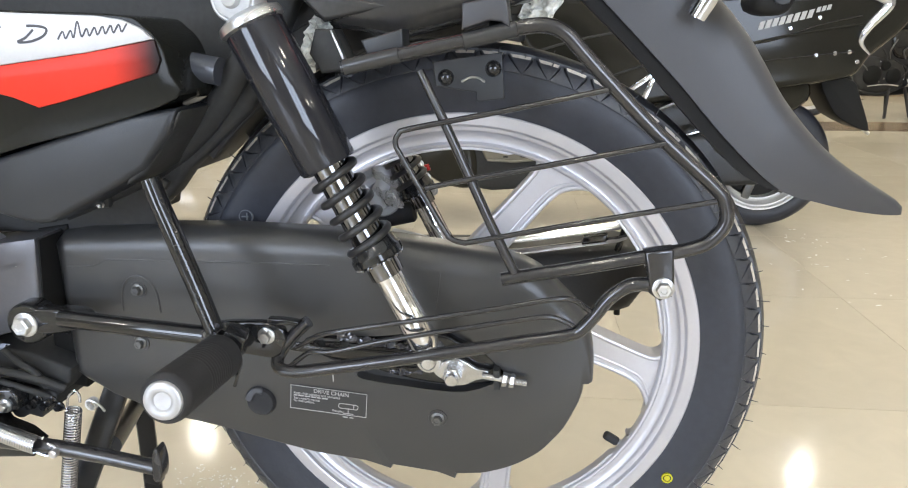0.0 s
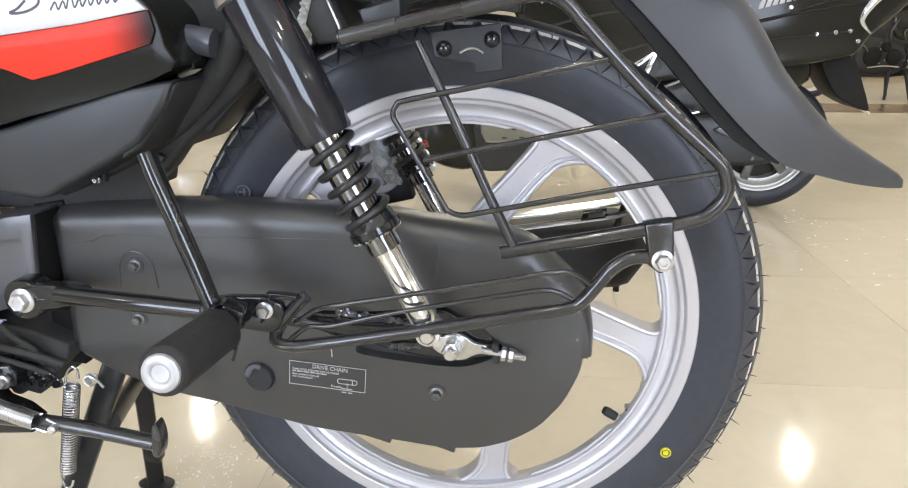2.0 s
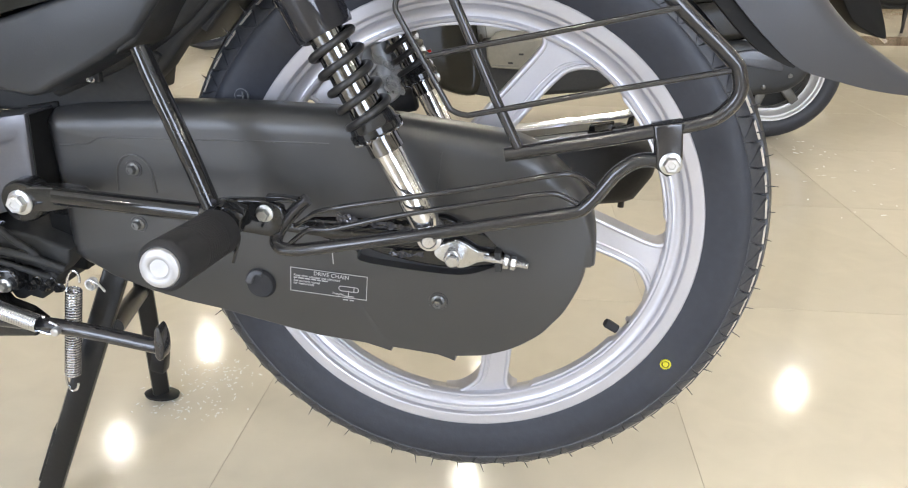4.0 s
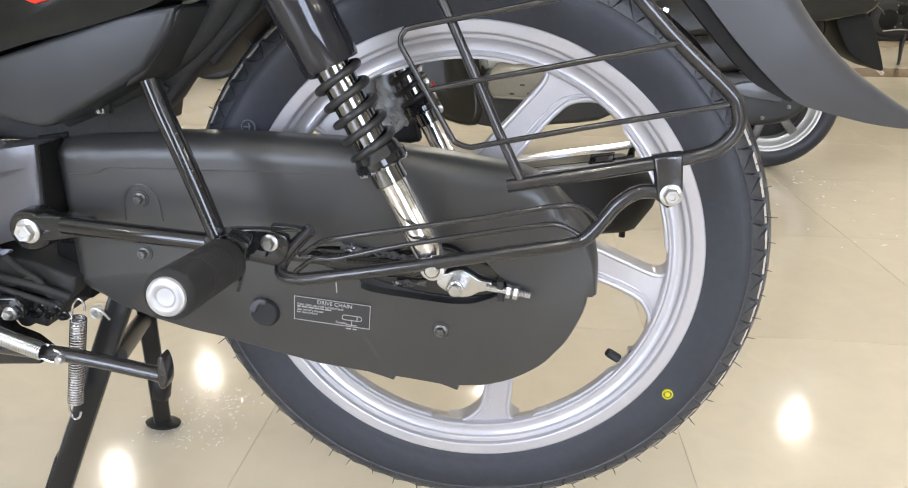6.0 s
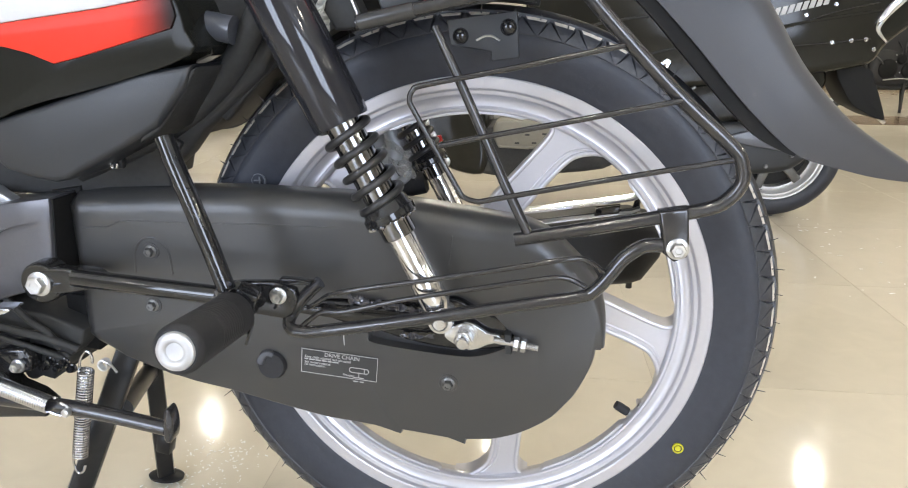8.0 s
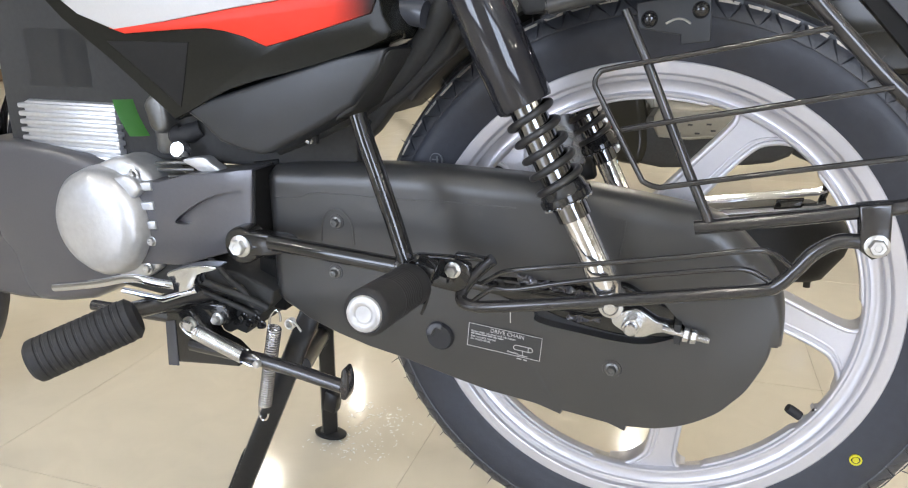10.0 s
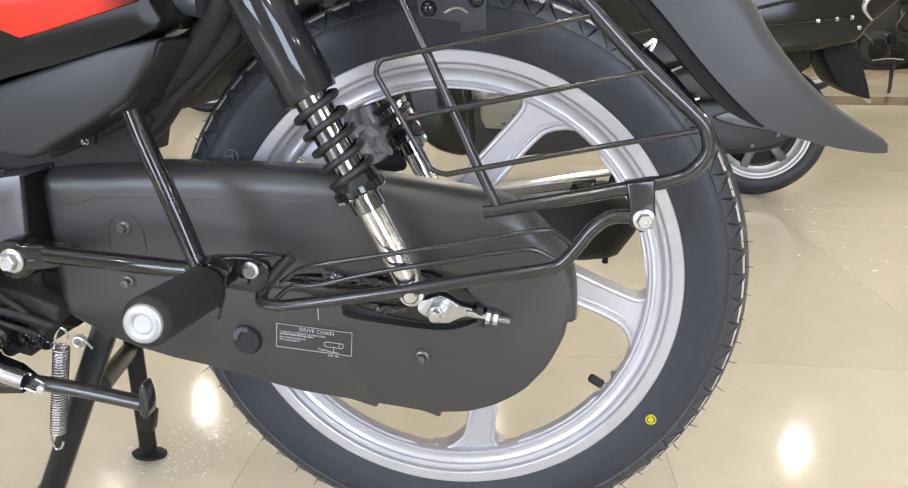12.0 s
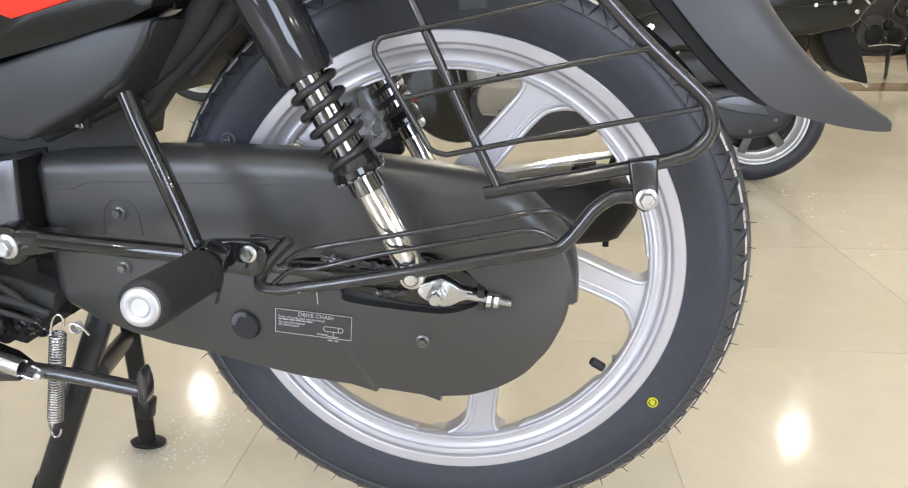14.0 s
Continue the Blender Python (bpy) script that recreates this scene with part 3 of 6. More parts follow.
part("pressed_rib", tube(at_y(smooth([(0.100, 0.4250), (0.1120, 0.4080), (0.1190, 0.3880), (0.1220, 0.3660), (0.1215, 0.3510), (0.1300, 0.3500)], 5), -0.0905), 0.0016, 8), M_CASE, case)
part("scribe_mark", tube(at_y([(-0.1225, 0.352), (-0.1220, 0.337)], -0.0946), 0.0006, 6), M_WHITE, case)
for cx, cz, r in ((-0.3185, 0.4255, 0.0050), (-0.3225, 0.3675, 0.0050), (-0.0165, 0.3032, 0.0055)):
    bm = lathe([(0, 0.0005), (r * 1.7, 0.0005), (r * 1.9, -0.002), (r * 1.9, -0.006)], (cx, -0.0948, cz), seg=24)
    part("washer", bm, M_CASE, case)
    part("case_bolt", bolt((cx, -0.0952, cz), r, head=0.007), M_DULL, case)
# inspection plug: black rubber, its upper lip lifted
bm = lathe([(0, 0.003), (0.010, 0.004), (0.0135, 0.004), (0.0155, 0.001), (0.0155, -0.004)], (-0.199, -0.0950, 0.310), seg=36)
plug = part("inspection_plug", bm, M_PEG, case, "round black rubber inspection plug with a lifted lip")
bm = prism(smooth([(-0.2135, 0.3140), (-0.2105, 0.3225), (-0.2025, 0.3265), (-0.1955, 0.3245), (-0.1965, 0.3195), (-0.2020, 0.3205), (-0.2050, 0.3165), (-0.2070, 0.3120)], 2, True), -0.1010, -0.0955, 0.0016)
for v in bm.verts:
    v.co.y += 0.30 * (v.co.z - 0.318)
# Paler than the plug: the light caught by the lip is painted in.
part("lifted_lip", bm, M_GREY, plug, "lifted rubber lip, coloured paler as if catching light")

# label: white frame, heading, two columns of small lines, chain sketch
LM = Matrix.Translation((-0.1660, -0.0953, 0.3310)) @ Matrix.Rotation(radians(4.4), 4, "Y") @ Matrix.Rotation(radians(90), 4, "X")
bm = bmesh.new()
add_box(bm, (0.039, -0.0128, 0.0001), (0.079, 0.0262, 0.0003))
bm.transform(LM)
label = part("label", bm, M_STICK, case, "black warning label with white print")
bm = bmesh.new()
for c, s in (((0.039, 0, 0.0004), (0.079, 0.0006, 0.0003)), ((0.039, -0.0258, 0.0004), (0.079, 0.0006, 0.0003)), ((0, -0.0129, 0.0004), (0.0006, 0.0262, 0.0003)), ((0.0785, -0.0129, 0.0004), (0.0006, 0.0262, 0.0003))):
    add_box(bm, c, s)
rng = random.Random(21)
x = 0.003
while x < 0.036:
    w = rng.uniform(0.003, 0.007)
    add_box(bm, (x + w / 2, -0.0108, 0.0003), (w, 0.0013, 0.0003))
    x += w + 0.0011
stadium = [(0.0600 + 0.0075 * sx + 0.0026 * math.cos(a), -0.0162 + 0.0026 * math.sin(a), 0.0005) for sx, a0 in ((1, -90), (-1, 90)) for a in np.radians(np.linspace(a0, a0 + 180, 9))]
add_tube(bm, stadium, 0.0004, 5, True)
add_box(bm, (0.0655, -0.0162, 0.0004), (0.0008, 0.0052, 0.0003))
add_box(bm, (0.0600, -0.0210, 0.0004), (0.0007, 0.0060, 0.0003))
add_box(bm, (0.0600, -0.0242, 0.0004), (0.0110, 0.0008, 0.0003))
add_box(bm, (0.0570, -0.0285, 0.0002), (0.0050, 0.0011, 0.0003))
add_box(bm, (0.0635, -0.0285, 0.0002), (0.0040, 0.0011, 0.0003))
bm.transform(LM)
part("print", bm, M_WHITE, case, "white frame and chain sketch")
for i, words in ((0, "Keep chain adjusted and lubricated"), (2, "See owner's manual"), (3, "for instructions.")):
    lettering("print_line", words, 0.0037, LM @ Matrix.Translation((0.003, -0.0092 - i * 0.0029, 0.0004)) @ Matrix.Diagonal((0.92, 1, 1, 1)), M_WHITE, case)
lettering("print_line", "Freeplay", 0.0034, LM @ Matrix.Translation((0.0435, -0.0238, 0.0004)), M_WHITE, case)
lettering("heading", "DRIVE CHAIN", 0.0060, LM @ Matrix.Translation((0.0235, -0.0056, 0.0005)), M_WHITE, case, "white heading DRIVE CHAIN")

# swing arm and chain adjuster
bm = tube(smooth([(-0.42, -0.075, 0.382), (-0.25, -0.078, 0.377), (-0.12, -0.080, 0.371), (-0.03, -0.080, 0.366)], 6), [0.016] * 18 + [0.013], 20)
arm = part("swing_arm", bm, M_GLOSS, bike, "black gloss tubular swing arm")
bm = prism(smooth([(-0.105, 0.385), (-0.100, 0.360), (-0.060, 0.345), (0.000, 0.338), (0.060, 0.348), (0.066, 0.357), (0.060, 0.366), (0.010, 0.382), (-0.020, 0.392)], 4, True), -0.0900, -0.078, 0.003)
part("axle_plate", bm, M_GLOSS, arm)
bm = prism(smooth([(-0.0200, 0.3590), (-0.0165, 0.3650), (-0.006, 0.3685), (0.002, 0.3720), (0.012, 0.3680), (0.022, 0.3620), (0.033, 0.3600), (0.034, 0.3530), (0.022, 0.3500), (0.012, 0.3445), (0.002, 0.3435), (-0.008, 0.3475), (-0.0175, 0.3530)], 3, True), -0.1000, -0.0950, 0.001)
adj = part("adjuster_plate", bm, M_ZINC, arm, "bright zinc chain adjuster plate")
bm = lathe([(0, 0), (0.0125, 0), (0.0125, 0.002), (0, 0.0022)], (0.0, -0.1000, 0.359), seg=32)
add_lathe(bm, [(0, 0.0020), (0.0108, 0.002), (0.0108, 0.0035), (0, 0.0037)], (0.0, -0.1000, 0.359), seg=32)
add_bolt(bm, (0.0, -0.1030, 0.3585), 0.0098, head=0.012, flange=False)
add_lathe(bm, [(0, 0.010), (0.0062, 0.010), (0.0060, 0.018), (0.005, 0.019), (0, 0.019)], (0.0, -0.1030, 0.3585), seg=24)
part("axle_nut", bm, M_ZINC, adj, "plated axle nut")
bm = tube([(0.028, -0.1030, 0.3570), (0.0705, -0.1030, 0.3515)], 0.0034, 14)
stud = Vector((0.0705 - 0.028, 0, 0.3515 - 0.3570)).normalized()
for i in range(16):
    add_lathe(bm, [(0.0034, -0.0005), (0.0039, 0), (0.0034, 0.0005)], Vector((0.0705, -0.1030, 0.3515)) - stud * (0.001 + i * 0.0014), stud, 14)
part("adjuster_stud", bm, M_ZINC, arm)
for s in (0.0245, 0.0175):
    part("lock_nut", add_bolt(bmesh.new(), Vector((0.0705, -0.1030, 0.3515)) - stud * s, 0.0072, stud, 0.0062, False), M_ZINC, arm)
part("stud_bracket", prism([(0.0385, 0.3640), (0.0445, 0.3640), (0.0455, 0.3440), (0.0395, 0.3440)], -0.106, -0.080, 0.001), M_BLACK, arm)

# crumpled film left on the swing arm
for c, size, turn in (((-0.090, -0.0990, 0.3855), (0.050, 0.008), 8), ((-0.046, -0.0990, 0.3800), (0.044, 0.006), 10), ((-0.048, -0.0965, 0.3530), (0.034, 0.005), -6)):
    bm = bmesh.new()
    bmesh.ops.create_grid(bm, x_segments=24, y_segments=6, size=0.5, matrix=Matrix.Translation(c) @ Matrix.Rotation(radians(turn), 4, "Y") @ Matrix.Rotation(radians(90), 4, "X") @ Matrix.Diagonal((*size, 1, 1)))
    for v in bm.verts:
        v.co += Vector((0.002 * noise.noise(v.co * 170), 0.004 * noise.noise(v.co * 240), 0.003 * noise.noise(v.co * 150)))
    part("film_scrap", bm, M_FOIL, arm, "scrap of shiny wrapping film", 8)

# left shock absorber
S0, S1 = Vector((-0.1675, -0.148, 0.6975)), Vector((-0.0155, -0.1398, 0.3935))
sd = (S1 - S0).normalized()
LEN = (S1 - S0).length


def shock_at(s):
    return S0 + sd * s


def shock(name, label, shift, turns=5.3, wire=0.0034, hand=1, rod=0.0152):
    """Spring and damper between its two eyes: shroud, coils, damper tube, collar."""
    m = Matrix.Translation(shift)

    def put(nm, bm, mat, up, lb=""):
        bm.transform(m)
        return part(nm, bm, mat, up, lb)

    body = lathe([(0, 0.20), (0.0125, 0.20), (0.0125, 0.222), (0.0150, 0.224), (0.0150, 0.250), (0.0126, 0.252), (0.0126, 0.300), (0.0135, 0.303), (0.0135, LEN - 0.014), (0.010, LEN - 0.006), (0, LEN - 0.004)], S0, sd, 40)
    add_lathe(body, [(0.0060, -0.013), (0.0105, -0.013), (0.0115, -0.011), (0.0115, 0.011), (0.0105, 0.013), (0.0060, 0.013)], S1, (0, -1, 0), 36, True)
    unit = put(name, body, M_SATIN, bike, label)
    put("shroud", lathe([(0.010, 0.022), (0.0235, 0.022), (0.0250, 0.026), (0.0250, 0.146), (0.0238, 0.149), (0.0205, 0.149), (0.0205, 0.060)], S0, sd, 48), M_SHROUD, unit, "black gloss upper shroud")
    put("cap", lathe([(0, 0.012), (0.018, 0.012), (0.0265, 0.016), (0.0275, 0.019), (0.0275, 0.0225), (0.024, 0.0245), (0, 0.0245)], S0, sd, 48), M_ZINC, unit, "bright alloy top cap")
    put("eye", lathe([(0.0085, -0.013), (0.0175, -0.013), (0.0190, -0.011), (0.0190, 0.011), (0.0175, 0.013), (0.0085, 0.013)], S0, (0, -1, 0), 40, True), M_BARE, unit, "pale cast top eye")
    neck = lathe([(0, 0.008), (0.013, 0.008), (0.0150, 0.016), (0, 0.018)], S0, sd, 32)
    put("neck", neck, M_CHROME, unit)
    put("top_nut", lathe([(0, 0.0110), (0.0035, 0.0107), (0.0062, 0.0092), (0.0074, 0.0062), (0.0080, 0.0044), (0.0125, 0.0040), (0.0150, 0.0030), (0.0160, 0.0012), (0.0160, 0)], S0 + Vector((0, -0.012, 0)), (0, -1, 0), 36), M_BARE, unit, "domed nut")
    put("spring", helix(shock_at(0.146), shock_at(0.2285), 0.0199, wire, turns, 12, 28, hand), M_COIL, unit, "black coil spring")
    put("damper_rod", lathe([(0, 0.14), (rod, 0.14), (rod, 0.225), (0, 0.225)], S0, sd, 36), M_ROD, unit, "chrome damper tube")
    put("spring_seat", lathe([(0, 0.2220), (0.0180, 0.2220), (0.0205, 0.2250), (0.0215, 0.2310), (0.0235, 0.2330), (0.0235, 0.2385), (0.0215, 0.2405), (0, 0.2415)], S0, sd, 40), M_GLOSS, unit)
    ring = lathe([(0.012, 0.2395), (0.0195, 0.2395), (0.0195, 0.2420), (0.0152, 0.2428), (0.0152, 0.2560), (0.012, 0.2575)], S0, sd, 30)
    side = sd.cross(Vector((0, 1, 0))).normalized()
    for k in range(14):
        a = 2 * math.pi * k / 14
        add_box(ring, shock_at(0.2410) + 0.0208 * (math.cos(a) * side + math.sin(a) * Vector((0, 1, 0))), (0.004, 0.004, 0.003), 0.0006)
    put("adjuster_collar", ring, M_ROD, unit, "notched preload collar")
    pin = lathe([(0, 0), (0.0108, 0), (0.0108, 0.002), (0.0075, 0.003), (0.0070, 0.006), (0.0050, 0.0085), (0, 0.009)], S1 + Vector((0, -0.013, 0)), (0, -1, 0), 24)
    put("lower_bolt", pin, M_ZINC, unit, "plated lower bolt")
    return unit


shock("shock_absorber", "black and chrome coil-over rear shock", (0, 0, 0))
shock("shock_absorber", "black and chrome coil-over rear shock behind the wheel", (-0.015, 0.285, -0.002))

# rear leg guard: tubular loop with wires
GY = -0.1523
loop = [(-0.0839, 0.6447), (-0.0363, 0.6553), (0.0146, 0.6659), (0.055, 0.6751), (0.0772, 0.6773), (0.092, 0.6715), (0.1047, 0.6588), (0.1239, 0.6387), (0.1673, 0.5955), (0.2118, 0.5565), (0.2219, 0.5438), (0.2241, 0.528), (0.2156, 0.5137), (0.2013, 0.5051), (0.1652, 0.4966), (0.1101, 0.4847), (0.0475, 0.4719)]
bm = tube(at_y(smooth(loop, 5), GY), 0.0060, 16)
guard = part("leg_guard", bm, M_TUBE, bike, "black tubular leg guard with wire grille")
for a, b in (((-0.0829, 0.6449), (-0.0363, 0.6553)), ((0.0136, 0.6657), (0.056, 0.6751))):
    part("sleeve", rod_between((a[0], GY, a[1]), (b[0], GY, b[1]), 0.0067, 20, 0.001), M_SLEEVE, guard)
for wire in ([(0.126, 0.6303), (0.038, 0.6115), (-0.0278, 0.5982), (-0.0373, 0.5939), (-0.04, 0.5855), (-0.0342, 0.5738), (-0.0013, 0.5167), (0.0051, 0.5082), (0.0157, 0.5051), (0.0263, 0.5068), (0.108, 0.5244), (0.214, 0.5459)],
             [(-0.0161, 0.55), (0.0189, 0.558), (0.0793, 0.5704), (0.1716, 0.5902)]):
    part("wire", tube(at_y(smooth(wire, 5), -0.1597), 0.0023, 10), M_TUBE, guard)
part("cross_tube", tube([(-0.0214, -0.1482, 0.6426), (-0.0013, -0.1534, 0.6035), (0.0199, -0.1534, 0.558), (0.038, -0.1534, 0.5189), (0.0581, -0.1534, 0.4787)], [0.0034, 0.0040, 0.0041, 0.0042, 0.0044], 14), M_TUBE, guard, "upright grille tube")
bm = prism([(0.1621, 0.5025), (0.1849, 0.5063), (0.1880, 0.476), (0.187, 0.4654), (0.1774, 0.4611), (0.1684, 0.4675), (0.1663, 0.4833)], -0.1608, -0.144, 0.0025)
part("clamp", bm, M_TUBE, guard, "black clamp bracket")
part("clamp_bolt", bolt((0.179, -0.1608, 0.4728), 0.0070, head=0.007), M_ZINC, guard, "zinc flange bolt")
part("stay", tube(smooth([(-0.0797, -0.1471, 0.6437), (-0.0858, -0.1294, 0.6416), (-0.0967, -0.1059, 0.6415), (-0.1022, -0.08, 0.6465)], 5), 0.0058, 12), M_TUBE, guard)
part("stay", tube(smooth([(0.0369, -0.1482, 0.6702), (0.0379, -0.1226, 0.6831), (0.0392, -0.09, 0.6971)], 4), 0.0058, 12), M_TUBE, guard)

# foot step below it: bent tube with two wires
step = [(0.1765, -0.1537, 0.4722), (0.1624, -0.1537, 0.4733), (0.1508, -0.1537, 0.4706), (0.1377, -0.1537, 0.4601), (0.1266, -0.1537, 0.4444), (0.1161, -0.1537, 0.4312), (0.1046, -0.1537, 0.4249), (0.0636, -0.1548, 0.4164), (-0.0393, -0.1558, 0.3947),
        (-0.1261, -0.1558, 0.3779), (-0.1417, -0.1558, 0.3767), (-0.1516, -0.1542, 0.3771), (-0.1571, -0.149, 0.3805), (-0.1563, -0.1423, 0.3873), (-0.1465, -0.1414, 0.4013), (-0.1355, -0.1407, 0.4134), (-0.1284, -0.1402, 0.4196)]
bm = tube(smooth(step, 5), 0.0060, 16)
foot_step = part("foot_step", bm, M_TUBE, bike, "black bent tube foot step with wires")
part("wire", tube(smooth([(-0.1376, -0.1475, 0.3966), (-0.124, -0.1579, 0.4076), (-0.1116, -0.1641, 0.4169), (-0.0876, -0.1683, 0.4245), (-0.0351, -0.1683, 0.435), (0.0394, -0.1683, 0.4504), (0.0878, -0.1662, 0.4605), (0.1067, -0.162, 0.46), (0.1224, -0.1558, 0.448)], 6), 0.0024, 10), M_TUBE, foot_step)
part("wire", tube(smooth([(-0.1417, -0.1548, 0.3816), (-0.1334, -0.1568, 0.3894), (-0.1209, -0.1589, 0.3982), (-0.0992, -0.161, 0.401), (-0.0467, -0.162, 0.4157), (0.0164, -0.162, 0.4298), (0.0636, -0.161, 0.4395), (0.0899, -0.1589, 0.4426), (0.1088, -0.1558, 0.4343)], 6), 0.0024, 10), M_TUBE, foot_step)
# pillion footrest stay, footrest, its bolts
bm = tube([(-0.372, -0.140, 0.4100), (-0.30, -0.145, 0.4075), (-0.225, -0.150, 0.4050), (-0.2, -0.15, 0.403)], 0.0088, 18)
stay = part("footrest_stay", bm, M_GLOSS, bike, "black gloss tubular footrest stay")
bm = prism(smooth([(-0.424, 0.409), (-0.410, 0.4150), (-0.385, 0.4170), (-0.355, 0.4150), (-0.350, 0.4060), (-0.365, 0.3960), (-0.400, 0.3900), (-0.420, 0.394)], 3, True), -0.138, -0.120, 0.003)
part("pivot_plate", bm, M_GLOSS, stay)
part("pivot_boss", lathe([(0, 0.004), (0.0185, 0.004), (0.0205, 0.002), (0.0210, -0.002), (0.0210, -0.018)], (-0.4135, -0.1335, 0.4000), seg=40), M_GLOSS, stay, "black pivot boss")
part("pivot_bolt", bolt((-0.4125, -0.138, 0.4005), 0.0096, head=0.010, flange=True), M_ZINC, stay, "large plated hexagon bolt")
part("upright_tube", tube([(-0.2570, -0.155, 0.550), (-0.2485, -0.158, 0.528), (-0.218, -0.166, 0.455), (-0.205, -0.168, 0.418)], [0.0085, 0.0085, 0.0085, 0.0082], 18), M_GLOSS, stay, "black gloss upright tube")
bm = prism([(-0.219, 0.4160), (-0.198, 0.4195), (-0.170, 0.4205), (-0.160, 0.4190), (-0.1490, 0.4140), (-0.1470, 0.4040), (-0.1520, 0.3900), (-0.159, 0.3845), (-0.190, 0.3880), (-0.215, 0.3950)], -0.150, -0.140, 0.0025)
add_prism(bm, [(-0.163, 0.4200), (-0.162, 0.4250), (-0.148, 0.4250), (-0.134, 0.4232), (-0.134, 0.4200), (-0.147, 0.4195)], -0.1525, -0.1430, 0.001)
part("bracket", bm, M_GLOSS, stay, "black bolted bracket")
part("bracket_bolt", bolt((-0.1650, -0.150, 0.4078), 0.0062, head=0.008), M_ZINC, stay, "zinc flange bolt")
bm = bmesh.new()
rng = random.Random(9)
for k in range(26):
    a = rng.uniform(0, 2 * math.pi)
    c = Vector((-0.203 + 0.011 * math.cos(a), -0.163 + 0.008 * math.sin(a * 2), 0.408 + 0.011 * math.sin(a)))
    bmesh.ops.create_icosphere(bm, subdivisions=1, radius=rng.uniform(0.0025, 0.0048), matrix=Matrix.Translation(c))
part("weld_bead", bm, M_DULL, stay, "rough weld at the tube joint")
for c, size, turn in (((-0.2070, -0.1730, 0.4190), (0.012, 0.020), 20), ((-0.1900, -0.1800, 0.4080), (0.014, 0.010), -35), ((-0.1840, -0.1840, 0.3930), (0.008, 0.018), 10)):
    bm = bmesh.new()
    bmesh.ops.create_grid(bm, x_segments=8, y_segments=8, size=0.5, matrix=Matrix.Translation(c) @ Matrix.Rotation(radians(turn), 4, "Y") @ Matrix.Rotation(radians(90), 4, "X") @ Matrix.Diagonal((*size, 1, 1)))
    for v in bm.verts:
        v.co += Vector((0.002 * noise.noise(v.co * 210), 0.005 * noise.noise(v.co * 260), 0.002 * noise.noise(v.co * 190)))
    part("film_scrap", bm, M_FOIL, stay, "scrap of shiny wrapping film", 8)
PE, PI = Vector((-0.190, -0.286, 0.4135)), Vector((-0.193, -0.185, 0.4020))
pd = (PI - PE).normalized()
n = (PI - PE).length
prof = [(0.006, 0.0), (0.0165, 0.0), (0.0195, 0.003)]
x = 0.006
while x < n - 0.01:
    ribbed = 0.035 < x < 0.075
    prof += [(0.0200, x), (0.0200, x + 0.0022), (0.0198 if ribbed else 0.0200, x + 0.0026), (0.0198 if ribbed else 0.0200, x + 0.0036)]
    x += 0.004
prof += [(0.0205, n - 0.004), (0.0150, n + 0.004), (0, n + 0.006)]
footrest = part("pillion_footrest", lathe(prof, PE, pd, 44), M_PEG, bike, "black ribbed rubber pillion footrest")
bm = lathe([(0, 0.0016), (0.0068, 0.0018), (0.0078, 0.0030), (0.0090, 0.0036), (0.0125, 0.0036), (0.0145, 0.0024), (0.0152, 0.0004), (0.0152, -0.004)], PE, -pd, 44)
part("end_plug", bm, M_PIN, footrest, "bright plated end plug with a dished centre")
bm = rod_between(PI + pd * 0.002, PI + pd * 0.030 + Vector((0.004, 0, 0)), 0.009)
add_box(bm, PI + Vector((0.008, 0.012, 0.010)), (0.020, 0.018, 0.024), 0.003, Euler((0.2, 0.4, 0.2)).to_matrix())
add_tube(bm, smooth([PI + Vector((0.013, -0.002, 0.012)), PI + Vector((0.018, 0, -0.002)), PI + Vector((0.013, 0, -0.020)), PI + Vector((0.010, 0, -0.028))], 4), 0.0016, 8)
part("hinge", bm, M_GLOSS, footrest, "black folding hinge with split pin")

# body: side cover in three colours, lower panel, frame behind
cover = [(-0.6225, 0.6990), (-0.4025, 0.6905), (-0.2750, 0.6860), (-0.2505, 0.6770), (-0.2375, 0.6620), (-0.2315, 0.6385), (-0.2285, 0.6185), (-0.3025, 0.5935), (-0.3985, 0.5685), (-0.4645, 0.5375), (-0.4785, 0.5425), (-0.5475, 0.5955), (-0.6225, 0.6525)]
side = part("side_cover", prism([(p[0], p[1]) for p in smooth(cover, 3, True)], -0.1500, -0.070, 0.014, 6), M_COVER, bike, "black gloss side cover with silver and red graphics")
silver = [(-0.6175, 0.6965), (-0.4025, 0.6890), (-0.2900, 0.6850), (-0.2680, 0.6820), (-0.2520, 0.6750), (-0.2420, 0.6665), (-0.3025, 0.6555), (-0.3845, 0.6445), (-0.4725, 0.6310), (-0.5325, 0.6235), (-0.5775, 0.6385), (-0.6175, 0.6655)]
part("silver_panel", prism(silver, -0.1530, -0.090, 0.0012, 2), M_SILVER, side, "silver upper panel")
red = [(-0.2410, 0.6662), (-0.3025, 0.6553), (-0.3845, 0.6443), (-0.4725, 0.6308), (-0.540, 0.6250), (-0.520, 0.6195), (-0.460, 0.6235), (-0.420, 0.6255), (-0.398, 0.6230), (-0.376, 0.6180), (-0.353, 0.6095), (-0.330, 0.6150), (-0.2425, 0.6395), (-0.2375, 0.6500)]
part("red_stripe", prism(red, -0.1526, -0.120, 0.0012, 2), M_RED, side, "orange-red stripe")
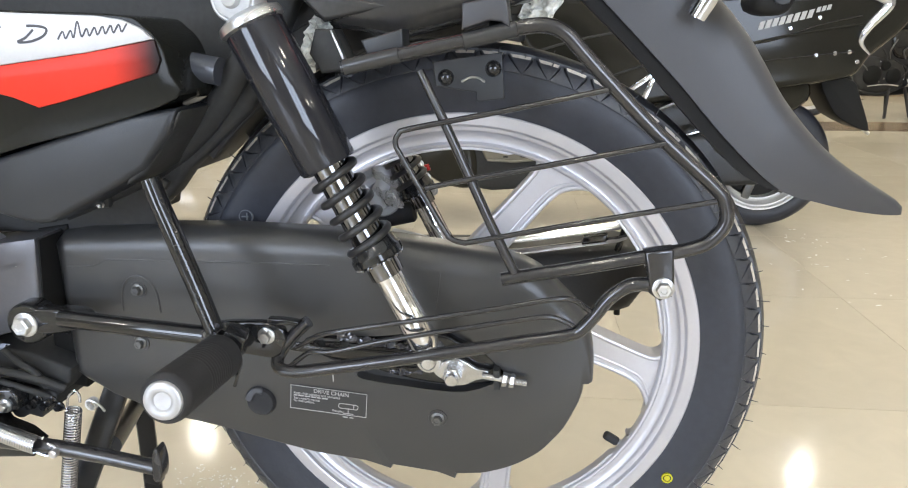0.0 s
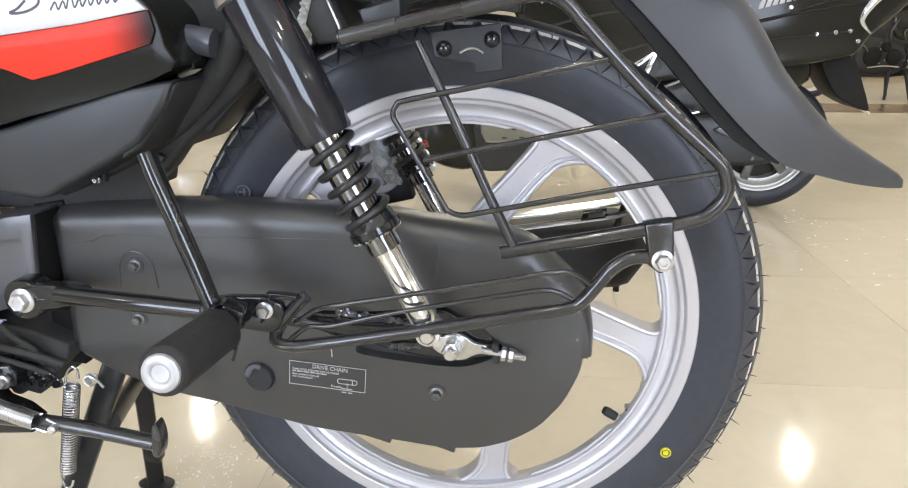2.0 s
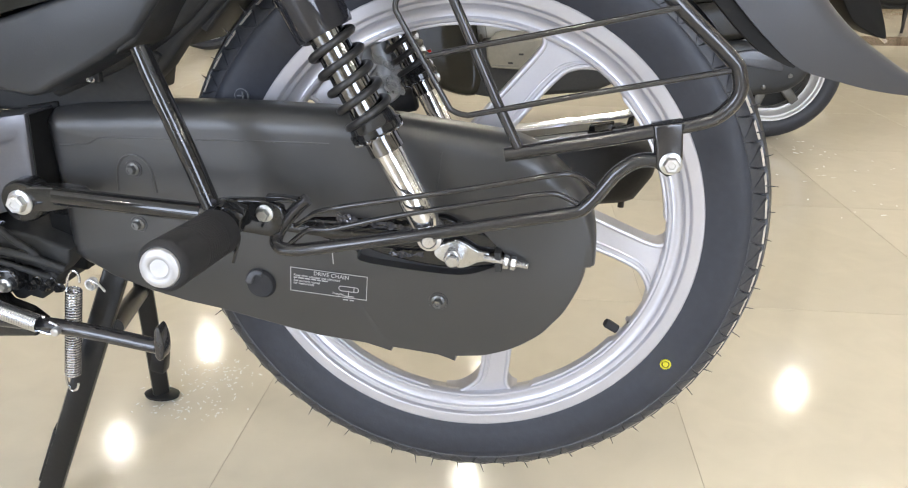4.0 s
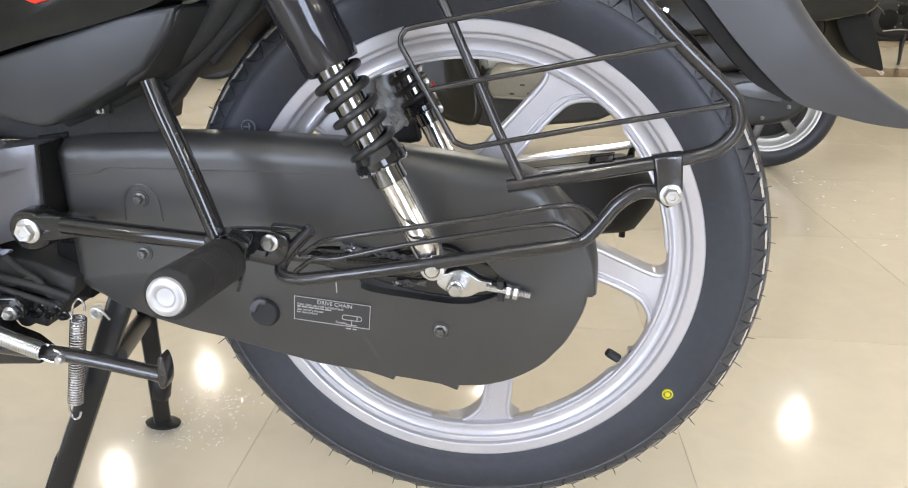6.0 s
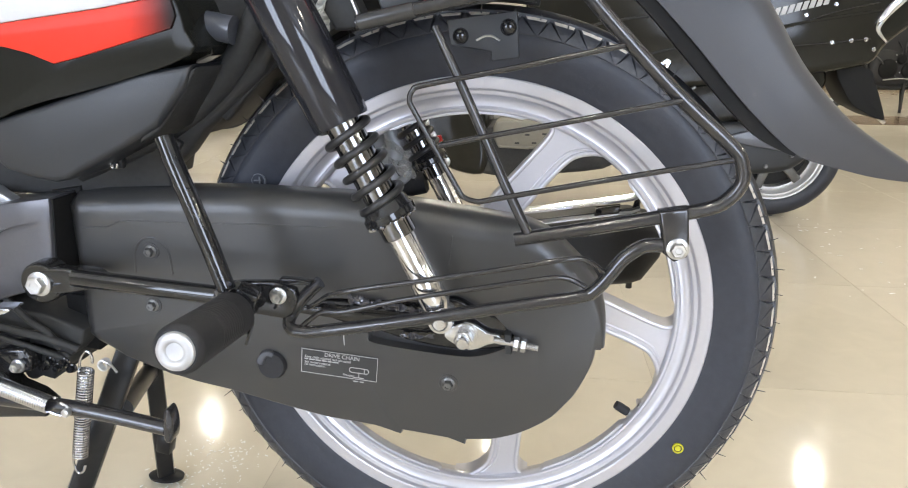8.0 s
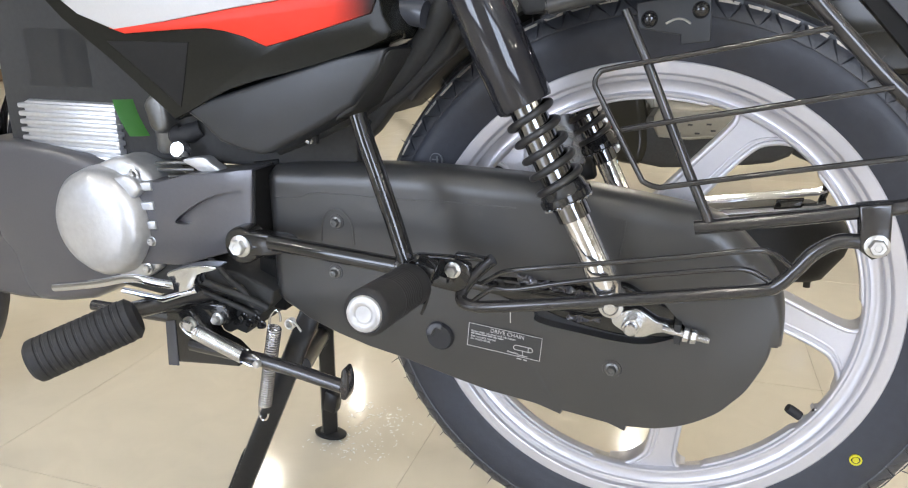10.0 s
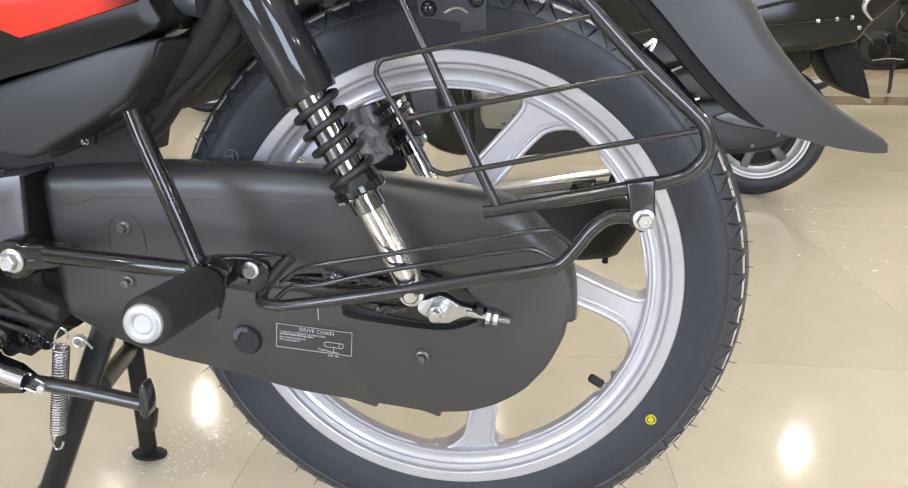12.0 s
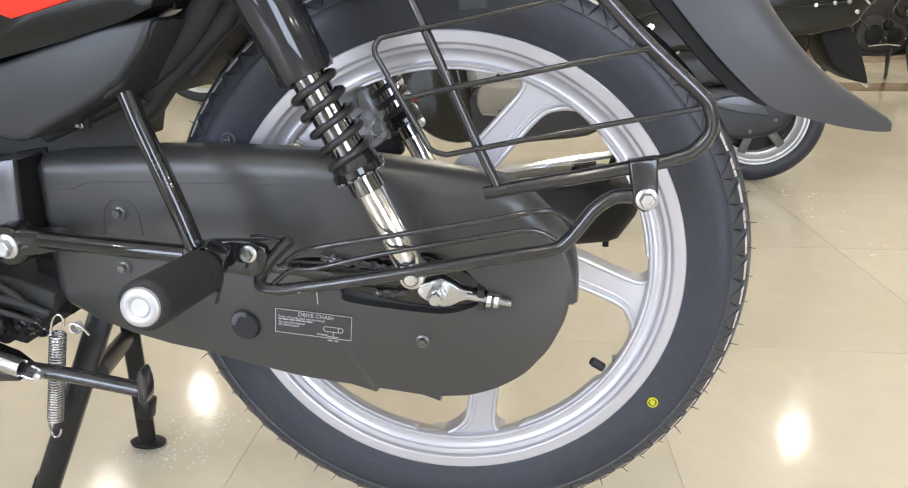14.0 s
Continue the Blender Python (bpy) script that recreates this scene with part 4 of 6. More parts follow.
# Lighter olive colour paints the light along the cover's edge.
part("edge_strip", tube(at_y(smooth([(-0.600, 0.6460), (-0.5410, 0.6030), (-0.5000, 0.5700), (-0.4620, 0.5420)], 5), -0.1440), 0.0052, 10), M_OLIVE, side, "olive edge strip of the side cover, painted as lit")
part("edge_panel", prism([(-0.4430, 0.6120), (-0.4500, 0.5850), (-0.4560, 0.5620), (-0.4600, 0.5480), (-0.5000, 0.5780), (-0.5460, 0.6120)], -0.1512, -0.120, 0.001), M_LIP, side, "black edge panel laid on the side cover")
# dark brush mark on the silver: one broad looped stroke and a waving one
def ribbon(pts, wide):
    bm = tube([(p[0], 0.0, p[1]) for p in smooth([Vector((*p, 0)) for p in pts], 6)], wide, 8)
    for v in bm.verts:
        v.co.y = -0.1531 + 0.1 * v.co.y
    return bm


part("stroke", ribbon([(-0.352, 0.6770), (-0.342, 0.6768), (-0.3345, 0.6745), (-0.338, 0.6690), (-0.350, 0.6645), (-0.362, 0.6640), (-0.3545, 0.6675), (-0.3465, 0.6740)], 0.0011), M_INK, side, "looped dark brush stroke on the silver")
wave = []
for k in range(9):
    x = -0.3255 + k * 0.0072
    wave += [(x, 0.6660 + 0.0008 * k), (x + 0.0052, (0.6790 if k == 2 else 0.6725) + 0.0008 * k)]
part("stroke", ribbon(wave, 0.0008), M_INK, side, "waving dark brush stroke on the silver")
part("stroke", ribbon([(-0.3755, 0.6765), (-0.3790, 0.6755), (-0.3830, 0.6690)], 0.0012), M_INK, side)
lower = [(-0.464, 0.5465), (-0.373, 0.5735), (-0.285, 0.6020), (-0.229, 0.6110), (-0.240, 0.588), (-0.266, 0.557), (-0.300, 0.5375), (-0.347, 0.5135), (-0.360, 0.5060), (-0.374, 0.5035), (-0.398, 0.5075), (-0.420, 0.5140), (-0.438, 0.5300)]
lp = part("lower_panel", prism(lower, -0.1480, -0.080, 0.006, 3), M_PANEL, bike, "charcoal moulded lower side panel")
part("panel_end", prism([(-0.268, 0.600), (-0.227, 0.6085), (-0.240, 0.588), (-0.268, 0.552), (-0.288, 0.541), (-0.276, 0.575)], -0.1440, -0.080, 0.004), M_BLACK, lp)
mass = [(-0.80, 0.73), (-0.160, 0.76), (-0.135, 0.72), (-0.168, 0.650), (-0.196, 0.602), (-0.262, 0.545), (-0.282, 0.520), (-0.300, 0.505), (-0.300, 0.478), (-0.45, 0.474), (-0.80, 0.47)]
part("battery_box", prism([(-0.62, 0.71), (-0.20, 0.73), (-0.24, 0.640), (-0.300, 0.585), (-0.335, 0.540), (-0.350, 0.480), (-0.62, 0.47)], -0.040, 0.070, 0.008), M_BLACK, bike, "black battery box and inner mudguard")
bm = prism([*arc(0, HUB, 0.324, 96, 141, 14), (-0.2780, 0.5360), (-0.300, 0.560), (-0.24, 0.70), (-0.04, 0.70)], -0.058, 0.058, 0.003)
part("inner_mudguard", bm, M_BLACK, bike, "black plastic inner mudguard round the tyre")
bm = prism([*arc(0, HUB, 0.314, 80, 141, 18), *arc(0, HUB, 0.355, 141, 80, 18)], -0.060, -0.046, 0.002)
add_prism(bm, [*arc(0, HUB, 0.314, 80, 141, 18), *arc(0, HUB, 0.355, 141, 80, 18)], 0.046, 0.060, 0.002)
part("mudguard_skirt", bm, M_BLACK, bike, "black side skirt of the inner mudguard")
frame_box = part("inner_frame", prism(mass, -0.075, -0.045, 0.006), M_BLACK, bike, "black frame side plate")
# Blue-grey colour stands in for the bluish highlight on this dark tube.
part("frame_tube", tube(smooth([(-0.300, -0.098, 0.6550), (-0.262, -0.098, 0.6470), (-0.212, -0.098, 0.6385)], 5), 0.0130, 20), M_STEELBLUE, frame_box, "frame tube coloured blue-grey for the light on it", 20)
part("frame_tube", tube(smooth([(-0.40, -0.070, 0.50), (-0.30, -0.075, 0.545), (-0.23, -0.080, 0.600), (-0.17, -0.085, 0.690)], 5), 0.0125, 16), M_BLACK, frame_box)
# Deep black colour paints the shaded gap between sprocket cover and chain case.
part("pivot_plate", prism([(-0.432, 0.480), (-0.398, 0.486), (-0.396, 0.330), (-0.404, 0.302), (-0.436, 0.306)], -0.0780, -0.045, 0.004), M_LIP, frame_box)
# Added tan plate stands in for bright floor seen through a gap.
part("gap_plate", prism([(-0.2510, 0.6112), (-0.2396, 0.6160), (-0.2240, 0.6172), (-0.2320, 0.6125), (-0.2440, 0.6086)], -0.104, -0.100, 0.0008), M_TAN, frame_box)
for x, z in ((-0.345, 0.512), (-0.283, 0.532)):
    part("clip", box((x, -0.086, z), (0.008, 0.008, 0.010), 0.002, Euler((0, x * 9, 0)).to_matrix()), M_BLACK, frame_box)
part("small_bolt", bolt((-0.347, -0.092, 0.511), 0.0028), M_ZINC, frame_box)

# seat and tail above the wheel
tail = [(-0.1760, 0.8110), (-0.1610, 0.7360), (-0.1290, 0.7030), (-0.1010, 0.6760), (-0.0440, 0.6680), (0.0130, 0.6820), (0.0590, 0.6970), (0.0840, 0.7060), (0.0950, 0.7300), (0.1100, 0.7750), (0.2390, 0.8000), (0.2840, 0.8150), (0.2990, 0.8510), (0.0990, 0.8510)]
tail_ob = part("tail_cowl", prism(tail, -0.125, 0.125, 0.020, 4), M_TAIL, bike, "black gloss tail cowl with red stripe")
part("tail_stripe", prism([(-0.1080, 0.7300), (-0.0946, 0.7137), (-0.0829, 0.7023), (-0.0636, 0.6984), (-0.0224, 0.7126), (0.030, 0.7330)], -0.1265, -0.115, 0.001), M_RED_TAIL, tail_ob, "red stripe on the tail")
part("tail_side", prism([(-0.140, 0.716), (-0.126, 0.700), (-0.106, 0.6805), (-0.075, 0.6865), (-0.048, 0.6930), (-0.064, 0.6970), (-0.085, 0.7015), (-0.098, 0.716), (-0.116, 0.740)], -0.1262, -0.112, 0.004), M_TAIL, tail_ob, "charcoal lower tail moulding")
part("mud_lining", prism([(-0.1310, 0.6910), (-0.1060, 0.6460), (-0.0610, 0.6670), (-0.0010, 0.6810), (0.0740, 0.6900), (0.0880, 0.7040), (0.0930, 0.7300), (-0.1010, 0.7310)], -0.066, 0.066, 0.008), M_TAIL, tail_ob, "black inner mudguard lining")
part("bracket", prism([(-0.1130, 0.6750), (-0.0980, 0.6750), (-0.0850, 0.6480), (-0.0910, 0.6410), (-0.1090, 0.6390), (-0.1190, 0.6550)], -0.128, -0.095, 0.003), M_BLACK, tail_ob)
part("bracket", prism([(-0.0985, 0.6740), (-0.0965, 0.6740), (-0.0850, 0.6480), (-0.0872, 0.6465)], -0.134, -0.126, 0.001), M_ZINC, tail_ob)
part("grip_block", prism([(0.0132, 0.6933), (0.0468, 0.6993), (0.0503, 0.6760), (0.0430, 0.6800), (0.0336, 0.6810), (0.0240, 0.6775), (0.0132, 0.6740)], -0.160, -0.12, 0.002), M_GREY, tail_ob)
part("grip_block", prism([(-0.0684, 0.6660), (-0.0348, 0.6751), (-0.0341, 0.6600), (-0.0640, 0.6550)], -0.150, -0.12, 0.002), M_PANEL, tail_ob)
bm = bmesh.new()
bmesh.ops.create_grid(bm, x_segments=22, y_segments=40, size=0.5, matrix=Matrix.Translation((-0.124, -0.100, 0.659)) @ Matrix.Rotation(radians(28), 4, "Y") @ Matrix.Rotation(radians(90), 4, "X") @ Matrix.Diagonal((0.021, 0.050, 1, 1)))
for v in bm.verts:
    v.co += Vector((0.002 * noise.noise(v.co * 120), 0.010 * noise.noise(v.co * 130) + 0.006 * noise.noise(v.co * 330), 0.001))
part("film_scrap", bm, M_WRAP, tail_ob, "scrap of crumpled clear film", 10)
bm = bmesh.new()
bmesh.ops.create_grid(bm, x_segments=36, y_segments=22, size=0.5, matrix=Matrix.Translation((0.0745, -0.072, 0.6965)) @ Matrix.Rotation(radians(-58), 4, "Y") @ Matrix.Rotation(radians(90), 4, "X") @ Matrix.Diagonal((0.044, 0.026, 1, 1)))
for v in bm.verts:
    v.co += Vector((0.002 * noise.noise(v.co * 120), 0.010 * noise.noise(v.co * 110) + 0.006 * noise.noise(v.co * 330), 0.001))
part("film_scrap", bm, M_WRAP, tail_ob, "scrap of crumpled clear film", 10)
mb = part("mount_plate", prism([(-0.0185, 0.6485), (0.0410, 0.6565), (0.0440, 0.6180), (0.0200, 0.6150), (0.0195, 0.6230), (-0.0150, 0.6280)], -0.105, -0.100, 0.0012), M_PANEL, bike, "dark grey mounting plate with two domed bolts")
for x, z in ((-0.0065, 0.6355), (0.0340, 0.6430)):
    part("domed_bolt", lathe([(0, 0.006), (0.003, 0.0056), (0.0055, 0.004), (0.0066, 0.001), (0.0070, 0), (0.0070, -0.002)], (x, -0.105, z), seg=24), M_GLOSS, mb)
part("pressed_rib", tube(at_y(smooth([(0.007, 0.6320), (0.014, 0.6355), (0.021, 0.6355), (0.027, 0.6320)], 4), -0.105), 0.0010, 6), M_ZINC, mb)

# rear mudguard: hollow shell with a swept tip
inner = smooth([(0.086, 0.738), (0.1255, 0.6990), (0.1605, 0.6645), (0.1965, 0.6280), (0.2265, 0.5950), (0.2495, 0.5715), (0.2685, 0.5540), (0.285, 0.5405), (0.302, 0.5310), (0.324, 0.5250), (0.360, 0.516), (0.392, 0.5108), (0.4070, 0.5100)], 8)
outer = smooth([(0.150, 0.752), (0.200, 0.726), (0.232, 0.697), (0.254, 0.672), (0.270, 0.649), (0.2915, 0.616), (0.3205, 0.5835), (0.347, 0.5610), (0.378, 0.5410), (0.399, 0.5285), (0.4095, 0.5215), (0.4135, 0.5140), (0.4120, 0.5108)], 8)


def resample(line, n):
    cum = [0.0]
    for a, b in zip(line, line[1:]):
        cum.append(cum[-1] + (b - a).length)
    out = []
    for i in range(n):
        s = cum[-1] * i / (n - 1)
        k = min(max(j for j, c in enumerate(cum) if c <= s + 1e-9), len(line) - 2)
        f = (s - cum[k]) / max(1e-9, cum[k + 1] - cum[k])
        out.append(line[k].lerp(line[k + 1], f))
    return out


bm = bmesh.new()
NS = 44
rows = []
for i, (a, b) in enumerate(zip(resample(inner, NS), resample(outer, NS))):
    t = i / (NS - 1)
    w = 0.062 - 0.030 * max(0.0, (t - 0.6) / 0.4) ** 1.5
    d = b - a
    sec = [(a, -w)]
    for f, g in ((0.35, 1.0), (0.70, 0.99), (0.86, 0.95), (0.94, 0.86), (0.985, 0.70), (1.0, 0.45), (1.0, 0.0)):
        sec.append((a + d * f, -w * g))
    sec += [(p, -y) for p, y in reversed(sec[:-1])]
    rows.append([bm.verts.new((p[0], y, p[1])) for p, y in sec])
for p, q in zip(rows, rows[1:]):
    for j in range(len(p) - 1):
        bm.faces.new((p[j], p[j + 1], q[j + 1], q[j]))
bmesh.ops.recalc_face_normals(bm, faces=bm.faces)
bmesh.ops.solidify(bm, geom=bm.faces[:], thickness=0.003)
mud = part("rear_mudguard", bm, M_GREY, bike, "dark grey plastic rear mudguard with swept tip", 50)
part("tail_bracket", prism(smooth([(0.1750, 0.7650), (0.1830, 0.7140), (0.2040, 0.7060), (0.2220, 0.7110), (0.2360, 0.7650)], 3, True), -0.075, 0.075, 0.010), M_BLACK, mud, "black tail lamp bracket")

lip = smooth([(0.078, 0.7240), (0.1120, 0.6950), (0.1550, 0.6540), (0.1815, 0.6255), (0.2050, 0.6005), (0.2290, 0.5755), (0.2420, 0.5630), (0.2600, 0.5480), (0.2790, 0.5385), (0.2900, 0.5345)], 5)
# The shade inside the mudguard's edge is put into this black band.
part("inner_lip", prism([(p[0], p[1]) for p in inner if p[0] < 0.293] + [(p[0], p[1]) for p in reversed(lip)], -0.058, -0.044, 0.0), M_LIP, mud, "inner lip of the mudguard, deep black for its shade")
ind = part("indicator", prism(smooth([(0.246 - 0.014, 0.699 - 0.010), (0.246 + 0.006, 0.699 - 0.014), (0.246 + 0.016, 0.699 - 0.004), (0.246 + 0.016, 0.699 + 0.016), (0.246 - 0.010, 0.699 + 0.018), (0.246 - 0.016, 0.699 + 0.006)], 3, True), -0.138, -0.095, 0.008, 3), M_LIP, mud, "black rear indicator")
part("lens", prism(smooth([(0.246 - 0.001, 0.699 - 0.005), (0.246 + 0.010, 0.699 - 0.006), (0.246 + 0.011, 0.699 + 0.008), (0.246 + 0.001, 0.699 + 0.009)], 2, True), -0.1400, -0.130, 0.001), M_PANEL, ind, "dark indicator lens")
part("indicator_stalk", tube(smooth([(0.2010, -0.080, 0.6850), (0.2070, -0.082, 0.6970), (0.2145, -0.083, 0.7130), (0.2200, -0.084, 0.735)], 5), 0.0085, 16), M_CHROME, mud, "pale chrome indicator stalk")

# centre stand, side stand, springs
LEG0, LEG1 = Vector((-0.362, -0.077, 0.318)), Vector((-0.486, -0.122, 0.008))
ld = (LEG1 - LEG0).normalized()
bm = bmesh.new()
add_box(bm, (LEG0 + LEG1) / 2, (0.023, 0.026, (LEG1 - LEG0).length), 0.005, ld.to_track_quat("Z", "Y").to_matrix())
stand = part("centre_stand", bm, M_STAND, bike, "black steel centre stand, lowered")
bm = bmesh.new()
F0, F1 = Vector((-0.446, 0.085, 0.320)), Vector((-0.467, 0.118, 0.010))
fd = (F1 - F0).normalized()
add_box(bm, (F0 + F1) / 2, (0.024, 0.022, (F1 - F0).length), 0.005, fd.to_track_quat("Z", "Y").to_matrix())
part("leg", bm, M_STAND, stand)
part("cross_brace", tube([(-0.384, -0.080, 0.234), (-0.460, 0.100, 0.188)], 0.0115, 16), M_STAND, stand)
part("cross_brace", tube([(-0.364, -0.078, 0.316), (-0.430, 0.085, 0.318)], 0.012, 16), M_STAND, stand)
for p in (Vector((-0.467, 0.119, 0)), Vector((-0.488, -0.123, 0))):
    bm = lathe([(0, 0.0), (0.018, 0.0), (0.026, 0.004), (0.027, 0.008), (0.017, 0.014), (0, 0.016)], p, (0, 0, 1), 24)
    for v in bm.verts:
        v.co.y = p.y + (v.co.y - p.y) * 0.62
    part("foot", bm, M_STAND, stand, "curved steel foot")
P0, P1 = LEG0.lerp(LEG1, 0.64), LEG0.lerp(LEG1, 0.86)
part("stop_plate", box((P0 + P1) / 2 + Vector((-0.0115, -0.006, 0)), (0.016, 0.006, (P1 - P0).length), 0.002, ld.to_track_quat("Z", "Y").to_matrix()), M_STAND, stand, "black stop plate along the leg")
part("gusset", box((-0.449, 0.100, 0.078), (0.022, 0.020, 0.034), 0.004, Matrix.Rotation(0.2, 3, "Y")), M_STAND, stand)
part("tread_bar", tube(smooth([(-0.485, -0.146, 0.2765), (-0.43, -0.148, 0.2755), (-0.37, -0.150, 0.2725), (-0.289, -0.150, 0.2605)], 5), 0.0078, 16), M_TUBE, stand, "black foot lever of the stand")
part("paddle", prism(smooth([(-0.2890, 0.2510), (-0.2830, 0.2490), (-0.2795, 0.2570), (-0.2785, 0.2720), (-0.2815, 0.2850), (-0.2860, 0.2830), (-0.2885, 0.2680)], 3, True), -0.158, -0.142, 0.003), M_TUBE, stand)
part("pivot_spring", helix((-0.3655, -0.128, 0.3115), (-0.3655, -0.121, 0.3115), 0.0052, 0.0012, 4, 8), M_ZINC, stand, "small plated torsion spring")
part("spring_leg", tube(smooth([(-0.3640, -0.128, 0.3170), (-0.3570, -0.128, 0.3140), (-0.3510, -0.127, 0.3050)], 4), 0.0012, 8), M_ZINC, stand)


def hook_spring(a, b, radius, wire, turns, parent, label, bend=(0, 0, 0)):
    """A tension spring whose ends are bent into hooks."""
    a, b = Vector(a), Vector(b)
    d = (b - a).normalized()
    s = d.cross(Vector((0, 1, 0))).normalized()
    body = part("tension_spring", helix(a, b, radius, wire, turns, 9, 18), M_SPRING, parent, label)
    for e, sg in ((a, -1), (b, 1)):
        pts = [e + sg * d * 0.000 - s * radius, e + sg * d * 0.010 - s * radius, e + sg * d * 0.018 - s * radius * 0.6, e + sg * d * 0.022, e + sg * d * 0.018 + s * radius * 0.7, e + sg * d * 0.010 + s * radius * 0.9]
        part("hook", tube(smooth(pts, 4), wire, 8), M_SPRING, body)
    return body


hook_spring((-0.3860, -0.126, 0.3040), (-0.4060, -0.128, 0.2040), 0.0070, 0.0013, 33, stand, "bright plated stand spring")
hook_spring((-0.4700, -0.155, 0.2980), (-0.4080, -0.156, 0.2790), 0.0076, 0.0014, 25, stand, "bright plated side stand spring")
part("spring_post", rod_between((-0.3885, -0.145, 0.2745), (-0.3885, -0.164, 0.2745), 0.0042), M_ZINC, stand)
bm = prism([(-0.5260, 0.3090), (-0.4910, 0.3154), (-0.4736, 0.2980), (-0.4640, 0.2840), (-0.4420, 0.2760), (-0.4280, 0.2640), (-0.4320, 0.2520), (-0.4640, 0.2490), (-0.5188, 0.2430), (-0.5320, 0.2420)], -0.138, -0.112, 0.004)
ssb = part("side_stand_bracket", bm, M_GLOSS, bike, "black gloss side stand bracket")
part("bracket_edge", prism([(-0.5265, 0.2960), (-0.5130, 0.2990), (-0.5150, 0.2400), (-0.5300, 0.2385)], -0.1395, -0.1370, 0.0008), M_STEELBLUE, ssb, "pale edge strip of the bracket")
part("bracket_bolt", bolt((-0.492, -0.138, 0.297), 0.0075), M_ZINC, ssb)
part("side_stand", tube(smooth([(-0.500, -0.110, 0.288), (-0.560, -0.112, 0.287), (-0.66, -0.115, 0.288)], 4), 0.007, 14), M_TUBE, ssb, "black side stand, folded up")
bm = prism([(-0.62, 0.372), (-0.52, 0.366), (-0.435, 0.352), (-0.398, 0.338), (-0.402, 0.322), (-0.416, 0.308), (-0.448, 0.3165), (-0.490, 0.320), (-0.56, 0.312), (-0.62, 0.318)], -0.105, 0.02, 0.004)
rail = part("lower_frame", bm, M_BLACK, bike, "black lower frame rail and engine mount")
bm = prism(smooth([(-0.446, 0.3120), (-0.420, 0.3120), (-0.4180, 0.3020), (-0.4240, 0.2940), (-0.4340, 0.2900), (-0.4390, 0.2800), (-0.4520, 0.2830), (-0.4600, 0.2785), (-0.4700, 0.2800), (-0.4760, 0.2950), (-0.4830, 0.3080), (-0.4700, 0.3080)], 2, True), -0.108, -0.02, 0.003)
part("engine_mount", bm, M_BLACK, rail, "lumpy black engine mount")
bm = prism([(-0.500, 0.3180), (-0.452, 0.3230), (-0.4450, 0.3140), (-0.4480, 0.2990), (-0.462, 0.2940), (-0.500, 0.2960)], -0.128, -0.108, 0.003)
part("spring_bracket", bm, M_GLOSS, rail, "black steel spring bracket")
part("bracket_bolt", bolt((-0.4600, -0.128, 0.3045), 0.0058, head=0.008), M_ZINC, rail)
for k in range(5):
    part("mount_bolt", bolt((-0.446 + 0.008 * k, -0.1085, 0.2965 + (0.0065 if k % 2 else 0.0)), 0.0042, head=0.007), M_GLOSS, rail)
for pts, r in (([(-0.52, -0.118, 0.352), (-0.470, -0.122, 0.343), (-0.432, -0.118, 0.333), (-0.405, -0.108, 0.318)], 0.0042), ([(-0.52, -0.116, 0.338), (-0.476, -0.120, 0.330), (-0.440, -0.117, 0.318), (-0.420, -0.106, 0.304)], 0.0032), ([(-0.475, -0.112, 0.372), (-0.448, -0.118, 0.352), (-0.430, -0.116, 0.338), (-0.426, -0.108, 0.318)], 0.0036)):
    part("cable", tube(smooth([Vector(p) for p in pts], 6), r, 10), M_BLACK, rail, "black cable")
part("wire_lug", prism([(-0.462, 0.334), (-0.440, 0.3375), (-0.436, 0.334), (-0.460, 0.330)], -0.112, -0.104, 0.001), M_TAN, bike)

# engine: sprocket cover, crankcase, cylinder, lever, rider's footrest
sp = [(-0.590, 0.455), (-0.534, 0.4575), (-0.493, 0.469), (-0.443, 0.4755), (-0.4045, 0.4815), (-0.4080, 0.4400), (-0.4120, 0.3950), (-0.440, 0.3840), (-0.470, 0.3740), (-0.510, 0.3600), (-0.590, 0.352)]
groove = smooth([(-0.514, 0.4120), (-0.496, 0.4275), (-0.472, 0.4415), (-0.446, 0.4515), (-0.420, 0.4565), (-0.440, 0.4475), (-0.462, 0.4375), (-0.480, 0.4260), (-0.495, 0.4120)], 4, True)

eng = cut("sprocket_cover", prism(sp, -0.1180, -0.064, 0.0028, 2), prism(groove, -0.13, -0.110), M_DCAST, bike, "grey painted sprocket cover with a curved groove")
# Black strip and plate paint the shaded gap at the cover's side.
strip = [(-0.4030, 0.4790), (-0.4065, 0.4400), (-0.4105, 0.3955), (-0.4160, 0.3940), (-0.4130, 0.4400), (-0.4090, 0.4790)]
part("cover_edge", prism(strip, -0.1140, -0.050), M_LIP, eng, "black strip painting the shade at the cover's rim")
part("cover_shade_plate", prism([(x - 0.012, z - 0.004) for x, z in sp], -0.0640, -0.050, 0.002), M_LIP, eng, "black plate painting the shade behind the cover")
bm = lathe([(0, 0.012), (0.040, 0.012), (0.055, 0.008), (0.064, -0.002), (0.067, -0.018), (0.067, -0.080)], (-0.617, -0.130, 0.403), (0, -1, 0), 64)
